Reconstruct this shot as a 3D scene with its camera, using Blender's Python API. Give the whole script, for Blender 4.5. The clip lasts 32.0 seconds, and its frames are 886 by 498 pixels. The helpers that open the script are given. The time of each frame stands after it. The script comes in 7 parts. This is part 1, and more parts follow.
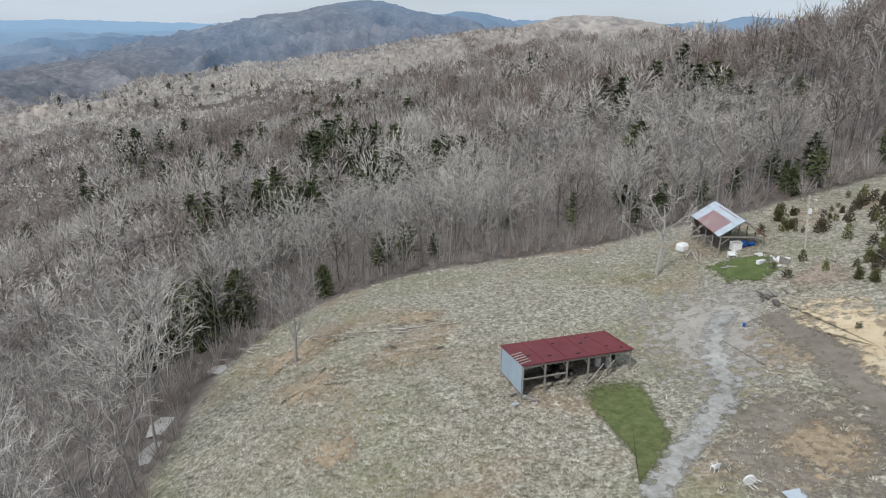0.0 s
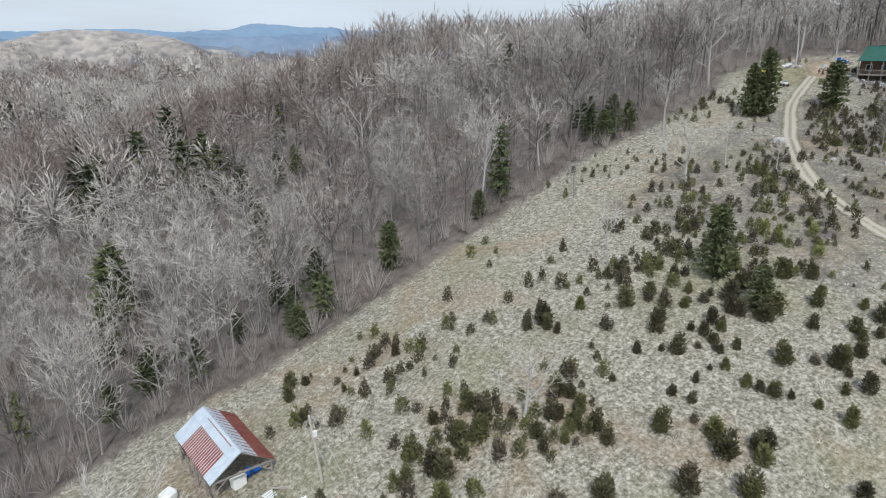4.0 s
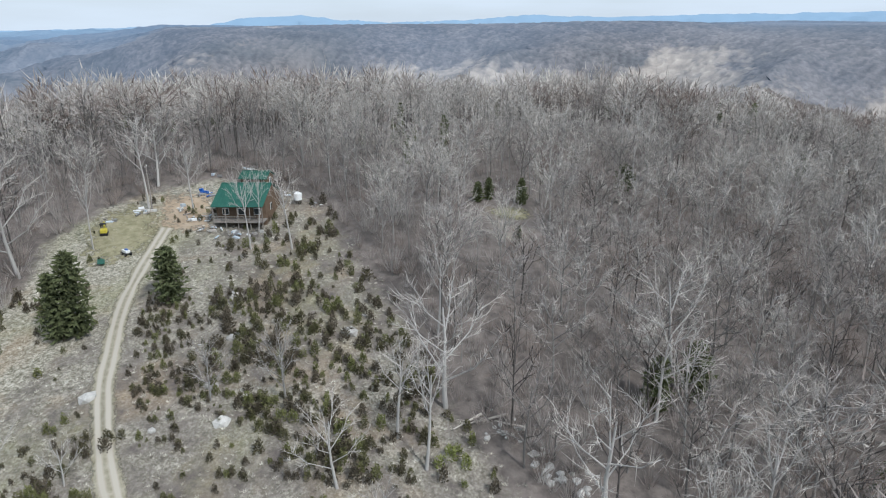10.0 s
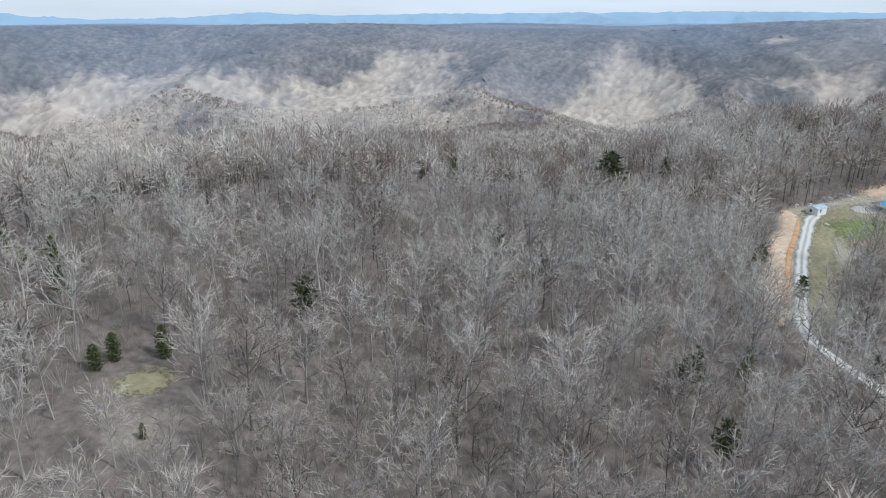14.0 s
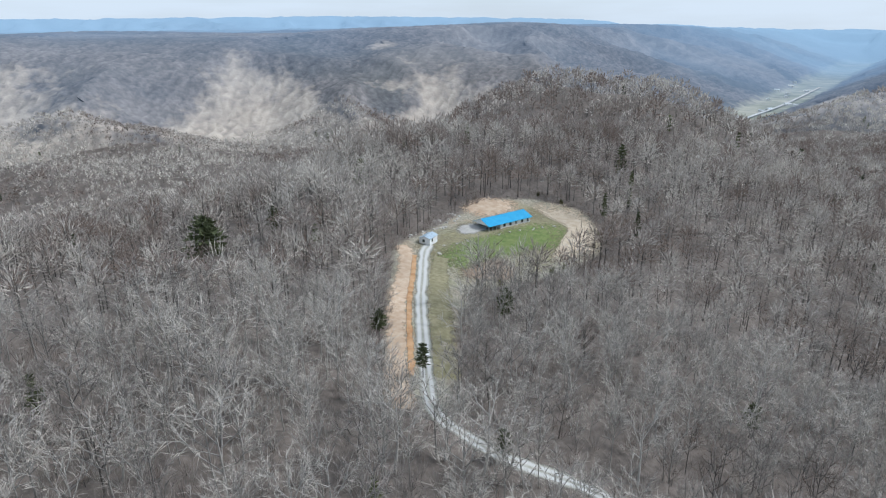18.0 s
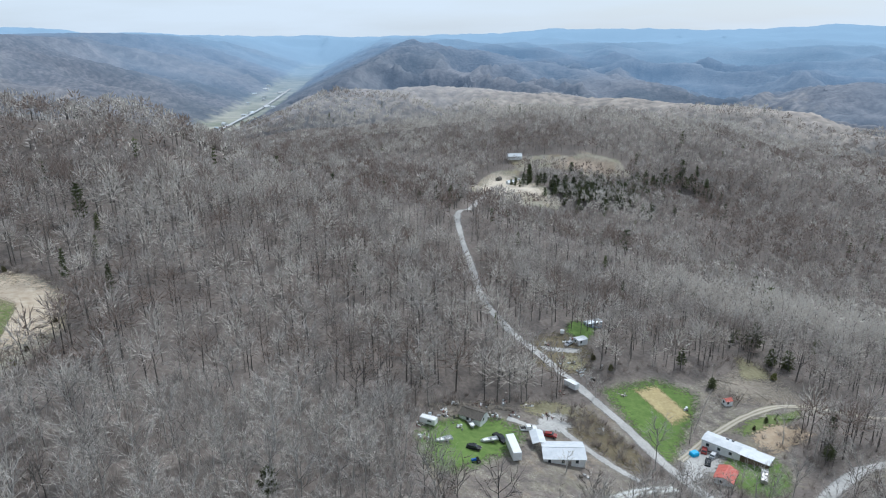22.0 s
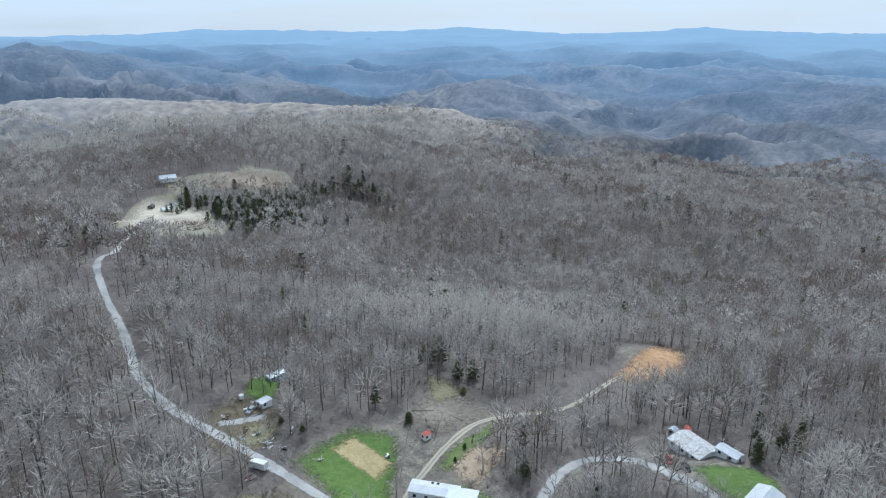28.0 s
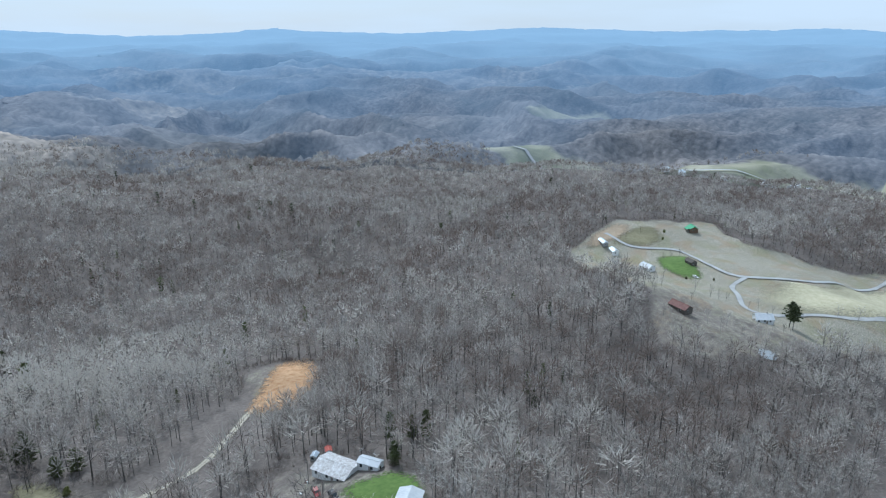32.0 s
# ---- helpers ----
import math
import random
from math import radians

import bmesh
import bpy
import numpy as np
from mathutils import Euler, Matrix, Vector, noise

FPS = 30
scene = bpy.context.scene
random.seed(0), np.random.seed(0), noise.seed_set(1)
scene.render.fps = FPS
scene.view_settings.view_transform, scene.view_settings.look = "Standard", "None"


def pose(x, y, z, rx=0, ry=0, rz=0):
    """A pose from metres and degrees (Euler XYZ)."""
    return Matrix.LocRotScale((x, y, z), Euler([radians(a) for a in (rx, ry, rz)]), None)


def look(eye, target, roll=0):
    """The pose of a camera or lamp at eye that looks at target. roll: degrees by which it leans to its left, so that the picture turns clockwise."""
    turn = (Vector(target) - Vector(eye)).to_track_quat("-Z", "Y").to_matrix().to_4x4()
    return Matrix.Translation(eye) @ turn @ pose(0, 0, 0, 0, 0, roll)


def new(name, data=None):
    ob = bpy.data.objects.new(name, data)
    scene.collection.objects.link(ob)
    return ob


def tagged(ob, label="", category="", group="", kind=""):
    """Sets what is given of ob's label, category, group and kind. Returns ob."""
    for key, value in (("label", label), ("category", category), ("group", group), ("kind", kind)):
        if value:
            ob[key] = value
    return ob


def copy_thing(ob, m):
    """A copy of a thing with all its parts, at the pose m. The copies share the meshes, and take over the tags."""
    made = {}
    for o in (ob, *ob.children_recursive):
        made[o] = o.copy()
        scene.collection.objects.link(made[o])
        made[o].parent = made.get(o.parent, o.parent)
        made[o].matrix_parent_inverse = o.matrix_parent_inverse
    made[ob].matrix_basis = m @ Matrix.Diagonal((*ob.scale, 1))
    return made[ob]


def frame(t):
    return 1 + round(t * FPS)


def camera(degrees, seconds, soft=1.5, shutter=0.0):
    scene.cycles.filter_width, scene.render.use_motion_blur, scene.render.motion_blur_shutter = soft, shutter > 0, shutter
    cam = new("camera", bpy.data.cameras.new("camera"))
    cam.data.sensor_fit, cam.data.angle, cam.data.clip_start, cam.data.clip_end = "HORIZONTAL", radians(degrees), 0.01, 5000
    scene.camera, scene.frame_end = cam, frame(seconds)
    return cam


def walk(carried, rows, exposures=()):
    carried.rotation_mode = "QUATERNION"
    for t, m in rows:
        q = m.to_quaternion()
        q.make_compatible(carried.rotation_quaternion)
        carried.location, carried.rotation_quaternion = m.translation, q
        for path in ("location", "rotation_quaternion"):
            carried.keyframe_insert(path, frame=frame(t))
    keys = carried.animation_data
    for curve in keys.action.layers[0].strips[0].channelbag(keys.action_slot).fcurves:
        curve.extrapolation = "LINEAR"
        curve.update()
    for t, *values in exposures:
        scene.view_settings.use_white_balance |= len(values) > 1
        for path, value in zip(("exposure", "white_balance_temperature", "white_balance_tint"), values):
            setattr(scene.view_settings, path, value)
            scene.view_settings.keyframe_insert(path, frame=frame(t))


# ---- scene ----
cam = camera(67.8, 32.0, soft=1.1)
METRES, EYE, TILT, LEAN, TURN = 280.0, 30.0, -18.9, -0.6, 0.0
ROWS = [
    (0.0, 0.0, 0.0, 0.0, 0.0, 0.0, -0.0),
    (0.5, 0.0058, 0.0145, 0.0099, -3.81, -0.0, 1.45),
    (1.0, 0.0137, 0.0287, 0.0198, -7.58, -0.09, 2.9),
    (1.5, 0.0234, 0.0419, 0.0297, -11.31, -0.25, 4.26),
    (2.0, 0.0341, 0.0542, 0.04, -15.0, -0.5, 5.57),
    (2.5, 0.0457, 0.0654, 0.0511, -18.72, -0.88, 6.84),
    (3.0, 0.0581, 0.0755, 0.0628, -23.31, -1.42, 8.45),
    (3.5, 0.0711, 0.0841, 0.0733, -29.77, -2.41, 10.59),
    (4.0, 0.084, 0.0904, 0.0821, -36.72, -3.83, 12.63),
    (4.5, 0.0979, 0.0949, 0.0899, -43.24, -5.28, 14.33),
    (6.5, 0.1592, 0.0957, 0.1184, -69.05, -12.47, 19.18),
    (7.0, 0.1757, 0.0922, 0.1246, -73.65, -14.07, 19.6),
    (7.5, 0.1927, 0.0873, 0.1304, -76.61, -15.16, 19.7),
    (8.0, 0.2109, 0.0811, 0.1359, -78.53, -15.77, 19.7),
    (8.5, 0.2286, 0.0744, 0.142, -79.5, -16.07, 19.57),
    (9.0, 0.2455, 0.0679, 0.1483, -79.73, -16.16, 19.38),
    (9.5, 0.2621, 0.0617, 0.1544, -79.71, -16.14, 19.18),
    (10.0, 0.2784, 0.056, 0.1607, -79.83, -16.23, 19.0),
    (10.5, 0.2953, 0.049, 0.1671, -80.39, -16.53, 18.94),
    (11.0, 0.3128, 0.0417, 0.1729, -83.08, -17.42, 19.04),
    (11.5, 0.3295, 0.0336, 0.1776, -87.23, -18.75, 19.13),
    (12.0, 0.346, 0.0243, 0.1815, -90.37, -19.85, 19.02),
    (12.5, 0.3627, 0.0139, 0.1853, -93.54, -20.94, 18.93),
    (13.0, 0.3789, 0.003, 0.1877, -97.36, -22.17, 18.78),
    (13.5, 0.3942, -0.0081, 0.189, -100.77, -23.3, 18.49),
    (15.5, 0.4502, -0.0624, 0.1943, -107.22, -25.35, 17.81),
    (16.0, 0.4648, -0.0765, 0.1935, -110.27, -26.17, 17.54),
    (16.5, 0.4788, -0.091, 0.1925, -114.41, -27.36, 17.06),
    (17.0, 0.4898, -0.1061, 0.1906, -120.09, -28.92, 16.34),
    (17.5, 0.4985, -0.1202, 0.1882, -127.66, -30.92, 15.03),
    (18.0, 0.5047, -0.1339, 0.1851, -134.59, -32.66, 13.53),
    (18.5, 0.5098, -0.1484, 0.1819, -139.59, -33.74, 12.27),
    (19.0, 0.5135, -0.1638, 0.1791, -144.62, -34.61, 11.01),
    (19.5, 0.5157, -0.1793, 0.1758, -150.71, -35.54, 9.38),
    (20.0, 0.5162, -0.1946, 0.1725, -157.58, -36.38, 7.44),
    (20.5, 0.5149, -0.21, 0.1683, -164.91, -37.08, 5.19),
    (21.0, 0.5117, -0.224, 0.164, -171.35, -37.51, 3.0),
    (21.5, 0.5079, -0.2375, 0.1595, -174.32, -37.63, 1.9),
    (22.0, 0.505, -0.249, 0.1555, -174.92, -37.64, 1.58),
    (22.5, 0.5032, -0.2591, 0.152, -175.23, -37.66, 1.38),
    (23.0, 0.502, -0.2686, 0.1487, -175.29, -37.67, 1.18),
    (23.5, 0.5008, -0.278, 0.1454, -175.35, -37.66, 0.98),
    (24.0, 0.4994, -0.2875, 0.1421, -175.92, -37.66, 0.69),
    (24.5, 0.4973, -0.298, 0.1391, -177.94, -37.71, 0.04),
    (25.0, 0.4945, -0.3101, 0.1371, -181.38, -37.7, -1.03),
    (25.5, 0.4907, -0.3233, 0.1354, -184.97, -37.57, -2.25),
    (27.5, 0.4696, -0.3641, 0.1319, -198.11, -36.59, -6.76),
    (28.0, 0.464, -0.3723, 0.1315, -201.59, -36.11, -7.85),
    (28.5, 0.458, -0.3798, 0.1314, -205.27, -35.54, -8.95),
    (29.0, 0.4516, -0.3867, 0.1313, -209.08, -34.91, -10.05),
    (29.5, 0.445, -0.3928, 0.1317, -213.01, -34.19, -11.11),
    (30.0, 0.4384, -0.3983, 0.1321, -217.16, -33.34, -12.17),
    (30.5, 0.4314, -0.4032, 0.1331, -221.58, -32.35, -13.21),
    (31.0, 0.424, -0.4075, 0.1337, -226.24, -31.21, -14.22),
    (31.5, 0.4168, -0.4109, 0.1347, -230.98, -30.01, -15.16),
    (32.0, 0.4095, -0.4136, 0.1353, -235.65, -28.79, -15.99),
]
walk(cam, [(t, pose(0, 0, EYE, TILT, LEAN, TURN) @ pose(METRES * x, METRES * y, METRES * z, 90 + pitch, roll, yaw)) for t, x, y, z, yaw, pitch, roll in ROWS],
     [(0.0, -0.42, 6100, 10), (4.0, -0.22, 6000, 10), (9.0, -0.17, 5880, 9), (14.0, -0.14, 5850, 9), (19.0, -0.18, 5850, 8.5), (25.0, -0.18, 5580, 7), (32.0, -0.22, 5350, 5)])

# ---- light ----
SUN_AZ, SUN_EL = 215.0, 48.0
world = bpy.data.worlds.new("sky_world")
scene.world = world
world.use_nodes = True
wn, wl = world.node_tree.nodes, world.node_tree.links
wn.clear()
w_out = wn.new("ShaderNodeOutputWorld")
w_bg = wn.new("ShaderNodeBackground")
w_sky = wn.new("ShaderNodeTexSky")
w_sky.sky_type = "NISHITA"
w_sky.sun_disc = False
w_sky.sun_elevation = radians(SUN_EL)
w_sky.sun_rotation = radians(SUN_AZ)
w_sky.air_density, w_sky.dust_density, w_sky.ozone_density = 1.0, 0.8, 1.5
w_bg.inputs["Strength"].default_value = 0.087
w_tc = wn.new("ShaderNodeTexCoord")
w_map = wn.new("ShaderNodeMapping")
w_map.inputs["Scale"].default_value = (1.0, 1.0, 7.0)
w_noise = wn.new("ShaderNodeTexNoise")
w_noise.inputs["Scale"].default_value = 2.6
w_noise.inputs["Detail"].default_value = 6.0
w_ramp = wn.new("ShaderNodeValToRGB")
w_ramp.color_ramp.elements[0].position = 0.38
w_ramp.color_ramp.elements[0].color = (0.74, 0.74, 0.74, 1)
w_ramp.color_ramp.elements[1].position = 0.62
w_ramp.color_ramp.elements[1].color = (0.92, 0.92, 0.92, 1)
w_mix = wn.new("ShaderNodeMixRGB")
w_mix.inputs["Color2"].default_value = (9.9, 10.8, 11.6, 1)
wl.new(w_tc.outputs["Generated"], w_map.inputs["Vector"])
wl.new(w_map.outputs["Vector"], w_noise.inputs["Vector"])
wl.new(w_noise.outputs["Fac"], w_ramp.inputs["Fac"])
wl.new(w_ramp.outputs["Color"], w_mix.inputs["Fac"])
wl.new(w_sky.outputs["Color"], w_mix.inputs["Color1"])
wl.new(w_mix.outputs["Color"], w_bg.inputs["Color"])
wl.new(w_bg.outputs["Background"], w_out.inputs["Surface"])

sun_data = bpy.data.lights.new("sun", "SUN")
sun_data.energy, sun_data.angle, sun_data.color = 3.4, radians(6), (1.0, 0.95, 0.88)
sun = new("sun", sun_data)
sa, se = radians(SUN_AZ), radians(SUN_EL)
sun.matrix_world = look((0, 0, 300), (-math.sin(sa) * math.cos(se), -math.cos(sa) * math.cos(se), 300 - math.sin(se)))


# ---- materials ----
def material(name, color, rough=0.85, metal=0.0, var=0.25, scale=1.0, bump=0.0, bump_scale=None, color2=None,
             large=0.0, island=0.0, objvar=0.0, attr=None, spec=0.3):
    """A plain surface with grain at two scales, and variation from piece to piece."""
    m = bpy.data.materials.new(name)
    m.use_nodes = True
    n, l = m.node_tree.nodes, m.node_tree.links
    b = n["Principled BSDF"]
    b.inputs["Roughness"].default_value, b.inputs["Metallic"].default_value = rough, metal
    b.inputs["Specular IOR Level"].default_value = spec
    tc = n.new("ShaderNodeTexCoord")
    geo = n.new("ShaderNodeNewGeometry")
    c2 = color2 or tuple(min(1.0, v * (1 + var)) for v in color)
    c1 = color if color2 else tuple(v * (1 - var) for v in color)
    nz = n.new("ShaderNodeTexNoise")
    nz.inputs["Scale"].default_value, nz.inputs["Detail"].default_value, nz.inputs["Roughness"].default_value = scale, 6, 0.65
    l.new(geo.outputs["Position"], nz.inputs["Vector"])
    rp = n.new("ShaderNodeValToRGB")
    rp.color_ramp.elements[0].position, rp.color_ramp.elements[1].position = 0.32, 0.68
    rp.color_ramp.elements[0].color, rp.color_ramp.elements[1].color = (*c1, 1), (*c2, 1)
    l.new(nz.outputs["Fac"], rp.inputs["Fac"])
    last = rp.outputs["Color"]

    def scaled(last, fac_socket, amount):
        mp = n.new("ShaderNodeMapRange")
        mp.inputs["To Min"].default_value, mp.inputs["To Max"].default_value = 1 - amount, 1 + amount
        l.new(fac_socket, mp.inputs["Value"])
        mx = n.new("ShaderNodeMixRGB")
        mx.blend_type = "MULTIPLY"
        mx.inputs["Fac"].default_value = 1
        l.new(last, mx.inputs["Color1"])
        l.new(mp.outputs["Result"], mx.inputs["Color2"])
        return mx.outputs["Color"]
    if large:
        n2 = n.new("ShaderNodeTexNoise")
        n2.inputs["Scale"].default_value, n2.inputs["Detail"].default_value = scale * 0.09, 3
        l.new(geo.outputs["Position"], n2.inputs["Vector"])
        last = scaled(last, n2.outputs["Fac"], large * 2)
    if island:
        last = scaled(last, geo.outputs["Random Per Island"], island)
    if objvar:
        oi = n.new("ShaderNodeObjectInfo")
        last = scaled(last, oi.outputs["Random"], objvar)
    if attr:
        at = n.new("ShaderNodeAttribute")
        at.attribute_name = attr[0]
        mx = n.new("ShaderNodeMixRGB")
        l.new(at.outputs["Fac"], mx.inputs["Fac"])
        l.new(last, mx.inputs["Color1"])
        mx.inputs["Color2"].default_value = (*attr[1], 1)
        last = mx.outputs["Color"]
    l.new(last, b.inputs["Base Color"])
    if bump:
        nb = n.new("ShaderNodeTexNoise")
        nb.inputs["Scale"].default_value, nb.inputs["Detail"].default_value = bump_scale or scale * 3, 5
        l.new(geo.outputs["Position"], nb.inputs["Vector"])
        bp = n.new("ShaderNodeBump")
        bp.inputs["Strength"].default_value, bp.inputs["Distance"].default_value = min(1, bump), bump
        l.new(nb.outputs["Fac"], bp.inputs["Height"])
        l.new(bp.outputs["Normal"], b.inputs["Normal"])
    return m


M_BARK = material("grey_bark", (0.085, 0.077, 0.070), var=0.3, scale=1.5, attr=("tint", (0.46, 0.44, 0.41)))
M_TWIG = material("bare_twigs", (0.15, 0.138, 0.13), var=0.18, scale=0.8, attr=("tint", (0.60, 0.575, 0.545)))


def airy(m, stops):
    """Round thin twigs let light past to their far side; their colour follows each tree's tint, painted sunlight
    included.
    """
    n, l = m.node_tree.nodes, m.node_tree.links
    b = n["Principled BSDF"]
    old = b.inputs["Base Color"].links[0].from_node
    ramp = n.new("ShaderNodeValToRGB")
    while len(ramp.color_ramp.elements) < len(stops):
        ramp.color_ramp.elements.new(0.5)
    for e, (at, c) in zip(ramp.color_ramp.elements, stops):
        e.position, e.color = at, (*c, 1)
    l.new(old.inputs["Fac"].links[0].from_socket, ramp.inputs["Fac"])
    grain = n.new("ShaderNodeTexNoise")
    grain.inputs["Scale"].default_value = 0.5
    span = n.new("ShaderNodeMapRange")
    span.inputs["To Min"].default_value, span.inputs["To Max"].default_value = 0.75, 1.25
    l.new(grain.outputs["Fac"], span.inputs["Value"])
    mul = n.new("ShaderNodeMixRGB")
    mul.blend_type = "MULTIPLY"
    mul.inputs["Fac"].default_value = 1
    l.new(ramp.outputs["Color"], mul.inputs["Color1"])
    l.new(span.outputs["Result"], mul.inputs["Color2"])
    l.new(mul.outputs["Color"], b.inputs["Base Color"])
    thin = n.new("ShaderNodeBsdfTranslucent")
    l.new(mul.outputs["Color"], thin.inputs["Color"])
    both = n.new("ShaderNodeMixShader")
    both.inputs["Fac"].default_value = 0.2
    l.new(b.outputs["BSDF"], both.inputs[1])
    l.new(thin.outputs["BSDF"], both.inputs[2])
    l.new(both.outputs["Shader"], n["Material Output"].inputs["Surface"])


airy(M_TWIG, ((0.0, (0.23, 0.182, 0.155)), (0.25, (0.345, 0.305, 0.275)), (0.45, (0.44, 0.408, 0.375)), (0.65, (0.515, 0.475, 0.425)), (1.0, (0.66, 0.62, 0.56))))
M_NEEDLE = material("evergreen_needles", (0.055, 0.068, 0.034), var=0.35, scale=1.2, island=0.3, attr=("tint", (0.13, 0.145, 0.06)))

# ---- terrain ----
# spot heights of the land: x, y, z
FARM = ((8, 57, -4.5), (20, 66, -4), (-18, 73, -10), (30, 84, -2), (40, 85, 0), (57, 92, 4), (64, 71, 7), (82, 68, 10),
        (92, 83, 13.5), (117, 87, 20), (75, 52, 8), (60, 0, -2), (0, 0, -10), (60, -100, -12), (130, -100, -6), (0, -100, -22),
        (151, 88, 27), (173, 101, 31), (189, 106, 34), (190, 87, 32), (181, 74, 30.5), (134, 51, 20), (138, 41, 20), (138, 21, 15),
        (191, 35, 30), (228, -28, 22), (188, -3, 17), (182, -33, 14), (222, 13, 25))
NORTH = ((-10, 110, -13), (20, 140, -14), (-60, 85, -30), (-110, 150, -50), (90, 150, 9), (160, 230, 26), (215, 125, 40), (260, 200, 34),
         (11, 242, -12), (3, 208, -12), (134, 272, 14), (-101, 389, -33), (-12, 358, -20), (122, 490, 3), (-102, 277, -36), (52, 231, 1),
         (120, 369, 8), (68, 388, 0), (87, 195, 12), (56, 131, -2), (154, 140, 30), (-300, 400, -85), (-160, 250, -60), (220, 700, -12),
         (-420, 800, -118), (-60, 20, -30), (-200, 0, -85), (-335, 497, -79), (-249, 502, -63), (-160, 495, -47), (-85, 554, -41), (-12, 600, -22), (57, 597, -5), (108, 611, 7))
EAST = ((335, -10, 35), (300, 60, 38), (430, -60, 2), (520, -20, -55), (700, 0, -112), (560, -160, -72), (450, 180, -8), (650, 300, -60),
        (248, -141, 14), (186, -153, -4), (305, -107, 20), (305, -205, 14), (303, -163, 14), (269, -223, 12), (454, -380, 40),
        (400, -210, 27), (345, -465, 27), (570, -340, -30), (300, -330, 14), (225, -330, -4), (220, -430, -10), (540, -620, -60))
SOUTH = ((152, -230, -23), (127, -220, -26), (133, -231, -26), (74, -244, -37), (59, -267, -35), (91, -271, -34), (118, -282, -31), (144, -317, -24),
         (171, -475, -28), (131, -720, -36), (23, -275, -40), (-8, -225, -31), (-12, -201, -24), (-76, -317, -59), (-103, -311, -62),
         (-59, -255, -42), (250, -600, -30), (100, -1000, 8), (-180, -1000, -14), (330, -1080, -45), (-600, -1000, -128), (-900, -700, -135), (-760, -430, -128), (0, -520, -72), (-335, -790, -70),
         (-160, -560, -108), (-490, -370, -62), (-330, -480, -96), (-325, -207, -50), (-225, -160, -50), (-120, -190, -46), (-360, -120, -62), (-990, -700, -124), (-940, -530, -122), (-965, -300, -122), (-1000, -180, -122), (-458, -484, -86), (-501, -411, -88), (-545, -333, -75), (-608, -261, -85))
SPOTS = np.array(FARM + NORTH + EAST + SOUTH, float)
HUB = np.array((110.0, -60.0))


def _kernel(d):
    return np.sqrt(d * d + 18.0 ** 2)


_d = np.linalg.norm(SPOTS[:, None, :2] - SPOTS[None, :, :2], axis=2)
_n = len(SPOTS)
_A = np.zeros((_n + 1, _n + 1))
_A[:_n, :_n] = _kernel(_d) - 1.5 * np.eye(_n)
_A[:_n, _n] = _A[_n, :_n] = 1
_W = np.linalg.solve(_A, np.append(SPOTS[:, 2], 0.0))


def wave(x, y, size, seed):
    """Smooth rolling noise, about -1 to 1."""
    r = np.random.RandomState(seed)
    z = np.zeros_like(x)
    for k in range(9):
        a, p, f = r.uniform(0, 2 * np.pi), r.uniform(0, 2 * np.pi), r.uniform(0.55, 1.9)
        z += np.sin((x * np.cos(a) + y * np.sin(a)) * f * 2 * np.pi / size + p) / (9 ** 0.5)
    return z


# crests of the far ridges: x, y, z along each
NORTH_MOUNTAIN = ((-816, 1258, -58), (-715, 1487, -45), (-662, 1674, -22), (-581, 1862, 12), (-458, 1998, 52), (-315, 2127, 81), (-236, 2187, 96), (-82, 2299, 63), (88, 2348, 25))
NORTH_PEAK = ((-114, 3198, 62), (92, 3199, 84), (248, 3190, 31))
PALE_SHOULDER = ((-502, 747, -105), (-476, 822, -90), (-440, 898, -76), (-349, 969, -49), (-242, 1032, -32), (-127, 1073, -21), (16, 1200, 4), (122, 1294, 23), (283, 1371, 51), (408, 1339, 34))
PALE_RIDGE = ((538, -1142, -43), (500, -1208, -29), (456, -1272, -17), (326, -1380, -18), (183, -1413, -23), (-7, -1405, -39), (-155, -1330, -43), (-278, -1242, -44))
VALLEY_RIDGE = ((638, -1897, 7), (598, -2112, 51), (533, -2228, 66), (410, -2247, 43), (267, -2260, 21), (87, -2213, -11), (-83, -2151, -40), (-232, -2028, -68))
TOWER_HILL = ((-488, -1783, -105), (-619, -1784, -75), (-726, -1789, -45), (-809, -1745, -73), (-931, -1669, -111))
BROWN_HILLS = ((-1376, -2334, -156), (-1555, -2203, -121), (-1787, -2136, -86), (-1911, -2012, -96), (-2075, -1822, -84), (-2158, -1531, -78), (-2210, -1233, -105))
VALLEY_BANK = ((-1230, -1219, -143), (-1320, -1101, -116), (-1398, -876, -123), (-1440, -653, -112), (-1491, -481, -97), (-1572, -314, -78), (-1586, -79, -60))
SPUR = ((-252, -852, -100), (-364, -846, -94), (-438, -855, -88), (-533, -843, -85), (-596, -812, -93), (-636, -769, -107))
DARK_RIDGE = ((-139, -1210, -78), (-244, -1232, -70), (-357, -1244, -62), (-446, -1236, -74), (-526, -1157, -97))
NORTH_RANGE = ((387, 3512, 45), (707, 3464, 60), (932, 3411, 54), (1086, 3261, 27), (1372, 3152, 74), (1631, 3027, 61))
EAST_RANGE = ((4081, 1904, 107), (4197, 1636, 119), (4366, 1115, 73), (4482, 475, 95), (4528, 266, 120), (4529, -275, 99), (4448, -888, 114), (4263, -1537, 120), (3779, -2478, 124), (3118, -3247, 114), (2644, -3626, 99))
RIDGES = (EAST_RANGE, NORTH_MOUNTAIN, NORTH_PEAK, PALE_SHOULDER, PALE_RIDGE, VALLEY_RIDGE, TOWER_HILL, BROWN_HILLS, VALLEY_BANK, SPUR, DARK_RIDGE, NORTH_RANGE)
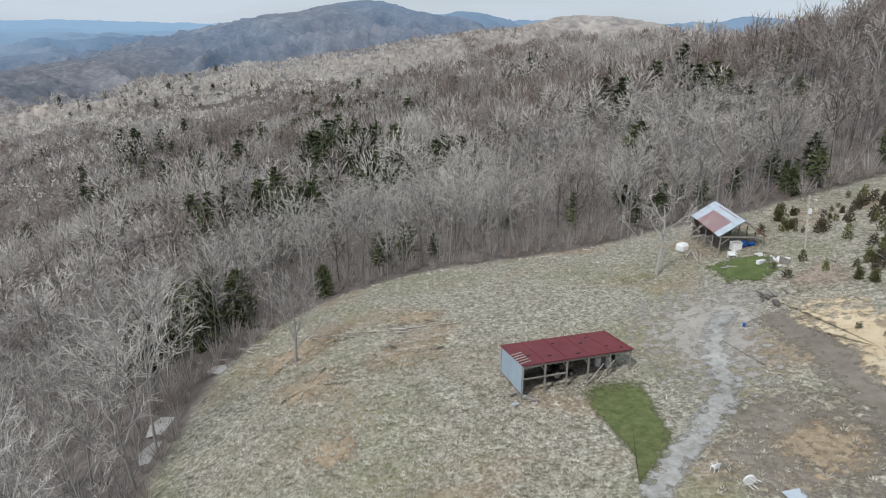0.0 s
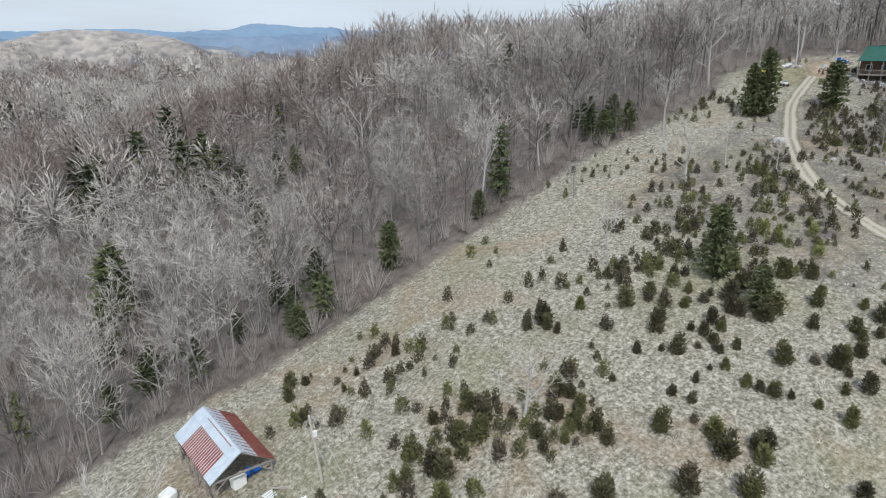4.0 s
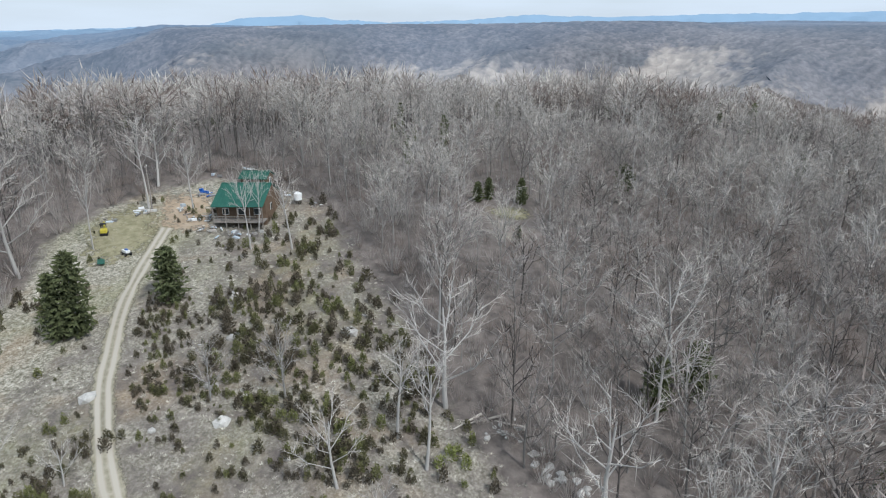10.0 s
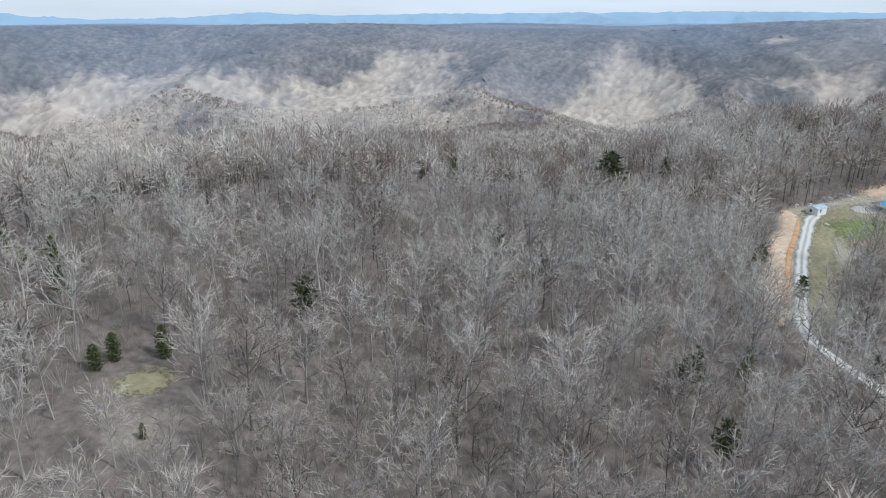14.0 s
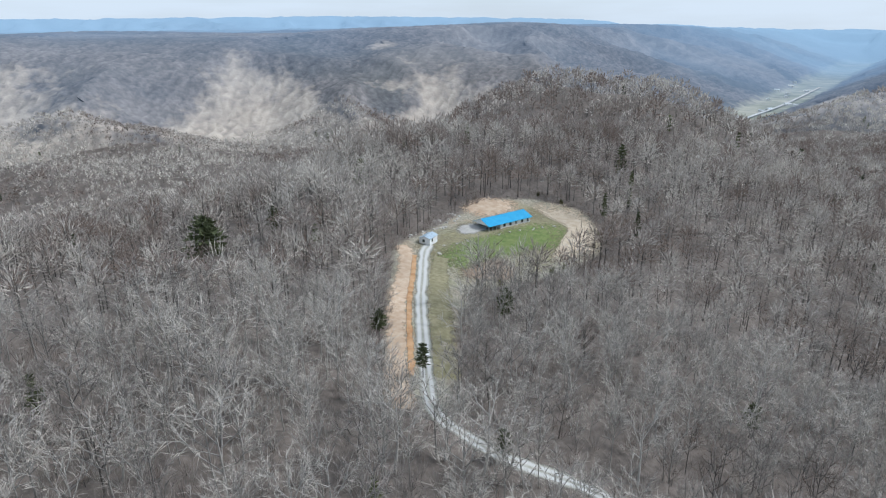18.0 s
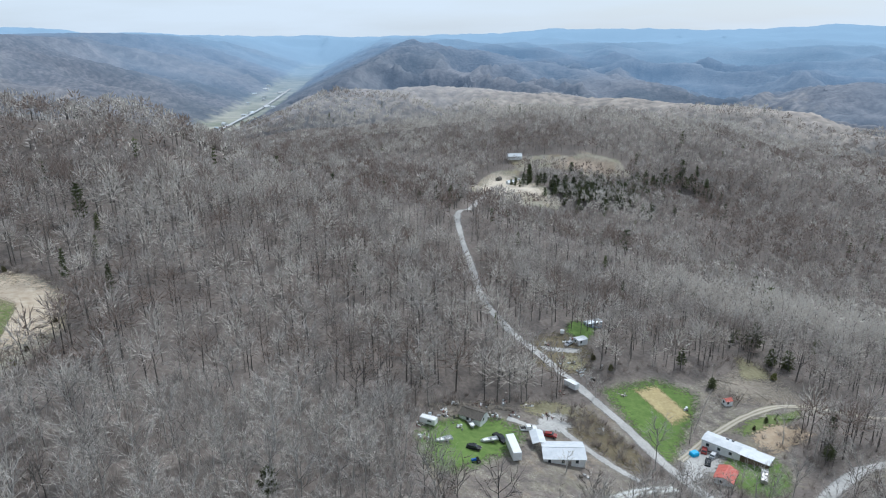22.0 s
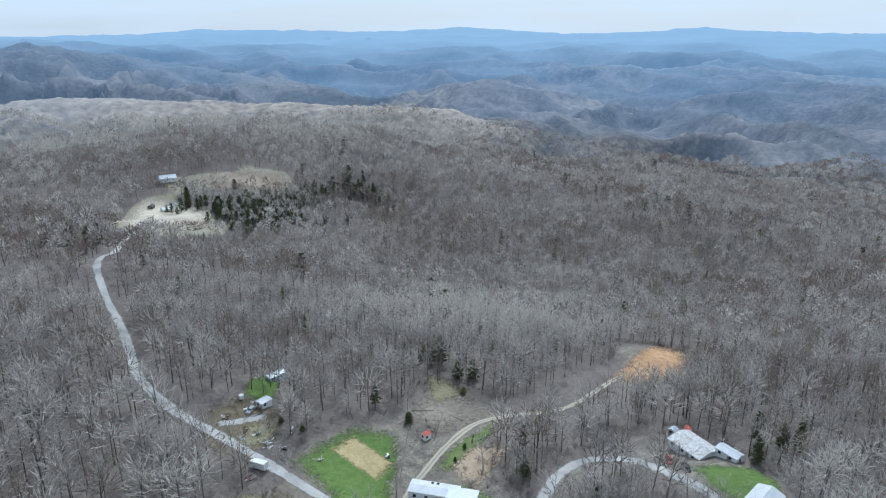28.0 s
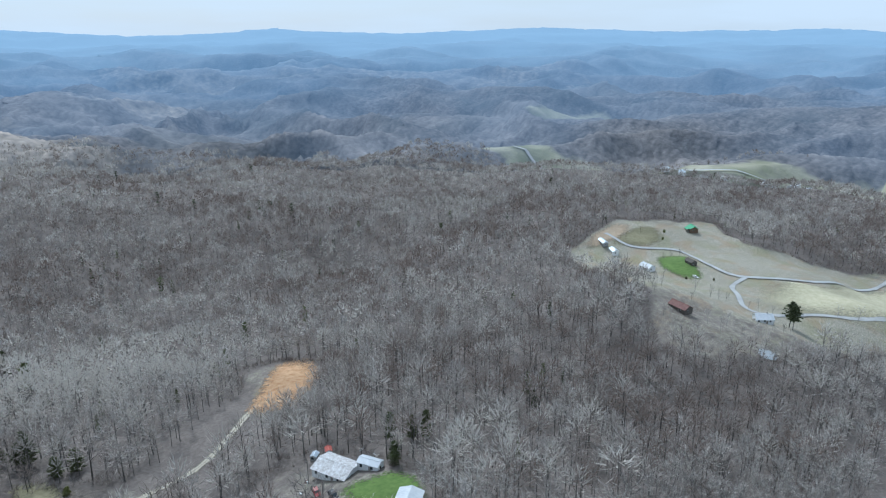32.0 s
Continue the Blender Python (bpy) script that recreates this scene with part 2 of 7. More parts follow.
# valley floors: their lines in the plan
FAR_VALLEY = ((690, -1180), (735, -1330), (753, -1471), (788, -1742), (879, -2245), (1014, -2919), (1166, -3745))
WEST_VALLEY = ((-1190, 60), (-1106, -65), (-1048, -275), (-1005, -348), (-993, -491), (-1020, -600), (-1060, -680))


def line_gap(line, x, y):
    """Distance to a line in the plan, and on which side."""
    best, side = np.full(x.shape, 1e9), np.zeros(x.shape)
    for (ax, ay), (bx, by) in zip(line, line[1:]):
        f = np.clip(((x - ax) * (bx - ax) + (y - ay) * (by - ay)) / ((bx - ax) ** 2 + (by - ay) ** 2), 0, 1)
        d = np.hypot(x - ax - f * (bx - ax), y - ay - f * (by - ay))
        side = np.where(d < best, np.sign((bx - ax) * (y - ay) - (by - ay) * (x - ax)), side)
        best = np.minimum(best, d)
    return best, side


def far_land(x, y):
    dx, dy = x - HUB[0], y - HUB[1]
    r = np.hypot(dx, dy)
    b = np.degrees(np.arctan2(dx, dy))
    rb_ = np.radians(np.where(b < -90, b + 360, b))
    ridged = 1 - np.abs(wave(r, rb_ * 1000, 640, 5))
    spurs = 1 - np.abs(wave(r, rb_ * 1300, 330, 15))
    lift = np.interp(r, (900, 1500, 2600, 4200, 5200), (-120, -105, -60, 15, 10))
    low = np.interp(r, (900, 1500, 2600, 4000, 4800), (-140, -165, -125, -25, 62))
    west = np.clip((np.where(b < -90, b + 360, b) - 168) / 25, 0, 1) + np.clip((4 - b) / 10, 0, 1) * (b > -90)
    low = low - np.interp(r, (3000, 4600), (0, 55)) * np.clip((10 - b) / 10, 0, 1) * (b > -90)
    lift = lift + np.clip(west, 0, 1) * (low - lift)
    z = lift + ridged * np.interp(r, (900, 2000, 3400, 4200), (40, 62, 55, 22)) + np.interp(r, (2500, 4000), (4, 3)) * wave(x, y, 260, 8)
    z = z + np.interp(r, (1000, 1400, 3000, 4200), (0, 26, 34, 8)) * (spurs - 0.5)
    # long wall of hills east of the valley
    side = np.clip((b - 42) / 14, 0, 1) * np.clip((160 - b) / 9, 0, 1)
    crest = 61 + 24 * np.clip((b - 112) / 30, 0, 1) + 5 * wave(x, y, 700, 3)
    wall = np.interp(r, (700, 1100, 1750, 2300, 3400), (0, 0.12, 1, 0.9, 0.6))
    wall = wall * wall * (3 - 2 * wall)
    z = z + side * np.clip(wall, 0, 1) * (crest - z) + 0
    d, hand = line_gap(FAR_VALLEY, x, y)
    z = np.minimum(z, -105 + np.where(hand > 0, 0.30, 0.48) * np.clip(d - 45, 0, None) * (1 + 0.25 * spurs))
    return z


def crests(x, y, z):
    """Raise the land to the far ridges, with spurs and hollows down their sides."""
    spurs = np.abs(wave(x, y, 330, 15)) + 0.16 * np.abs(wave(x, y, 140, 16))
    for line in RIDGES:
        best = np.full(x.shape, -1e4)
        for (ax, ay, az), (bx, by, bz) in zip(line, line[1:]):
            f = np.clip(((x - ax) * (bx - ax) + (y - ay) * (by - ay)) / ((bx - ax) ** 2 + (by - ay) ** 2), 0, 1)
            d = np.hypot(x - ax - f * (bx - ax), y - ay - f * (by - ay))
            best = np.maximum(best, az + f * (bz - az) - 0.26 * (np.hypot(d, 60) - 60) * (0.75 + 0.75 * spurs) - 5 * spurs)
        r = np.hypot(x - HUB[0], y - HUB[1])
        best = best - np.clip((1190 - r) / 60, 0, 1) * 11 - np.clip(700 - r, 0, 400)
        hi = np.maximum(z, best)
        z = hi + 6 * np.log1p(np.exp(-np.clip(np.abs(z - best) / 6, 0, 30)))
    return z


def land(x, y):
    """Height of the ground at x, y (arrays)."""
    x, y = np.asarray(x, float), np.asarray(y, float)
    shape = np.broadcast(x, y).shape
    px, py = np.broadcast_to(x, shape).ravel(), np.broadcast_to(y, shape).ravel()
    z = np.full(px.shape, _W[_n])
    for (sx, sy, _), w in zip(SPOTS, _W):
        z += w * np.sqrt((px - sx) ** 2 + (py - sy) ** 2 + 324.0)
    r = np.hypot(px - HUB[0], py - HUB[1])
    z += np.clip((r - 170) / 200, 0, 1) * (5.0 * wave(px, py, 170, 2) + 2.2 * wave(px, py, 80, 4))
    z += np.clip((r - 420) / 250, 0, 1) * np.clip((60 - py) / 200, 0, 1) * np.clip((150 - px) / 200, 0, 1) * np.clip((px + 420) / 150, 0.25, 1) * 11 * wave(px, py, 400, 12)
    f = np.clip((r - 750) / 500, 0, 1)
    f = f * f * (3 - 2 * f)
    if f.max() > 0:
        z = z * (1 - f) + far_land(px, py) * f
        z = crests(px, py, z)
        z = np.where(px > 200, np.minimum(z, -105 + 0.42 * np.clip(line_gap(FAR_VALLEY, px, py)[0] - 45, 0, None)), z)
        d = line_gap(WEST_VALLEY, px, py)[0]
        z = np.where(r > 800, np.minimum(z, -122 + np.interp(r, (1140, 1260), (0.09, 0.3)) * np.clip(d - 80, 0, None) + np.clip(1100 - r, 0, 300) * 0.15), z)
    return z.reshape(shape)


# ---- plan: clearings, roads ----
FIELD = ((-28, 36), (-30, 62), (-30, 78), (-27, 92), (-17, 103), (0, 107), (22, 107), (38, 110), (54, 107), (73, 108), (96, 109),
         (118, 110), (131, 109), (150, 108), (161, 110), (173, 115), (187, 114), (198, 108), (206, 101), (210, 92), (209, 82), (203, 74), (194, 68),
         (180, 60), (166, 49), (150, 40), (143, 32), (136, 25), (125, 12), (100, 5), (60, 10), (20, 20), (-10, 26))
KNOLL = ((313, -156), (327, -196), (334, -221), (319, -244), (304, -253), (281, -236), (270, -218), (267, -196), (268, -174),
         (271, -154), (256, -131), (240, -115), (230, -103), (232, -96), (254, -105), (276, -123))
YARD = ((168, -222), (158, -238), (132, -248), (114, -262), (100, -262), (92, -240), (100, -205), (122, -186), (146, -182), (164, -192))
LAWNS = ((106, -270), (98, -279), (83, -287), (66, -286), (50, -302), (35, -312), (20, -296), (4, -272), (40, -262), (44, -222), (58, -212), (84, -214), (98, -240))
BEND = ((-26, -234), (-8, -243), (18, -242), (42, -226), (40, -216), (12, -222), (10, -196), (-4, -182), (-22, -190))
JUNKYARD = ((130, -276), (104, -276), (104, -304), (118, -310), (130, -300))
FARMSTEAD = ((-340, -276), (-410, -266), (-500, -205), (-430, -165), (-480, -60), (-320, -50), (-262, -96), (-228, -112), (-196, -140), (-194, -176), (-250, -190), (-272, -214), (-290, -246))
CLAY_CUT = ((-34, -284), (-60, -318), (-76, -342), (-108, -346), (-112, -322), (-92, -300), (-60, -282))
FAR_YARD = ((168, -560), (167, -660), (150, -694), (129, -692), (117, -655), (98, -634), (88, -614), (108, -582), (134, -558))
FAR_FIELD = ((140, -708), (134, -728), (98, -722), (63, -738), (24, -742), (14, -720), (52, -696), (94, -688))
UNSEEN = ((-20, 30), (60, 20), (100, 10), (130, 0), (165, -15), (175, -60), (175, -110), (160, -150), (120, -170), (60, -168), (10, -150), (-40, -110), (-60, -72),
          (-480, -50), (-480, 400), (-320, 430), (-240, 300), (-150, 110), (-85, 35))
GLADE = ((192, 42), (191, 33), (198, 29), (208, 30), (217, 32), (218, 39), (212, 46), (202, 46))
CLEARINGS = (FIELD, KNOLL, YARD, LAWNS, BEND, JUNKYARD, FARMSTEAD, CLAY_CUT, FAR_YARD, FAR_FIELD, GLADE)
DRIVE = ((96, 14), (110, 25), (116.5, 31.6), (119, 42), (118.3, 55), (120, 62), (127.5, 73), (140, 82.5), (148.5, 87), (159, 92), (171, 96), (184, 99.5))
KNOLL_DRIVE = ((308, -168), (303, -161), (287, -146), (270, -130.5), (241, -106.8), (230, -99.5), (221, -100), (212, -103), (200, -111), (180, -122), (160, -150), (130, -182), (104, -206), (90, -213))
ROAD = ((150, -600), (160, -540), (170, -470), (166, -427), (156, -385), (149, -330), (139, -303), (125.5, -287), (114, -272.5), (105, -259), (96, -244), (85, -217), (70, -190), (40, -170))
LOOP_LANE = ((84, -232), (72, -247), (65, -253), (54, -262), (37, -274), (22, -277), (-4, -278), (-28, -288), (-50, -302), (-78, -318))
BEND_ROAD = ((70, -192), (50, -212), (39, -223), (28, -231.5), (15.5, -234.5), (5, -227), (2, -210), (2, -194), (6, -170))
YARD_LANE = ((100, -214), (108, -222), (118, -234), (123, -241), (128, -236), (138, -238))
FARM_ROAD = ((-600, -20), (-443, -75), (-372, -112), (-352, -152), (-365, -180), (-392, -207), (-372, -238), (-380, -262))
FARM_FORK = ((-352, -152), (-334, -157), (-310, -150), (-289, -139), (-300, -110), (-330, -70))
LANES = ((DRIVE, 3), (KNOLL_DRIVE, 4.5), (ROAD, 6), (LOOP_LANE, 3.5), (BEND_ROAD, 5), (YARD_LANE, 3.5), (FARM_ROAD, 6), (FARM_FORK, 5), (LOOP_LANE[4:], 24))


def inside(poly, x, y):
    hit = np.zeros(x.shape, bool)
    for (ax, ay), (bx, by) in zip(poly, poly[1:] + poly[:1]):
        c = (ay > y) != (by > y)
        hit ^= c & (x < (bx - ax) * (y - ay) / ((by - ay) or 1e-9) + ax)
    return hit


def near_line(line, x, y):
    best = np.full(x.shape, 1e9)
    for (ax, ay), (bx, by) in zip(line, line[1:]):
        f = np.clip(((x - ax) * (bx - ax) + (y - ay) * (by - ay)) / ((bx - ax) ** 2 + (by - ay) ** 2), 0, 1)
        best = np.minimum(best, np.hypot(x - ax - f * (bx - ax), y - ay - f * (by - ay)))
    return best


def edge_gap(poly, x, y):
    """Distance to a clearing's edge, positive inside."""
    d = near_line(poly + poly[:1], x, y)
    return np.where(inside(poly, x, y), d, -d)


def curve_through(points, step=1.5, closed=False):
    """A smooth line through the points, sampled at even steps."""
    p = np.array(points, float)
    q = np.vstack([p[-1], p, p[0], p[1]]) if closed else np.vstack([2 * p[0] - p[1], p, 2 * p[-1] - p[-2]])
    out = []
    for a, b, c, d in zip(q, q[1:], q[2:], q[3:]):
        k = max(2, int(np.hypot(*(c - b)) / step))
        u = np.arange(k)[:, None] / k
        out.append(0.5 * (2 * b + (c - a) * u + (2 * a - 5 * b + 4 * c - d) * u ** 2 + (3 * b - a - 3 * c + d) * u ** 3))
    if not closed:
        out.append(p[-1:])
    return np.vstack(out)


def mesh_from(name, verts, faces, mats, face_mat=None, attrs=None, smooth=False):
    """A mesh from arrays: triangles (n, 3) or quads (n, 4)."""
    me = bpy.data.meshes.new(name)
    k = faces.shape[1]
    me.vertices.add(len(verts))
    me.vertices.foreach_set("co", np.ascontiguousarray(verts, np.float32).ravel())
    me.loops.add(faces.size)
    me.loops.foreach_set("vertex_index", np.ascontiguousarray(faces, np.int32).ravel())
    me.polygons.add(len(faces))
    me.polygons.foreach_set("loop_start", np.arange(0, faces.size, k, dtype=np.int32))
    if face_mat is not None:
        me.polygons.foreach_set("material_index", np.ascontiguousarray(face_mat, np.int32))
    if smooth:
        me.polygons.foreach_set("use_smooth", np.ones(len(faces), bool))
    for m in mats:
        me.materials.append(m)
    for key, val in (attrs or {}).items():
        a = me.attributes.new(key, "FLOAT", "POINT")
        a.data.foreach_set("value", np.ascontiguousarray(val, np.float32))
    me.update(calc_edges=True)
    return me


def grid_faces(nu, nv):
    i = np.arange(nu - 1)[:, None] * nv + np.arange(nv - 1)[None]
    i = i.ravel()
    return np.stack([i, i + nv, i + nv + 1, i + 1], 1)


# ---- ground ----
def ground_material():
    m = material("field_and_forest_floor", (0.095, 0.080, 0.070), color2=(0.19, 0.163, 0.145), scale=0.7, large=0.25, bump=0.3, bump_scale=3.0)
    n, l = m.node_tree.nodes, m.node_tree.links
    b = n["Principled BSDF"]
    litter = b.inputs["Base Color"].links[0].from_socket
    geo = n.new("ShaderNodeNewGeometry")

    def grain(scale, detail=6, dist=0.0):
        t = n.new("ShaderNodeTexNoise")
        t.inputs["Scale"].default_value, t.inputs["Detail"].default_value, t.inputs["Distortion"].default_value = scale, detail, dist
        t.inputs["Roughness"].default_value = 0.68
        l.new(geo.outputs["Position"], t.inputs["Vector"])
        return t.outputs["Fac"]

    def ramp(fac, *stops):
        r = n.new("ShaderNodeValToRGB")
        while len(r.color_ramp.elements) < len(stops):
            r.color_ramp.elements.new(0.5)
        for e, (p, c) in zip(r.color_ramp.elements, stops):
            e.position, e.color = p, (*c, 1)
        l.new(fac, r.inputs["Fac"])
        return r.outputs["Color"]

    def mix(fac, a, c):
        x = n.new("ShaderNodeMixRGB")
        for key, v in (("Fac", fac), ("Color1", a), ("Color2", c)):
            l.new(v, x.inputs[key])
        return x.outputs["Color"]
    # dead grass with tussocks, some green and some russet broom sedge
    # the dark grain also paints the shade between straw ridges
    fine_straw = ramp(grain(3.2, 10), (0.40, (0.085, 0.078, 0.054)), (0.5, (0.26, 0.237, 0.188)), (0.61, (0.58, 0.543, 0.465)))
    clumps = ramp(grain(1.5, 8), (0.41, (0.115, 0.11, 0.07)), (0.5, (0.26, 0.24, 0.18)), (0.62, (0.58, 0.54, 0.455)))
    half = n.new("ShaderNodeValue")
    half.outputs[0].default_value = 0.48
    straw = mix(half.outputs[0], fine_straw, clumps)
    russet = ramp(grain(1.3, 6), (0.3, (0.20, 0.13, 0.075)), (0.7, (0.36, 0.255, 0.155)))
    green = ramp(grain(1.1, 6), (0.3, (0.115, 0.13, 0.045)), (0.7, (0.26, 0.25, 0.12)))
    grass = mix(ramp(grain(0.05, 4, 0.6), (0.50, (0, 0, 0)), (0.62, (0.5,) * 3)), straw, russet)
    n3 = n.new("ShaderNodeMapping")
    n3.inputs["Location"].default_value = (131, 57, 0)
    l.new(geo.outputs["Position"], n3.inputs["Vector"])
    t3 = n.new("ShaderNodeTexNoise")
    t3.inputs["Scale"].default_value, t3.inputs["Detail"].default_value = 0.06, 5
    l.new(n3.outputs["Vector"], t3.inputs["Vector"])
    grass = mix(ramp(t3.outputs["Fac"], (0.50, (0, 0, 0)), (0.66, (0.4,) * 3)), grass, green)
    at = n.new("ShaderNodeAttribute")
    at.attribute_name = "open_land"
    rough = n.new("ShaderNodeMath")
    rough.operation = "ADD"
    sub = n.new("ShaderNodeMapRange")
    sub.inputs["To Min"].default_value, sub.inputs["To Max"].default_value = -0.45, 0.45
    l.new(grain(0.25, 6), sub.inputs["Value"])
    l.new(at.outputs["Fac"], rough.inputs[0])
    l.new(sub.outputs["Result"], rough.inputs[1])
    l.new(mix(ramp(rough.outputs["Value"], (0.35, (0, 0, 0)), (0.65, (1, 1, 1))), litter, grass), b.inputs["Base Color"])
    return m


M_GROUND = ground_material()
GN = 361
gu = np.linspace(-1, 1, GN)
ga = 4900 * np.sign(gu) * (0.13 * np.abs(gu) + 0.87 * np.abs(gu) ** 5)
gx, gy = np.meshgrid(ga + HUB[0], ga + HUB[1], indexing="ij")
gz = land(gx, gy)
g_r = np.hypot(gx - HUB[0], gy - HUB[1])
gz = gz - np.clip((g_r - 1090) / 130, 0, 1) * 45
g_open = np.zeros_like(gz)
for poly in CLEARINGS:
    share = 0.42 if poly in (YARD, LAWNS, BEND, JUNKYARD, CLAY_CUT, GLADE) else 1.0
    if poly is FARMSTEAD:
        share = 1 - 0.55 * np.clip((gx + 285) / 30, 0, 1)
    if poly is FIELD:
        share = 1 - 0.5 * np.clip((gx - 88) / 20, 0, 1) * np.clip((100 - gy) / 8, 0, 1)
    g_open = np.maximum(g_open, share * np.clip(0.5 + edge_gap(poly, gx, gy) / 8, 0, 1))
ground_ob = new("ground", mesh_from("ground", np.stack([gx, gy, gz], -1).reshape(-1, 3), grid_faces(GN, GN), [M_GROUND],
                attrs={"open_land": g_open.ravel()}, smooth=True))
tagged(ground_ob, "hilly ground of dead grass and brown leaf litter", "ground", kind="structure")


def far_material():
    m = material("distant_wooded_hills", (0.105, 0.102, 0.107), color2=(0.19, 0.175, 0.17), scale=0.012, rough=1.0, bump=1.0, bump_scale=0.11, spec=0.0)
    n, l = m.node_tree.nodes, m.node_tree.links
    b = n["Principled BSDF"]
    bump = b.inputs["Normal"].links[0].from_node
    bump.inputs["Distance"].default_value, bump.inputs["Strength"].default_value = 3.0, 0.6
    geo = n.new("ShaderNodeNewGeometry")

    def grain(scale, detail, low, high, dist=0.0):
        g = n.new("ShaderNodeTexNoise")
        g.inputs["Scale"].default_value, g.inputs["Detail"].default_value, g.inputs["Distortion"].default_value = scale, detail, dist
        l.new(geo.outputs["Position"], g.inputs["Vector"])
        r = n.new("ShaderNodeMapRange")
        r.inputs["From Min"].default_value, r.inputs["From Max"].default_value = 0.3, 0.7
        r.inputs["To Min"].default_value, r.inputs["To Max"].default_value = low, high
        l.new(g.outputs["Fac"], r.inputs["Value"])
        return r.outputs["Result"]

    def blend(mode, fac, a, c):
        x = n.new("ShaderNodeMixRGB")
        x.blend_type = mode
        for key, v in (("Fac", fac), ("Color1", a), ("Color2", c)):
            if isinstance(v, (int, float)):
                x.inputs[key].default_value = v
            elif isinstance(v, tuple):
                x.inputs[key].default_value = (*v, 1)
            else:
                l.new(v, x.inputs[key])
        return x.outputs["Color"]

    def maths(op, a, c):
        x = n.new("ShaderNodeMath")
        x.operation, x.use_clamp = op, op != "MULTIPLY"
        for i, v in enumerate((a, c)):
            if isinstance(v, (int, float)):
                x.inputs[i].default_value = v
            else:
                l.new(v, x.inputs[i])
        return x.outputs["Value"]

    def attr(name):
        a = n.new("ShaderNodeAttribute")
        a.attribute_name = name
        return a.outputs["Fac"]
    woods_color = blend("MULTIPLY", 1.0, b.inputs["Base Color"].links[0].from_socket, grain(0.11, 4, 0.68, 1.32))
    crown = n.new("ShaderNodeMapRange")
    crown.inputs["To Min"].default_value, crown.inputs["To Max"].default_value = 0.76, 1.24
    l.new(attr("crown"), crown.inputs["Value"])
    # cloud shadow painted as dark evergreen woods, then sunlight painted as paler woods
    shaded_stands = blend("MIX", maths("MULTIPLY", grain(0.0045, 5, -0.6, 0.8, 0.4), 0.75), woods_color, (0.075, 0.083, 0.085))
    pale = blend("MIX", maths("MULTIPLY", grain(0.003, 8, -0.6, 1.0, 0.5), 0.4), shaded_stands, (0.36, 0.325, 0.30))
    # sunlit slopes painted pale, with some dry meadows, dotted with trees
    sunlit_fac = maths("SUBTRACT", maths("MULTIPLY", attr("sunlit_cleared"), 1.35), grain(0.06, 6, -0.05, 0.75))
    sunlit_dry = blend("MIX", sunlit_fac, pale, blend("MIX", grain(0.02, 4, 0.0, 1.0), (0.43, 0.375, 0.32), (0.33, 0.29, 0.25)))
    sunlit_dry = blend("MULTIPLY", 1.0, sunlit_dry, crown.outputs["Result"])
    meadow = blend("MIX", grain(0.012, 3, 0.0, 1.0, 0.6), (0.20, 0.205, 0.13), (0.44, 0.41, 0.32))
    green = blend("MIX", maths("SUBTRACT", maths("MULTIPLY", attr("meadow"), 1.5), grain(0.03, 5, 0.0, 0.9)), sunlit_dry, meadow)
    # distance haze painted into the base colour, one range bluer behind the other
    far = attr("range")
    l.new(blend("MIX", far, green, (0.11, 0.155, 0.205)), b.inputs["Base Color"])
    # emission added to imitate bright haze in front of the hills
    haze_glow = n.new("ShaderNodeValToRGB")
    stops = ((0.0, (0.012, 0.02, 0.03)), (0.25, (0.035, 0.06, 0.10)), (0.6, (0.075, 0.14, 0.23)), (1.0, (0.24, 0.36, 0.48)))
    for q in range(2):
        haze_glow.color_ramp.elements.new(0.5)
    for e, (at, c) in zip(haze_glow.color_ramp.elements, stops):
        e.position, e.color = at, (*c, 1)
    l.new(far, haze_glow.inputs["Fac"])
    l.new(haze_glow.outputs["Color"], b.inputs["Emission Color"])
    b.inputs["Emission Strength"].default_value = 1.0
    return m


# distant ranges; painted blue haze thickens the farther they lie
M_FAR = far_material()
fb, fr = np.meshgrid(np.radians(np.linspace(-42, 280, 1000)), 1130 * (4800 / 1130) ** np.linspace(0, 1, 165), indexing="ij")
fx, fy = HUB[0] + fr * np.sin(fb), HUB[1] + fr * np.cos(fb)
fz = land(fx, fy)
# crowns of the far woods stand out of the canopy
f_rand = np.random.RandomState(23)
f_crown = f_rand.uniform(0, 1, fz.shape)
f_fields = np.minimum(line_gap(FAR_VALLEY, fx, fy)[0] - 60, line_gap(WEST_VALLEY, fx, fy)[0] - 90)
fz = fz + np.clip(f_fields / 40, 0, 1) * (f_crown - 0.35) * np.interp(fr, (1130, 1600, 4800), (4.6, 4.2, 5.0))
fb_jit = f_rand.normal(0, 0.28, fz.shape) * np.radians(322 / 1000) * fr
fx, fy = fx + fb_jit * np.cos(fb), fy - fb_jit * np.sin(fb)
fz[:, 0] -= 30
f_faces = grid_faces(*fx.shape)
f_b = np.degrees(fb)
# mask of the sunlight painted on far slopes, with a few meadows
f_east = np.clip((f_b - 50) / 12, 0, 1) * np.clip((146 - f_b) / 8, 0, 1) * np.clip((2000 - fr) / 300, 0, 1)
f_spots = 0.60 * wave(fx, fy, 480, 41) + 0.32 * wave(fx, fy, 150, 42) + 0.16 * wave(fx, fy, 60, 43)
f_sunlit_cut = np.clip((0.55 - (fz + 42) / 75 + 0.8 * f_spots) * 1.3, 0, 1) * f_east


def crest_gap(line):
    return line_gap(tuple(p[:2] for p in line), fx, fy)[0]


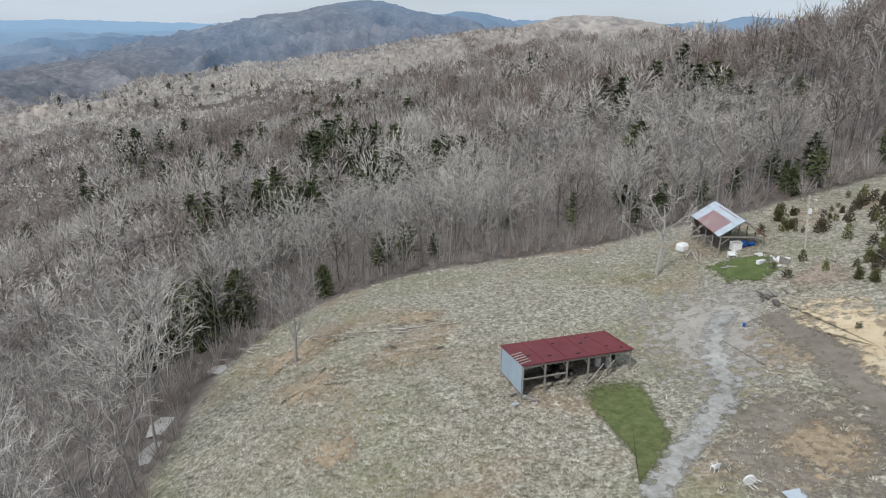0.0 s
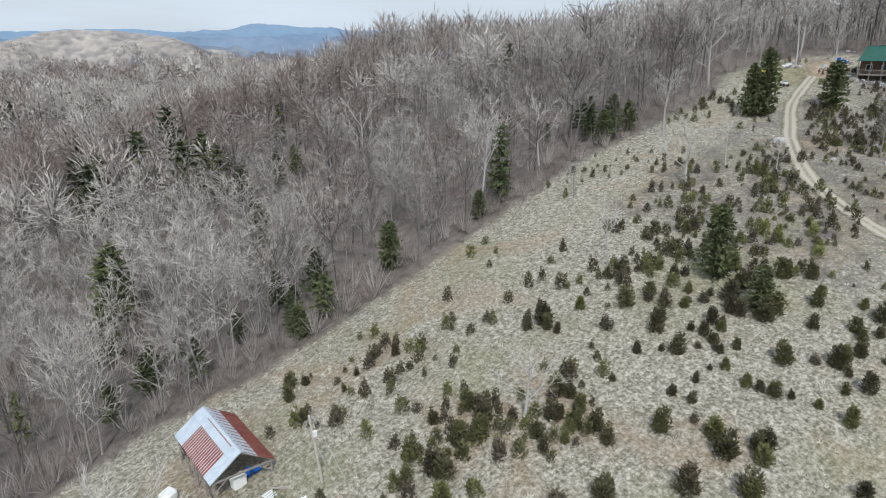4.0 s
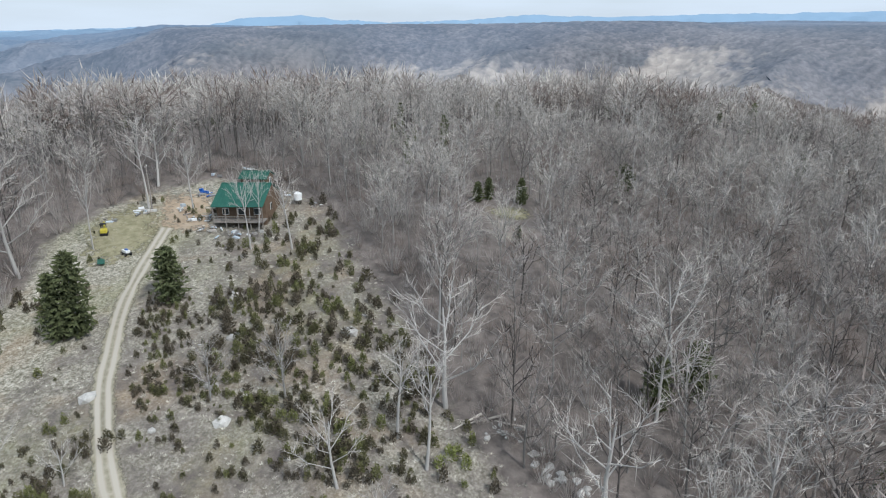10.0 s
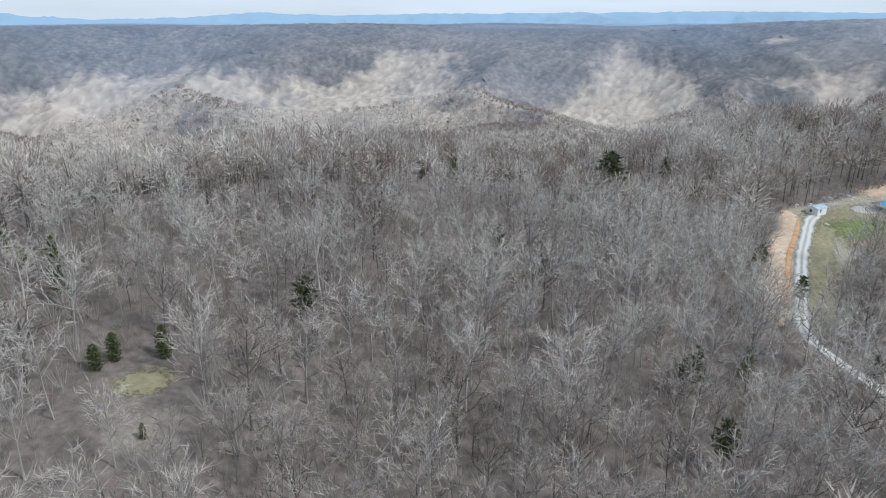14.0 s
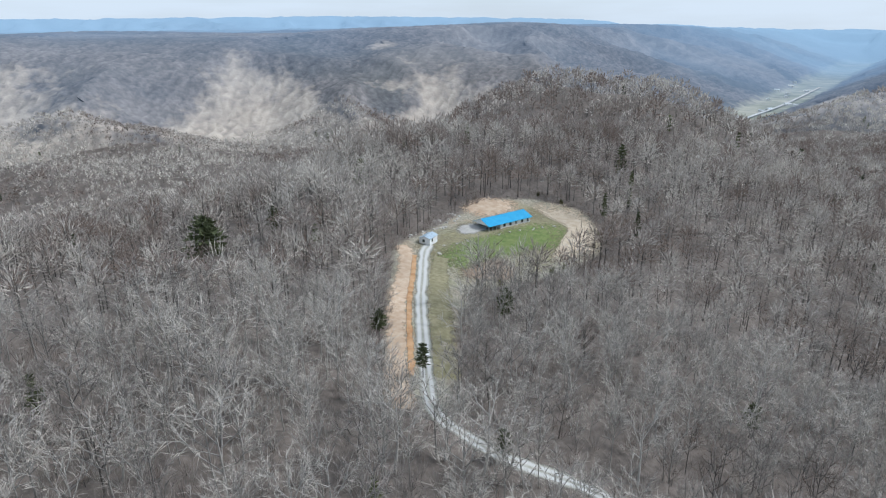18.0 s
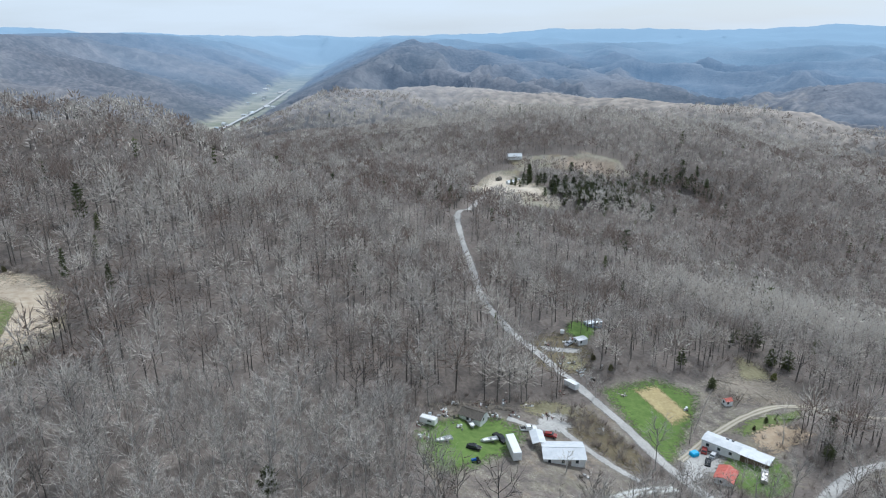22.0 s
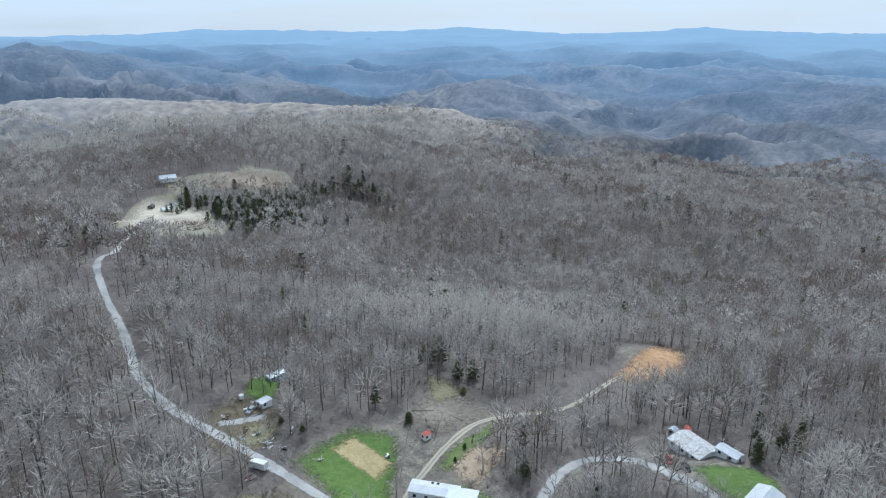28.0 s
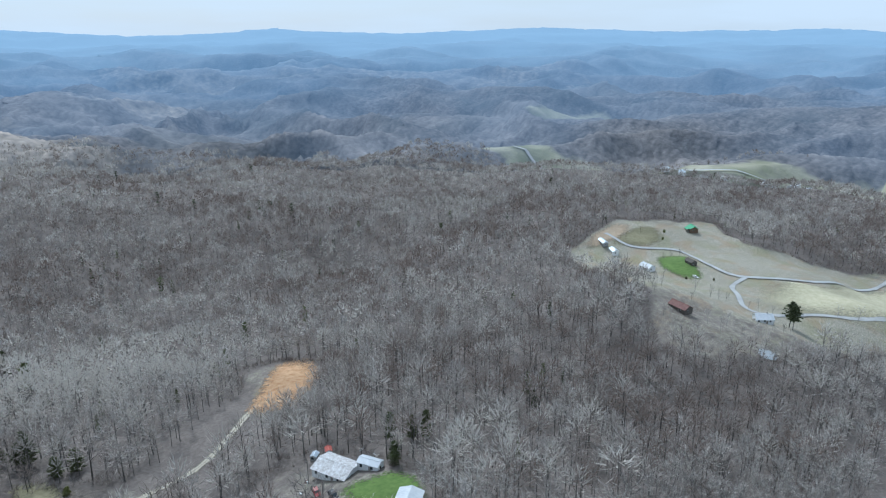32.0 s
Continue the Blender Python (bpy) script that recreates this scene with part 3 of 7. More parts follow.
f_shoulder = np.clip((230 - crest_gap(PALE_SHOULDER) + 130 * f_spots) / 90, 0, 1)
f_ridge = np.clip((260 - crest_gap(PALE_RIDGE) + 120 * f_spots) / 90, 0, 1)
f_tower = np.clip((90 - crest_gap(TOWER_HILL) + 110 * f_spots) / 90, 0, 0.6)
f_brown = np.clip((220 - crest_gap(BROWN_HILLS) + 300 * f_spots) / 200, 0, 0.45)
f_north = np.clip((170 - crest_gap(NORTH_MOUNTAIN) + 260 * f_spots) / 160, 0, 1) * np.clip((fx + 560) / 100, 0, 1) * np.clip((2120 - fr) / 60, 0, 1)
f_sunlit_cut = np.maximum.reduce([f_sunlit_cut, 0.85 * f_shoulder, 0.75 * f_ridge, f_tower, f_brown, 0.35 * f_north])
f_meadow = np.clip((75 - line_gap(FAR_VALLEY, fx, fy)[0] * np.interp(fr, (1500, 4000), (1, 0.6))) / 40, 0, 1)
f_meadow = np.maximum(f_meadow, np.clip((72 + 35 * wave(fx, fy, 180, 48) - line_gap(WEST_VALLEY, fx, fy)[0]) / 25, 0, 1))
f_meadow = np.maximum(f_meadow, np.clip((50 - line_gap(((-1425, -810), (-1480, -770), (-1589, -703)), fx, fy)[0]) / 30, 0, 1))
f_meadow = np.maximum(f_meadow, 0.5 * f_north * np.clip(0.5 + wave(fx, fy, 160, 47), 0, 1))
f_haze = np.clip((fr - 1250 + 160 * wave(fx, fy, 900, 21)) / 3000, 0, 1) ** 0.8
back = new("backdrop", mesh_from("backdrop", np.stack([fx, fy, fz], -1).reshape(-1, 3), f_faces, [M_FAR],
           None, {"sunlit_cleared": f_sunlit_cut.ravel(), "range": f_haze.ravel(), "meadow": f_meadow.ravel(), "crown": f_crown.ravel()}, smooth=True))
tagged(back, "distant wooded mountain ranges, blue haze and sunlit patches painted in", "mountains", kind="structure")

# ---- trees ----
rng = np.random.RandomState(7)


def rod(a, b, ra, rb, sides):
    """A tapered stick as vertices and triangles."""
    a, b = np.array(a, float), np.array(b, float)
    w = (b - a) / max(1e-6, np.linalg.norm(b - a))
    u = np.cross(w, (0.3, 0.9, 0.2))
    u /= np.linalg.norm(u)
    v = np.cross(w, u)
    t = np.arange(sides) * 2 * np.pi / sides
    ring = np.cos(t)[:, None] * u + np.sin(t)[:, None] * v
    vs = np.vstack([a + ring * ra, b + ring * rb])
    i = np.arange(sides)
    j = (i + 1) % sides
    return vs, np.vstack([np.stack([i, j, j + sides], 1), np.stack([i, j + sides, i + sides], 1)])


def sliver(a, b, w, r, out=None):
    """A twig or a spray of twigs: one thin triangle, facing out where that is given."""
    a, b = np.array(a, float), np.array(b, float)
    s = np.cross(b - a, r.normal(size=3) * (1.0 if out is None else 0.3) + (0 if out is None else out))
    s = s / max(1e-6, np.linalg.norm(s)) * w / 2
    return np.vstack([a - s, a + s, b]), np.array([[0, 1, 2]])


def join(pieces):
    vs, fs, n = [], [], 0
    for v, f in pieces:
        vs.append(v)
        fs.append(f + n)
        n += len(v)
    return (np.vstack(vs), np.vstack(fs)) if vs else (np.zeros((0, 3)), np.zeros((0, 3), int))


def hardwood(seed, limbs=7, forks=4, twigs=7, spread=0.30, sides=5, limb_sides=3, width=0.0036, low=0.3, bend=0.02, long=1.0, stem=0.013):
    """A leafless tree 1 m high, its limbs rising in a vase: (trunk and limbs), (twigs)."""
    r = np.random.RandomState(seed)
    wood, fine = [], []
    lean = r.normal(0, bend * 2, 2)
    axis = lambda h: np.array((lean[0] * h + bend * math.sin(5 * h + seed), lean[1] * h + bend * math.sin(4 * h + seed * 2), h))
    cuts = (0, 0.16, 0.34, 0.55, 0.78) if sides > 3 else (0, 0.4, 0.75)
    for p, q in zip(cuts, cuts[1:]):
        wood.append(rod(axis(p), axis(q), stem * (1 - p) + 0.001, stem * (1 - q) + 0.001, sides))

    def up(v, k):
        v = v + np.array((0, 0, k))
        return v / np.linalg.norm(v)
    for i in range(limbs):
        h = low + (0.68 - low) * (i + r.uniform(0, 0.7)) / limbs
        base = axis(h)
        a = i * 2.4 + r.uniform(-0.4, 0.4)
        out = np.array((math.cos(a), math.sin(a), 0.0))
        reach = spread * (1.1 - 0.6 * (h - low) / (0.68 - low)) * r.uniform(0.75, 1.15)
        top = min(0.97, h + r.uniform(0.26, 0.42))
        mid = base + out * reach * 0.62 + np.array((0, 0, (top - h) * 0.42))
        tip = base + out * reach + np.array((0, 0, top - h))
        if limb_sides:
            wood.append(rod(base, mid, 0.0058, 0.0038, limb_sides))
            wood.append(rod(mid, tip, 0.0038, 0.0012, limb_sides))
        else:
            wood.append(sliver(base, tip * 0.6 + mid * 0.4, 0.012, r))
        for j in range(forks):
            g = 0.3 + 0.65 * (j + r.uniform(0, 0.8)) / forks
            s = base * (1 - 2 * g) + mid * 2 * g if g < 0.5 else mid * (2 - 2 * g) + tip * (2 * g - 1)
            d = up(out * r.uniform(0.3, 1.1) + np.array((*r.normal(0, 0.55, 2), 0)), r.uniform(0.35, 1.1))
            e = s + d * r.uniform(0.10, 0.20)
            e[2] = min(e[2], 1.0)
            wood.append(sliver(s, e, width * 2.0, r))
            for q in range(twigs):
                f = 0.25 + 0.75 * (q + r.uniform(0, 0.6)) / twigs
                c = s * (1 - f) + e * f
                dd = up(d + r.normal(0, 0.55, 3), 0.12)
                fine.append(sliver(c, c + dd * r.uniform(0.05, 0.11) * long, width, r))
    return join(wood), join(fine)


def conifer(seed, rows=14, around=7, width=0.2, base=0.12, needle=0.05, taper=1.0, per=3):
    """An evergreen 1 m high: (trunk), (boughs of many small blades)."""
    r = np.random.RandomState(seed)
    trunk = rod((0, 0, 0), (0, 0, 0.95), 0.016, 0.004, 5)
    fine = []
    for i in range(rows):
        f = i / (rows - 1)
        h = base + (0.97 - base) * f
        reach = width * (1 - f) ** taper * r.uniform(0.8, 1.1) * min(1, 0.55 + 2.2 * f) + 0.012
        for j in range(around):
            a = j * 2 * math.pi / around + i * 1.1 + r.uniform(-0.3, 0.3)
            L = reach * r.uniform(0.65, 1.2)
            d = np.array((math.cos(a), math.sin(a), r.uniform(-0.15, 0.4)))
            for q in range(per):
                c = np.array((0, 0, h)) + d * L * (q + 0.55) / per
                for k in range(2):
                    dd = d + r.normal(0, 0.55, 3)
                    fine.append(sliver(c - dd * needle * 0.3, c + dd / np.linalg.norm(dd) * needle * r.uniform(0.8, 1.6), needle * 0.9, r))
    return trunk, join(fine)


def scatter(name, kinds, x, y, high, tint, turn, wide, mats, pick=None, sink=0.1, trunk=1.0):
    """One mesh of many trees: kinds is a list of (wood, fine) templates 1 m high."""
    z = land(x, y) - sink
    pick = rng.randint(0, len(kinds), len(x)) if pick is None else pick
    V, F, MI, T, n = [], [], [], [], 0
    for k, (wood, fine) in enumerate(kinds):
        sel = np.where(pick == k)[0]
        if not len(sel):
            continue
        tv = np.vstack([wood[0], fine[0]])
        tf = np.vstack([wood[1], fine[1] + len(wood[0])])
        tm = np.append(np.zeros(len(wood[1]), int), np.ones(len(fine[1]), int))
        c, s = np.cos(turn[sel])[:, None], np.sin(turn[sel])[:, None]
        h, w = high[sel][:, None], (high[sel] * wide[sel])[:, None]
        vx = (tv[None, :, 0] * c - tv[None, :, 1] * s) * w + x[sel][:, None]
        vy = (tv[None, :, 0] * s + tv[None, :, 1] * c) * w + y[sel][:, None]
        vz = tv[None, :, 2] * h + z[sel][:, None]
        V.append(np.stack([vx, vy, vz], -1).reshape(-1, 3))
        F.append((tf[None] + (np.arange(len(sel)) * len(tv))[:, None, None] + n).reshape(-1, 3))
        MI.append(np.tile(tm, len(sel)))
        T.append((tint[sel][:, None] * np.append(np.full(len(wood[0]), trunk), np.ones(len(fine[0])))).ravel())
        n += len(sel) * len(tv)
    return new(name, mesh_from(name, np.vstack(V), np.vstack(F), mats, np.concatenate(MI), {"tint": np.concatenate(T)}))


def dome_tree(seed, tufts, per, width, spread=0.32, limbs=6, sides=3, low=0.30, long=0.13, stem=0.014):
    """A leafless tree 1 m high whose twigs fan out into a rounded crown: (stem and limbs), (twigs)."""
    r = np.random.RandomState(seed)
    wood, fine = [], []
    lean = r.normal(0, 0.025, 2)
    top = np.array((lean[0], lean[1], 0.74))
    heart = np.array((lean[0] * 0.6, lean[1] * 0.6, r.uniform(0.50, 0.58)))
    if sides:
        wood.append(rod((0, 0, 0), heart, stem, stem * 0.6, sides))
        wood.append(rod(heart, top, stem * 0.6, 0.003, sides))
    else:
        wood.append(sliver((0, 0, 0), top, stem * 2.2, r))
    squash = r.uniform(0.85, 1.15, 2)
    for i in range(tufts):
        f = (i + 0.5) / tufts
        up = 1 - 1.28 * f
        flat = math.sqrt(max(0.0, 1 - up * up))
        a = i * 2.39996 + r.uniform(-0.3, 0.3)
        d = np.array((math.cos(a) * flat * squash[0], math.sin(a) * flat * squash[1], up))
        size = np.array((spread, spread, 1 - heart[2])) * r.uniform(0.72, 1.0)
        root = heart + d * size * 0.45
        tip = heart + d * size
        if i % max(1, tufts // max(1, limbs)) == 0 and limbs:
            s = (0, 0, low + 0.25 * (1 - f)) * np.array((1, 1, 1)) + np.array((lean[0] * 0.5, lean[1] * 0.5, 0))
            wood.append(sliver(s, root * 0.3 + tip * 0.7, 0.011 if sides else 0.014, r))
        for q in range(per):
            g = (q + r.uniform(0.2, 0.9)) / per
            c = root * (1 - g) + tip * g if per > 2 else root * 0.6 + tip * 0.4
            dd = d + r.normal(0, 0.6 if per > 4 else 0.45, 3) + np.array((0, 0, 0.25 if per > 4 else 0.45))
            dd = dd / np.linalg.norm(dd)
            fine.append(sliver(c, c + dd * long * r.uniform(0.7, 1.25), width * r.uniform(0.7, 1.2), r, d))
    return join(wood), join(fine)


def spray_tree(seed, n, width, spread=0.36):
    """Brush or a sapling 1 m high: a stem and upright sprays of twigs."""
    r = np.random.RandomState(seed)
    stem = sliver((0, 0, 0), (r.normal(0, 0.02), r.normal(0, 0.02), 0.8), 0.02, r)
    fine = []
    for i in range(n):
        a, h = i * 2.4 + r.uniform(-0.4, 0.4), r.uniform(0.42, 0.7)
        reach = spread * math.sqrt((i + 0.5) / n) * r.uniform(0.8, 1.15)
        tip = np.array((math.cos(a) * reach, math.sin(a) * reach, 1 - 0.42 * (reach / spread) ** 2 * r.uniform(0.6, 1.1)))
        fine.append(sliver((math.cos(a) * reach * 0.25, math.sin(a) * reach * 0.25, h * 0.3), tip, width * r.uniform(0.7, 1.3), r))
    return stem, join(fine)


PATH_PLAN = ((0, 0), (30, 31), (70, 31), (110, 15), (140, -18), (142, -50), (128, -88), (112, -98))
WOOD_NEAR = [hardwood(10 + k, limbs=(8, 9, 7)[k % 3], forks=5, twigs=7, sides=4, limb_sides=3, width=0.0052, spread=(0.24, 0.31, 0.20, 0.27)[k % 4], long=1.25, low=(0.30, 0.42, 0.36, 0.24)[k % 4], bend=0.015, stem=0.010) for k in range(8)]
WOOD_MID = [dome_tree(30 + k, 24, 4, 0.018, spread=(0.27, 0.33, 0.23)[k % 3], limbs=4, long=0.15, stem=0.015) for k in range(7)]
WOOD_FAR = [dome_tree(50 + k, 31, 1, 0.056, spread=(0.27, 0.32)[k % 2], limbs=1, sides=0, long=0.14, stem=0.012) for k in range(6)]
WOOD_CLUMP = [dome_tree(70 + k, 15, 1, 0.11, spread=0.36, limbs=0, sides=0, long=0.24, stem=0.01) for k in range(4)]
PINE_MID = [conifer(90 + k, rows=10, around=5, width=0.25, base=0.2, needle=0.075, per=2, taper=0.75) for k in range(4)]
PINE_FAR = [conifer(95 + k, rows=5, around=4, width=0.25, base=0.2, needle=0.15, per=1, taper=0.7) for k in range(3)]


def woods(lo, hi, gap, hollow=False, all_round=False):
    """Loosely even places of trees in a belt of the plan, clear of fields and lanes."""
    side = hi + 160
    k = int(2 * side / gap)
    ix, iy = np.meshgrid(np.arange(k), np.arange(k), indexing="ij")
    x = HUB[0] - 30 - side + (ix.ravel() + rng.uniform(0.02, 0.98, k * k)) * gap
    y = HUB[1] + 40 - side + (iy.ravel() + rng.uniform(0.02, 0.98, k * k)) * gap
    d = near_line(PATH_PLAN, x, y)
    ok = (d >= lo) & (d < hi)
    x, y, d = x[ok], y[ok], d[ok]
    north = np.degrees(np.arctan2(x, y))
    south = np.degrees(np.arctan2(x - 114, y + 97)) % 360
    ok = ((north > -40) & (north < 120)) | (south < 275) | (d < 40) | all_round
    x, y, d = x[ok], y[ok], d[ok]
    ok = inside(UNSEEN, x, y) == hollow
    for poly in CLEARINGS:
        ok &= edge_gap(poly, x, y) < -1.0
    ok &= (line_gap(WEST_VALLEY, x, y)[0] > 95) & (line_gap(FAR_VALLEY, x, y)[0] > 60)
    for line, w in LANES:
        ok &= near_line(line, x, y) > w / 2 + 2.2
    return x[ok], y[ok], d[ok]


# woods tinted paler to paint sunlight on them: x, y, breadth
SUNLIT_STANDS = ((-35, -375, 48), (-60, -430, 40), (20, -400, 25), (330, -1090, 110), (180, -1080, 130), (20, -1080, 120), (-120, -1050, 90), (60, -620, 22), (-390, 760, 120), (-250, 880, 110), (-120, 960, 90), (250, -80, 22), (190, -190, 14))


def grow(name, kinds, pines, lo, hi, gap, label, tall=(10.5, 20), evergreens=0.014, hollow=False, all_round=False):
    x, y, d = woods(lo, hi, gap, hollow, all_round)
    n = len(x)
    stand = 0.5 + 0.5 * wave(x, y, 130, 31)
    high = rng.uniform(*tall, n) * (0.88 + 0.18 * stand)
    tint = np.clip(rng.normal(0.31, 0.29, n) * (0.85 if lo > 300 else 1) + (0.0 if lo > 300 else 0.16 if lo < 100 else 0.03) + (0.06 if lo > 700 else 0) + 0.14 * wave(x, y, 90, 33) + 0.17 * wave(x, y, 260, 36) + (rng.uniform(size=n) < 0.06) * 0.35, 0, 1)
    for px, py, size in SUNLIT_STANDS:
        tint += 0.55 * np.exp(-((x - px) ** 2 + (y - py) ** 2) / (2 * size ** 2))
    # sunlight on the eastern slopes, painted as paler twigs
    if lo > 700:
        tint += 0.5 * np.clip((x - 700) / 150, 0, 1) * np.clip(0.4 + wave(x, y, 420, 34), 0, 1)
    tint = np.clip(tint, 0, 0.8 if lo < 100 else 0.88)
    belt = np.clip(wave(x, y, 150, 35) - 0.75, 0, 1)
    ever = rng.uniform(size=n) < evergreens * (0.6 + 9 * belt)
    turn, wide = rng.uniform(0, 6.28, n), rng.uniform(0.62, 0.98, n) + (rng.uniform(size=n) < 0.3) * 0.35
    h = ~ever
    tagged(scatter(name, kinds, x[h], y[h], high[h], tint[h], turn[h], wide[h], [M_BARK, M_TWIG], trunk=0.85 if lo < 100 else 0.2), label, "forest", kind="stuff")
    e = ever
    if not e.any():
        return
    tagged(scatter("evergreen_trees", pines, x[e], y[e], high[e] * rng.uniform(0.45, 0.85, e.sum()), tint[e], turn[e], wide[e], [M_BARK, M_NEEDLE]),
           "dark green pines and cedars among bare woods", "trees", kind="stuff")


grow("near_woods", WOOD_NEAR, PINE_MID, 0, 150, 6.3, "bare grey hardwood trees in early spring")
grow("middle_woods", WOOD_MID, PINE_MID, 150, 340, 6.0, "bare grey hardwood forest on the slopes")
grow("hollow_woods", WOOD_MID, PINE_MID, 0, 90, 5.8, "bare grey hardwood forest in the hollow", hollow=True, all_round=True)
grow("outer_hollow_woods", WOOD_FAR, PINE_FAR, 90, 420, 9.0, "bare grey hardwood forest beyond the hollow", hollow=True)
ux, uy, ud = woods(0, 150, 3.4)
tagged(scatter("understorey", [spray_tree(80 + k, 22, 0.014, 0.42) for k in range(4)], ux, uy, rng.uniform(2.0, 7, len(ux)), rng.uniform(0.05, 0.5, len(ux)), rng.uniform(0, 6.28, len(ux)), rng.uniform(0.8, 1.4, len(ux)), [M_BARK, M_TWIG]),
       "thin leafless saplings and brush under the trees", "brush", kind="stuff")
grow("far_woods", WOOD_FAR, PINE_FAR, 340, 760, 6.8, "bare grey hardwood forest on hills")
grow("farther_woods", WOOD_CLUMP, PINE_FAR, 760, 1190, 10.0, "bare grey forest on distant slopes", tall=(12, 18), evergreens=0.008)

# brush along the edges of the clearings
ex, ey = [], []
for poly in (FIELD, KNOLL, YARD, LAWNS, BEND, FARMSTEAD, CLAY_CUT):
    c = curve_through(poly, 1.1, closed=True)
    t = np.gradient(c, axis=0)
    t /= np.linalg.norm(t, axis=1)[:, None] + 1e-9
    for k in range(3):
        off = rng.uniform(-7, 7, len(c))
        ex.append(c[:, 0] - t[:, 1] * off)
        ey.append(c[:, 1] + t[:, 0] * off)
ex, ey = np.concatenate(ex), np.concatenate(ey)
ok = ~inside(UNSEEN, ex, ey)
for poly in CLEARINGS:
    ok &= edge_gap(poly, ex, ey) < 1.2
for line, w in LANES:
    ok &= near_line(line, ex, ey) > w / 2 + 1.5
ex, ey = ex[ok], ey[ok]
tagged(scatter("edge_brush", [spray_tree(84 + k, 24, 0.017, 0.55) for k in range(4)], ex, ey, rng.uniform(1.0, 4.5, len(ex)), rng.uniform(0, 0.4, len(ex)), rng.uniform(0, 6.28, len(ex)), rng.uniform(0.8, 1.5, len(ex)), [M_BARK, M_TWIG]),
       "leafless brush and saplings along the clearing edges", "brush", kind="stuff")
# ---- roads and patches of the ground ----
def rimmed(name, c1, c2, scale=0.8, soft=0.5, bump=0.08, wheel=None):
    """Ground cover that thins out towards its rim; wheel: colour of two wheel tracks along a lane."""
    m = material(name, c1, color2=c2, scale=scale, large=0.2, bump=bump, bump_scale=scale * 4, rough=0.95)
    n, l = m.node_tree.nodes, m.node_tree.links
    b = n["Principled BSDF"]
    at = n.new("ShaderNodeAttribute")
    at.attribute_name = "rim"
    geo = n.new("ShaderNodeNewGeometry")
    nz = n.new("ShaderNodeTexNoise")
    nz.inputs["Scale"].default_value, nz.inputs["Detail"].default_value, nz.inputs["Roughness"].default_value = 0.9, 8, 0.7
    l.new(geo.outputs["Position"], nz.inputs["Vector"])
    mp = n.new("ShaderNodeMapRange")
    mp.inputs["From Min"].default_value, mp.inputs["From Max"].default_value = 0.3, 0.7
    mp.inputs["To Min"].default_value, mp.inputs["To Max"].default_value = -soft / 2, soft / 2
    l.new(nz.outputs["Fac"], mp.inputs["Value"])
    add = n.new("ShaderNodeMath")
    add.operation = "ADD"
    l.new(at.outputs["Fac"], add.inputs[0])
    l.new(mp.outputs["Result"], add.inputs[1])
    rp = n.new("ShaderNodeValToRGB")
    rp.color_ramp.elements[0].position, rp.color_ramp.elements[0].color = 0.7 if soft < 1.5 else 0.4, (1, 1, 1, 1)
    rp.color_ramp.elements[1].position, rp.color_ramp.elements[1].color = 0.98, (0, 0, 0, 1)
    l.new(add.outputs["Value"], rp.inputs["Fac"])
    l.new(rp.outputs["Color"], b.inputs["Alpha"])
    if wheel:
        track = n.new("ShaderNodeValToRGB")
        els = track.color_ramp.elements
        els[0].position, els[0].color = 0.08, (0, 0, 0, 1)
        els[1].position, els[1].color = 0.26, (1, 1, 1, 1)
        e = els.new(0.5)
        e.color = (1, 1, 1, 1)
        e = els.new(0.66)
        e.color = (0, 0, 0, 1)
        l.new(at.outputs["Fac"], track.inputs["Fac"])
        mx = n.new("ShaderNodeMixRGB")
        l.new(track.outputs["Color"], mx.inputs["Fac"])
        l.new(b.inputs["Base Color"].links[0].from_socket, mx.inputs["Color1"])
        mx.inputs["Color2"].default_value = (*wheel, 1)
        l.new(mx.outputs["Color"], b.inputs["Base Color"])
    return m


def lift(x, y):
    """How far covers lie above the ground sheet: more where its net is wide."""
    r = np.hypot(x - HUB[0], y - HUB[1])
    return 0.05 + 0.0000022 * np.clip(r - 100, 0, 900) ** 2


def patch(name, poly, mat, label, category="ground", up=0.0, wobble=0.6, square=False):
    if square:
        poly = tuple((a[0] + (b[0] - a[0]) * f, a[1] + (b[1] - a[1]) * f) for a, b in zip(poly, poly[1:] + poly[:1]) for f in (0.03, 0.3, 0.5, 0.7, 0.97))
    edge = curve_through(poly, 1.2 if np.ptp(np.array(poly), axis=0).max() < 60 else 4.0, closed=True)
    mid = edge.mean(0)
    edge = edge + wobble * np.stack([wave(edge[:, 0], edge[:, 1], 7, 51), wave(edge[:, 0], edge[:, 1], 6, 52)], 1)
    size = np.hypot(*(edge - mid).T).max()
    rings = np.linspace(0, 1, min(26, max(6, int(size / 1.6))))
    x = mid[0] + rings[:, None] * (edge[:, 0] - mid[0])[None]
    y = mid[1] + rings[:, None] * (edge[:, 1] - mid[1])[None]
    x, y = np.c_[x, x[:, :1]], np.c_[y, y[:, :1]]
    z = land(x, y) + lift(x, y) + up
    rim = np.repeat(rings[:, None], x.shape[1], 1)
    ob = new(name, mesh_from(name, np.stack([x, y, z], -1).reshape(-1, 3), grid_faces(*x.shape)[:, ::-1], [mat], attrs={"rim": rim.ravel()}, smooth=True))
    return tagged(ob, label, category, kind="structure")


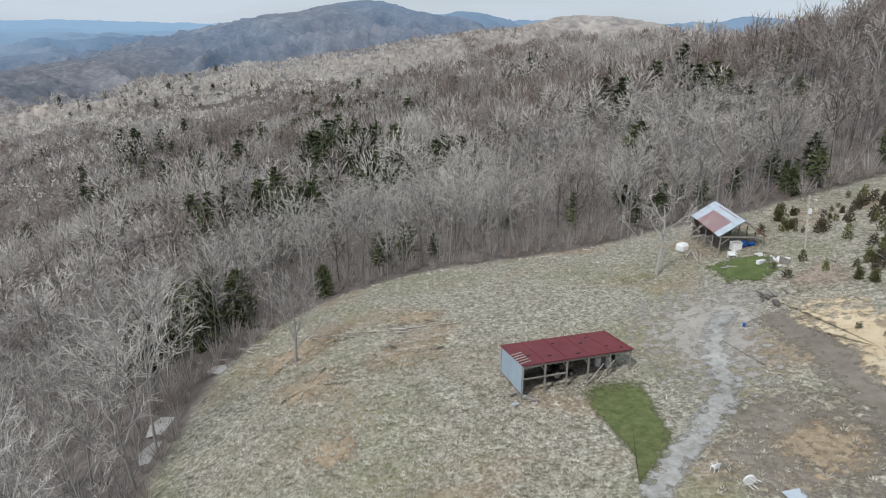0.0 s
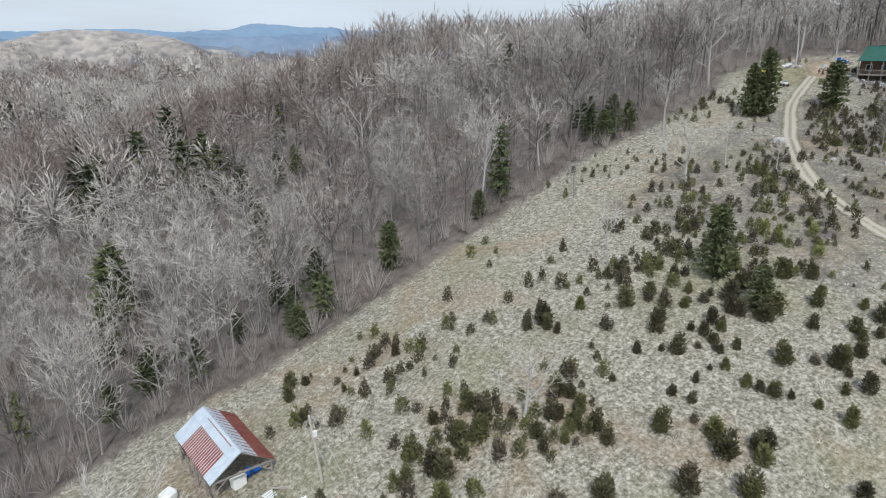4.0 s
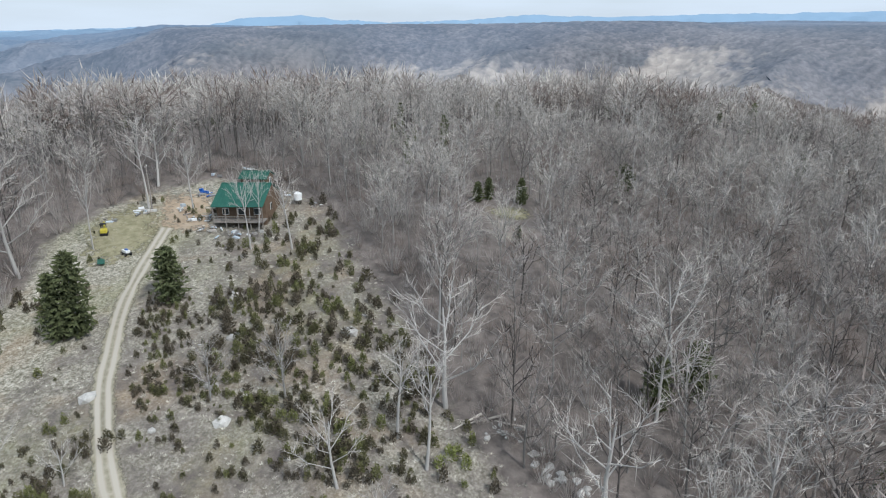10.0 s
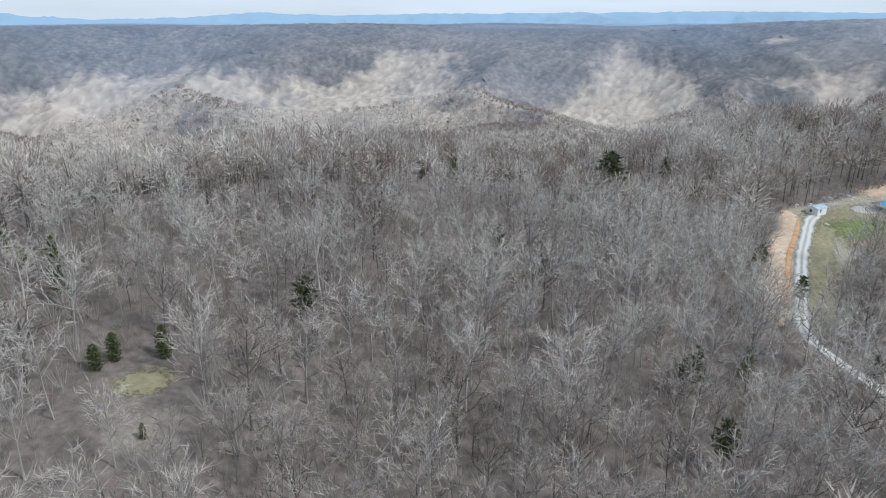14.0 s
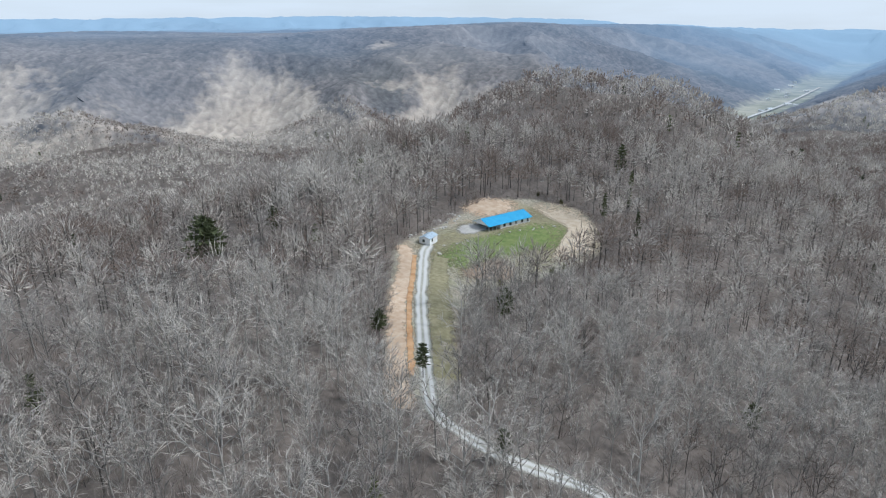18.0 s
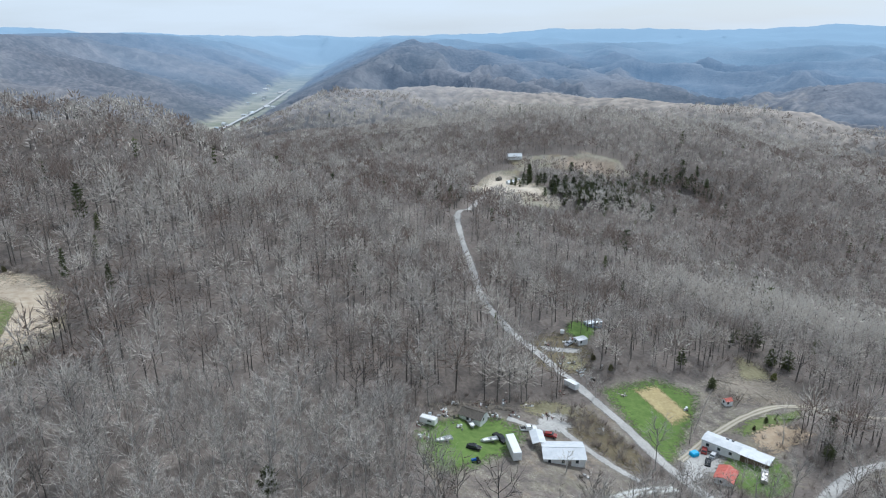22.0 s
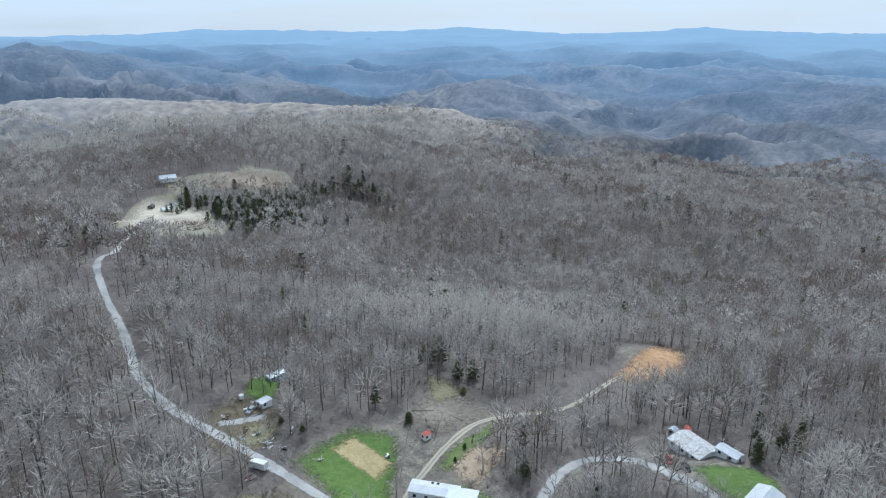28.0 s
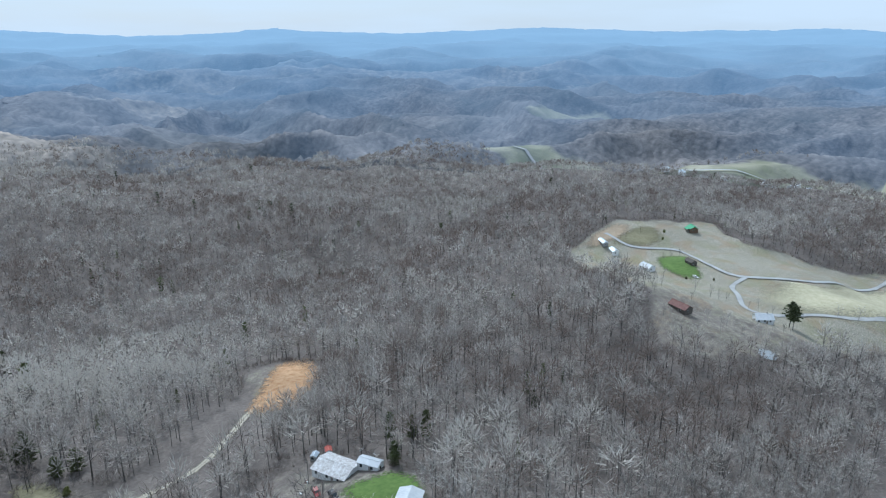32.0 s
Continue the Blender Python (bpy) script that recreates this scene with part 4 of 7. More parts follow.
def lane(name, line, width, mat, label, up=0.03, category="road"):
    c = curve_through(line, 1.5)
    t = np.gradient(c, axis=0)
    t /= np.linalg.norm(t, axis=1)[:, None]
    side = np.stack([-t[:, 1], t[:, 0]], 1)
    u = np.linspace(-1, 1, 9)
    w = width / 2 * (1 + 0.12 * wave(c[:, 0], c[:, 1], 9, 61))
    x = c[:, :1] + side[:, :1] * u * w[:, None]
    y = c[:, 1:] + side[:, 1:] * u * w[:, None]
    z = land(x, y) + lift(x, y) + up + 0.05 * (1 - u ** 2)
    ob = new(name, mesh_from(name, np.stack([x, y, z], -1).reshape(-1, 3), grid_faces(*x.shape)[:, ::-1], [mat],
             attrs={"rim": np.abs(np.broadcast_to(u, x.shape)).ravel()}, smooth=True))
    return tagged(ob, label, category, kind="structure")


M_GRAVEL = rimmed("pale_gravel", (0.30, 0.29, 0.275), (0.46, 0.45, 0.43), 1.6)
M_RUTS = rimmed("rutted_gravel", (0.25, 0.25, 0.21), (0.38, 0.375, 0.34), 1.2, soft=0.4, wheel=(0.50, 0.50, 0.49))
M_TRACK = rimmed("gravel_track", (0.20, 0.18, 0.12), (0.34, 0.31, 0.24), 1.2, wheel=(0.42, 0.38, 0.315))
M_FAINT = rimmed("worn_track", (0.25, 0.24, 0.215), (0.43, 0.42, 0.395), 1.4, soft=1.7)
M_ASPHALT = rimmed("weathered_asphalt", (0.32, 0.32, 0.315), (0.42, 0.42, 0.41), 1.5, soft=0.2)
M_LAWN = rimmed("green_lawn", (0.080, 0.140, 0.032), (0.145, 0.210, 0.058), 0.5, soft=0.55)
M_KNOLL_LAWN = rimmed("spring_lawn", (0.09, 0.14, 0.035), (0.19, 0.22, 0.085), 0.4, soft=1.0)
M_THIN = rimmed("thin_green_grass", (0.165, 0.153, 0.085), (0.29, 0.262, 0.17), 0.7, soft=1.0)
M_CLAY = rimmed("pale_yellow_clay", (0.50, 0.39, 0.24), (0.63, 0.53, 0.38), 0.5, soft=1.5, bump=0.15)
M_ORANGE = rimmed("orange_clay", (0.38, 0.27, 0.185), (0.53, 0.43, 0.33), 0.4, soft=0.9, bump=0.2)
M_DEEP_CLAY = rimmed("deep_orange_clay", (0.33, 0.175, 0.08), (0.54, 0.36, 0.21), 0.3, soft=0.9, bump=0.3)
M_PALE_CLAY = rimmed("pale_clay", (0.42, 0.36, 0.28), (0.58, 0.52, 0.43), 0.3, soft=0.9, bump=0.15)
M_SHOULDER = rimmed("tan_bare_shoulder", (0.34, 0.275, 0.20), (0.50, 0.43, 0.34), 0.35, soft=1.0, bump=0.15)
M_HAY = rimmed("pale_hay", (0.36, 0.335, 0.22), (0.48, 0.44, 0.31), 0.3, soft=0.5)
M_MOWN = rimmed("mown_grass", (0.07, 0.105, 0.03), (0.14, 0.165, 0.06), 0.6, soft=0.8)
M_CROPPED = rimmed("cropped_green_grass", (0.07, 0.098, 0.03), (0.17, 0.18, 0.075), 1.2, soft=0.35)
M_TAWNY = rimmed("tawny_broom_sedge", (0.23, 0.175, 0.11), (0.41, 0.325, 0.225), 1.5, soft=1.7, bump=0.2)
M_TAN = rimmed("bare_tan_earth", (0.30, 0.225, 0.15), (0.42, 0.34, 0.25), 0.5, soft=0.9)
M_APRON = rimmed("trodden_dirt", (0.27, 0.245, 0.21), (0.38, 0.355, 0.315), 0.5, soft=1.7)
M_SEDGE = rimmed("dead_sedge", (0.25, 0.19, 0.14), (0.42, 0.35, 0.28), 1.6, soft=1.5, bump=0.2)
M_MUD = rimmed("grey_brown_mud", (0.17, 0.145, 0.115), (0.26, 0.23, 0.19), 0.6, soft=1.7)
M_TILLED = rimmed("tilled_garden_earth", (0.16, 0.11, 0.075), (0.27, 0.20, 0.145), 1.1, soft=0.5, bump=0.25)
M_STUBBLE = rimmed("straw_stubble", (0.34, 0.27, 0.13), (0.48, 0.40, 0.22), 0.8, soft=0.35)
M_BRUSHY = rimmed("dark_brush_litter", (0.10, 0.085, 0.05), (0.19, 0.155, 0.10), 0.6, soft=1.2)

lane("driveway", DRIVE, 2.9, M_TRACK, "two-track gravel driveway winding up the hill")
lane("farm_track", ((10, 33), (17, 42), (22.5, 48.5), (27, 54), (28, 60), (30.5, 66), (33, 69.5)), 2.8, M_FAINT, "worn gravel track across the pasture")
lane("knoll_driveway", KNOLL_DRIVE, 4.4, M_RUTS, "pale gravel driveway along the ridge")
lane("road", ROAD, 4.6, M_GRAVEL, "pale gravel road through the woods")
lane("loop_lane", LOOP_LANE, 3.4, M_TRACK, "curving gravel lane beside the lawn")
lane("bend_road", BEND_ROAD, 4.8, M_GRAVEL, "gravel road bending below the houses")
lane("yard_lane", YARD_LANE, 3.2, M_GRAVEL, "gravel lane into a cluttered yard")
lane("farm_road", FARM_ROAD, 3.6, M_ASPHALT, "pale asphalt road past the farm fields", up=0.15)
lane("farm_fork", FARM_FORK, 4.0, M_ASPHALT, "pale asphalt road bending to a house", up=0.12)

patch("mown_strip", ((13.7, 57.3), (16.9, 58.6), (19.8, 57.7), (20.2, 52.7), (20.0, 47.5), (18.2, 44.1), (15.6, 41.3), (15.9, 44.2), (15.5, 47.9), (14.2, 52.5)), M_CROPPED, "strip of mown green grass beside the shed", "lawn", wobble=0.12)
patch("track_verge", ((36.5, 84), (42, 85), (44, 82), (42.5, 77), (38, 75), (35.5, 79)), M_MOWN, "green grass before the old barn", "lawn", up=0.02)
patch("dirt_apron", ((25, 76), (33, 80), (38, 77), (38.5, 70), (35, 60), (31, 52), (24, 52), (21, 60), (21, 68)), M_APRON, "pale trodden dirt before the old barn", "bare earth", up=-0.02)
patch("clay_bank", ((38, 66), (40, 69.5), (44, 69), (46.5, 65), (46, 60), (46, 54), (44, 46), (40, 42), (38.5, 50), (40, 58), (39, 62)), M_CLAY, "bare pale yellow clay bank", "bare earth", up=0.06)
lane("muddy_ground", ((36.5, 67), (37.5, 62), (38, 55), (37.6, 48), (37, 40)), 6.0, M_MUD, "bare grey-brown muddy ground", up=-0.03, category="bare earth")
patch("sedge_patch", ((42, 74), (48, 79), (49.5, 72), (47, 69), (42, 71.5)), M_SEDGE, "reddish-brown patch of dead sedge", "dead grass", up=0.01)
patch("damp_ground", ((24.5, 53.5), (32.0, 54), (36.5, 47.0), (35, 38.2), (27.2, 38.5), (22, 40), (20.6, 42.5), (23.6, 47.9)), M_MUD, "damp brown ground with thin green grass", "bare earth", up=-0.03)
for poly in (((-20.2, 66.9), (-12.1, 70.6), (-9.9, 64.3), (-16.7, 60.6)), ((-9.4, 70.8), (-1.3, 74.4), (0.8, 68.8), (-5.5, 65.1)), ((-12.5, 51.8), (-9.8, 55.1), (-7.1, 51.7), (-9.3, 48.7)), ((-6.1, 82.3), (-0.7, 83.3), (0.1, 77.7), (-5.0, 76.6)), ((-24, 78), (-14, 83), (-12, 76), (-22, 71))):
    patch("sedge_patch", poly, M_TAWNY, "tawny patch of dead broom sedge", "dead grass", up=-0.02, wobble=1.2)
patch("green_patch", ((25.1, 84.9), (29.3, 86.3), (28.8, 82.3), (25.9, 82.5)), M_THIN, "thin green patch in the dead grass", "grass")
patch("sedge_patch", ((27.0, 46.5), (30.7, 48.6), (34.2, 45.3), (33.3, 42.2), (29.1, 41.0), (26.4, 43.6)), M_TAWNY, "tawny patch of dead sedge by the track", "dead grass", up=0.02)
patch("knoll_lawn", ((299, -160), (306, -180), (306, -200), (303, -222), (292, -228), (282, -214), (283, -202), (286, -182), (288, -162)), M_KNOLL_LAWN, "green lawn below the blue-roofed house", "lawn")
lane("knoll_verge", ((298, -164), (284, -150), (268, -136), (250, -120), (238, -110)), 7.5, M_THIN, "thin green grass beside the driveway", up=-0.01, category="grass")
lane("clay_cut", ((303, -156.6), (288.5, -143.2), (271.5, -127.4), (242.5, -103.6)), 1.8, M_DEEP_CLAY, "raw orange clay edge beside the driveway", up=0.05, category="bare earth")
patch("knoll_pasture", ((309, -160), (318, -180), (322, -200), (316, -236), (302, -246), (284, -234), (275, -216), (272, -196), (273, -174), (280, -156), (290, -154)), M_THIN, "thin greenish pasture round the knoll lawn", "grass", up=-0.02)
patch("knoll_garden", ((286, -161), (290, -178), (286, -185), (277, -182), (272, -172), (277, -159)), M_TILLED, "brown tilled garden bed on the knoll", "garden", up=0.04)
patch("knoll_pad", ((321, -196), (317, -204), (310, -202), (309, -190), (314, -187)), M_GRAVEL, "pale gravel parking pad", "gravel", up=0.05)
lane("clay_strip", ((312, -158), (304, -154), (290, -141), (273, -124.5), (244, -100.5), (234, -94)), 6.5, M_ORANGE, "strip of bare orange clay beside the driveway", up=-0.02)
patch("cut_bank", ((318, -214), (326, -206), (334, -208), (336, -222), (326, -232), (318, -228)), M_ORANGE, "orange cut bank behind the house", "bare earth", up=0.02)
patch("knoll_shoulder", ((300, -252), (314, -249), (319, -236), (304, -233), (293, -229), (283, -212), (275, -196), (270, -212), (280, -236)), M_SHOULDER, "bare tan shoulder of the knoll", "bare earth", up=0.01)
patch("big_lawn", ((105, -270), (96, -276.5), (80, -284), (66, -275), (70, -261), (79, -243), (89, -223)), M_LAWN, "bright green lawn between road and garden", "lawn", wobble=0.2, square=True)
patch("garden_plot", ((92, -273), (82, -278), (72.5, -259.5), (81, -252.5)), M_STUBBLE, "straw-coloured garden plot in the lawn", "garden", up=0.06, wobble=0.15, square=True)
patch("yard_lawn", ((165, -222), (157, -231), (147, -237), (137, -238), (131, -230), (134, -220), (142, -210), (150, -200), (158, -198), (164, -208)), M_LAWN, "green grass of a cluttered yard", "lawn")
patch("yard_grass", ((134, -250), (120, -256), (112, -250), (118, -244), (130, -243)), M_THIN, "thin grass beyond the yard lane", "grass")
patch("yard_earth", ((166, -234), (156, -241), (140, -248), (134, -244), (150, -238), (160, -230)), M_MUD, "bare trodden earth among junk", "bare earth", up=0.02)
patch("lane_bank", ((118, -238), (108, -226), (100, -218), (94, -226), (102, -244), (112, -256)), M_BRUSHY, "brown brushy bank between lanes", "bare earth")
patch("junk_ground", ((129, -280), (118, -276), (106, -282), (104, -298), (114, -308), (128, -298)), M_BRUSHY, "brown littered ground of a junk clearing", "bare earth")
patch("junk_grass", ((120, -282), (112, -279), (107, -286), (113, -292)), M_THIN, "patch of green grass among junk", "grass", up=0.03)
patch("junk_lane", ((124, -290), (116, -291), (108, -294), (108, -297), (118, -295), (126, -293)), M_GRAVEL, "short gravel spur into the junk clearing", "gravel", up=0.05)
patch("brown_pasture", ((63, -283), (48, -300), (35, -311), (24, -294), (30, -278), (50, -270), (62, -266)), M_MUD, "brown worn pasture beside the lane", "bare earth")
patch("lane_grass", ((61, -253), (50, -262), (30, -273), (36, -264), (54, -250)), M_KNOLL_LAWN, "thin grass inside the lane", "grass")
patch("lane_earth", ((56, -252), (42, -261), (34, -254), (44, -244), (55, -238)), M_TAN, "bare tan earth inside the lane", "bare earth", up=0.02)
patch("pasture_gully", ((39, -320), (30, -313), (31, -300), (44, -294), (42, -306)), M_THIN, "thin grass running up a gully", "grass", up=0.02)
patch("home_lawn", ((60, -244), (74, -228), (70, -212), (58, -214), (52, -232)), M_LAWN, "green grass beside the mobile home", "lawn")
patch("parking_pad", ((81, -240), (69, -241), (72, -230), (79, -221), (87, -216), (85, -226)), M_GRAVEL, "grey gravel parking pad", "gravel", up=0.05)
patch("drive_apron", ((127, -245), (118, -249), (117, -240), (122, -234), (129, -233)), M_GRAVEL, "gravel apron by the white house", "gravel", up=0.05)
patch("bend_lawn", ((-5, -212), (-17, -207), (-23, -198), (-14, -185), (-4, -186), (-1, -198)), M_LAWN, "green yard grass beside the white house", "lawn")
patch("orange_cut", ((-44, -299), (-66, -318), (-90, -334), (-109, -344), (-115, -330), (-96, -306), (-77, -293), (-56, -288)), M_DEEP_CLAY, "steep orange clay cut in the woods", "bare earth", up=0.1)
patch("clearing_floor", ((104, -304), (99, -322), (110, -322), (114, -306)), M_LAWN, "small green clearing by a trailer", "lawn")
patch("far_clay", ((164, -575), (162, -660), (148, -690), (132, -688), (124, -655), (104, -632), (94, -616), (112, -590), (136, -566)), M_PALE_CLAY, "pale clay clearing on the far ridge", "bare earth")
patch("far_pasture", ((98, -714), (63, -732), (28, -736), (20, -720), (54, -699), (92, -692)), M_SEDGE, "dull brown pasture on the far ridge", "grass")
patch("hay_field", ((-300, -140), (-346, -138), (-372, -106), (-450, -68), (-470, -40), (-340, -50), (-306, -90), (-296, -115)), M_HAY, "pale straw-coloured hay field", "field", up=0.05)
patch("farm_lawn", ((-340, -176), (-362, -188), (-382, -200), (-366, -216), (-340, -206), (-330, -188)), M_LAWN, "green farm yard grass", "lawn")
patch("farm_lawn_upper", ((-400, -222), (-378, -232), (-366, -250), (-390, -250), (-420, -235)), M_THIN, "green-tinged farm pasture", "lawn")
patch("farm_earth", ((-352, -262), (-362, -270), (-400, -264), (-404, -250), (-376, -250)), M_TAN, "bare tan ground by the farm sheds", "bare earth")
patch("glade_grass", ((210, 34), (215, 34.5), (214, 39), (211, 42), (206, 41), (206, 36)), M_THIN, "small green glade in the woods", "grass")
patch("cabin_yard", ((184, 100), (194, 106), (200, 100), (192, 94), (186, 92)), M_TAN, "bare reddish earth before the cabin", "bare earth", up=0.0)
patch("cabin_grass", ((168, 104), (180, 112), (190, 110), (186, 102), (176, 98)), M_THIN, "thin grass beside the driveway", "grass", up=0.02)
patch("pale_water_pond", ((-216, -123), (-221, -126), (-228, -121), (-224, -117), (-217, -119)), material("pond_water", (0.30, 0.32, 0.33), rough=0.08, var=0.05), "small pale pond reflecting the sky", "pond", up=0.1)

# pale roads along the far valley floors
M_FARROAD = rimmed("far_valley_road", (0.36, 0.37, 0.38), (0.46, 0.47, 0.48), 0.02, soft=0.1, bump=0.0)
lane("far_valley_road", tuple((x - 22, y) for x, y in FAR_VALLEY[1:5]), 9, M_FARROAD, "pale road along the far valley floor", up=2)
lane("valley_highway", tuple((x + 20, y) for x, y in WEST_VALLEY), 7, M_FARROAD, "pale road through the western valley", up=0.8)

# ---- building blocks ----
M_RED_TIN = material("dull_red_roof_tin", (0.16, 0.028, 0.035), color2=(0.21, 0.045, 0.05), rough=0.5, metal=0.2, scale=0.6, large=0.12)
M_RUST = material("rusty_roof_tin", (0.22, 0.045, 0.035), color2=(0.34, 0.11, 0.075), rough=0.6, metal=0.2, scale=1.2)
M_ZINC = material("pale_roof_tin", (0.50, 0.56, 0.62), color2=(0.64, 0.70, 0.75), rough=0.45, metal=0.3, scale=1.0)
M_BLUEGREY = material("blue_grey_wall_tin", (0.36, 0.45, 0.53), color2=(0.46, 0.55, 0.63), rough=0.5, metal=0.2, scale=0.7)
M_OLD_RED = material("dull_old_red_tin", (0.13, 0.055, 0.045), color2=(0.21, 0.10, 0.085), rough=0.65, scale=0.7)
M_POST = material("grey_weathered_wood", (0.26, 0.235, 0.21), var=0.3, scale=3.0)
M_BOARD = material("dark_weathered_boards", (0.12, 0.105, 0.09), var=0.3, scale=2.0)
M_WHITE = material("white_siding", (0.68, 0.69, 0.69), color2=(0.78, 0.79, 0.79), rough=0.6, scale=0.8)
M_WHITE_ROOF = material("white_metal_roof", (0.50, 0.53, 0.56), color2=(0.64, 0.66, 0.68), rough=0.5, scale=0.5, large=0.1)
M_STREAKED = material("streaked_pale_roof_tin", (0.30, 0.27, 0.25), color2=(0.66, 0.67, 0.68), rough=0.55, scale=0.9, large=0.15)
M_PLASTIC = material("white_plastic", (0.78, 0.78, 0.76), var=0.06, rough=0.4, scale=4.0)
M_GREEN_ROOF = material("dark_green_metal_roof", (0.018, 0.095, 0.068), color2=(0.03, 0.125, 0.09), rough=0.45, metal=0.2, scale=0.5)
M_BRIGHT_GREEN = material("bright_green_metal_roof", (0.05, 0.30, 0.13), color2=(0.08, 0.36, 0.18), rough=0.45, scale=0.5)
M_BLUE_ROOF = material("bright_blue_metal_roof", (0.025, 0.30, 0.56), color2=(0.05, 0.37, 0.63), rough=0.4, metal=0.1, scale=0.4)
M_RED_ROOF = material("faded_red_metal_roof", (0.46, 0.10, 0.075), color2=(0.56, 0.16, 0.12), rough=0.5, scale=0.5)
M_LOGWALL = material("brown_log_siding", (0.11, 0.075, 0.05), color2=(0.18, 0.125, 0.085), scale=1.5)
M_GLASS = material("dark_window_glass", (0.035, 0.045, 0.05), var=0.2, rough=0.08, spec=0.6)
M_DARK = material("black_rubber", (0.02, 0.02, 0.02), var=0.3, scale=5.0, rough=0.8)
M_STEEL = material("grey_steel", (0.35, 0.35, 0.35), rough=0.45, metal=0.6, scale=3.0)
M_BLUE = material("blue_paint", (0.02, 0.10, 0.36), rough=0.4, scale=3.0)
M_TARP = material("bright_blue_tarp", (0.02, 0.36, 0.66), rough=0.5, var=0.15, scale=2.0)
M_YELLOW = material("yellow_machine_paint", (0.50, 0.42, 0.05), rough=0.5, scale=3.0)
M_CAR_RED = material("dark_red_car_paint", (0.24, 0.03, 0.025), rough=0.3, var=0.1, scale=2.0)
M_CAR_BLACK = material("black_car_paint", (0.02, 0.021, 0.024), rough=0.25, var=0.1, scale=2.0)
M_CAR_GREY = material("silver_car_paint", (0.42, 0.43, 0.45), rough=0.3, metal=0.3, var=0.1, scale=2.0)
M_ROCK = material("pale_field_stone", (0.34, 0.325, 0.30), color2=(0.50, 0.485, 0.45), scale=2.5, bump=0.1, objvar=0.2)
M_LOG = material("weathered_logs", (0.33, 0.30, 0.26), color2=(0.48, 0.44, 0.39), scale=3.0, objvar=0.25)
M_SCRAP = [M_WHITE, M_STEEL, M_POST, M_LOG, M_BOARD, M_DARK, M_ZINC, M_LOG, M_WHITE, M_OLD_RED]


def box(w, d, h, at=(0, 0, 0), turn=(0, 0, 0), bevel=0.0):
    """A block standing on `at`."""
    bm = bmesh.new()
    bmesh.ops.create_cube(bm, size=1)
    bmesh.ops.transform(bm, matrix=Matrix.Diagonal((w, d, h, 1)), verts=bm.verts)
    if bevel:
        bmesh.ops.bevel(bm, geom=bm.edges[:], offset=bevel, segments=1, affect="EDGES")
    bmesh.ops.transform(bm, matrix=Matrix.Translation((at[0], at[1], at[2] + h / 2)) @ Euler([radians(a) for a in turn]).to_matrix().to_4x4(), verts=bm.verts)
    return bm


def tube(a, b, ra, rb=None, sides=8):
    """A round stick from a to b."""
    a, b = Vector(a), Vector(b)
    bm = bmesh.new()
    bmesh.ops.create_cone(bm, cap_ends=True, segments=sides, radius1=ra, radius2=ra if rb is None else rb, depth=(b - a).length)
    bmesh.ops.transform(bm, matrix=Matrix.Translation((a + b) / 2) @ (b - a).to_track_quat("Z", "Y").to_matrix().to_4x4(), verts=bm.verts)
    return bm


def slab(points, axis, thick):
    """A flat polygon of (u, v, ...) corner points in space, given thickness along axis."""
    bm = bmesh.new()
    f = bm.faces.new([bm.verts.new(p) for p in points])
    g = bmesh.ops.extrude_face_region(bm, geom=[f])
    bmesh.ops.translate(bm, vec=Vector(axis) * thick, verts=[v for v in g["geom"] if isinstance(v, bmesh.types.BMVert)])
    bmesh.ops.recalc_face_normals(bm, faces=bm.faces)
    return bm


def merged(*bms):
    out = bmesh.new()
    for bm in bms:
        me = bpy.data.meshes.new("tmp")
        bm.to_mesh(me)
        bm.free()
        out.from_mesh(me)
        bpy.data.meshes.remove(me)
    return out


def part(name, bm, mat, parent, label=""):
    me = bpy.data.meshes.new(name)
    bm.to_mesh(me)
    bm.free()
    me.materials.append(mat)
    ob = new(name, me)
    ob.parent = parent
    if label:
        ob["label"] = label
    return ob


def height(x, y):
    return float(land(np.array([x]), np.array([y]))[0])


def thing(name, x, y, turn, label, category, group="", up=0.0, z=None):
    ob = new(name)
    ob.empty_display_size = 0.2
    ob.matrix_world = pose(x, y, (height(x, y) if z is None else z) + up, 0, 0, turn)
    return tagged(ob, label, category, group)


def solo(name, bm, mat, x, y, turn, label, category, group="", up=0.0, z=None):
    """A thing of one piece."""
    me = bpy.data.meshes.new(name)
    bm.to_mesh(me)
    bm.free()
    me.materials.append(mat)
    ob = new(name, me)
    ob.matrix_world = pose(x, y, (height(x, y) if z is None else z) + up, 0, 0, turn)
    return tagged(ob, label, category, group)


def roof_sheet(L, y0, z0, y1, z1, mat, parent, name="roof", thick=0.08, rib=0.0, label="", x0=None, seam=None):
    """A sheet roof slope of length L along x, from (y0, z0) to (y1, z1), with raised seams every rib metres."""
    x0 = -L / 2 if x0 is None else x0
    ob = part(name, slab([(x0, y0, z0), (x0 + L, y0, z0), (x0 + L, y1, z1), (x0, y1, z1)], (0, 0, 1), thick), mat, parent, label)
    if rib:
        k = max(2, int(L / rib))
        first = None
        for i in range(k + 1):
            x = x0 + min(L - 0.09, i * L / k)
            if first is None:
                first = part("seam", slab([(0, y0, z0 + thick), (0.09, y0, z0 + thick), (0.09, y1, z1 + thick), (0, y1, z1 + thick)], (0, 0, 1), 0.04), seam or mat, ob)
                first.location.x = x
            else:
                o = new("seam", first.data)
                o.parent = ob
                o.location.x = x
    return ob


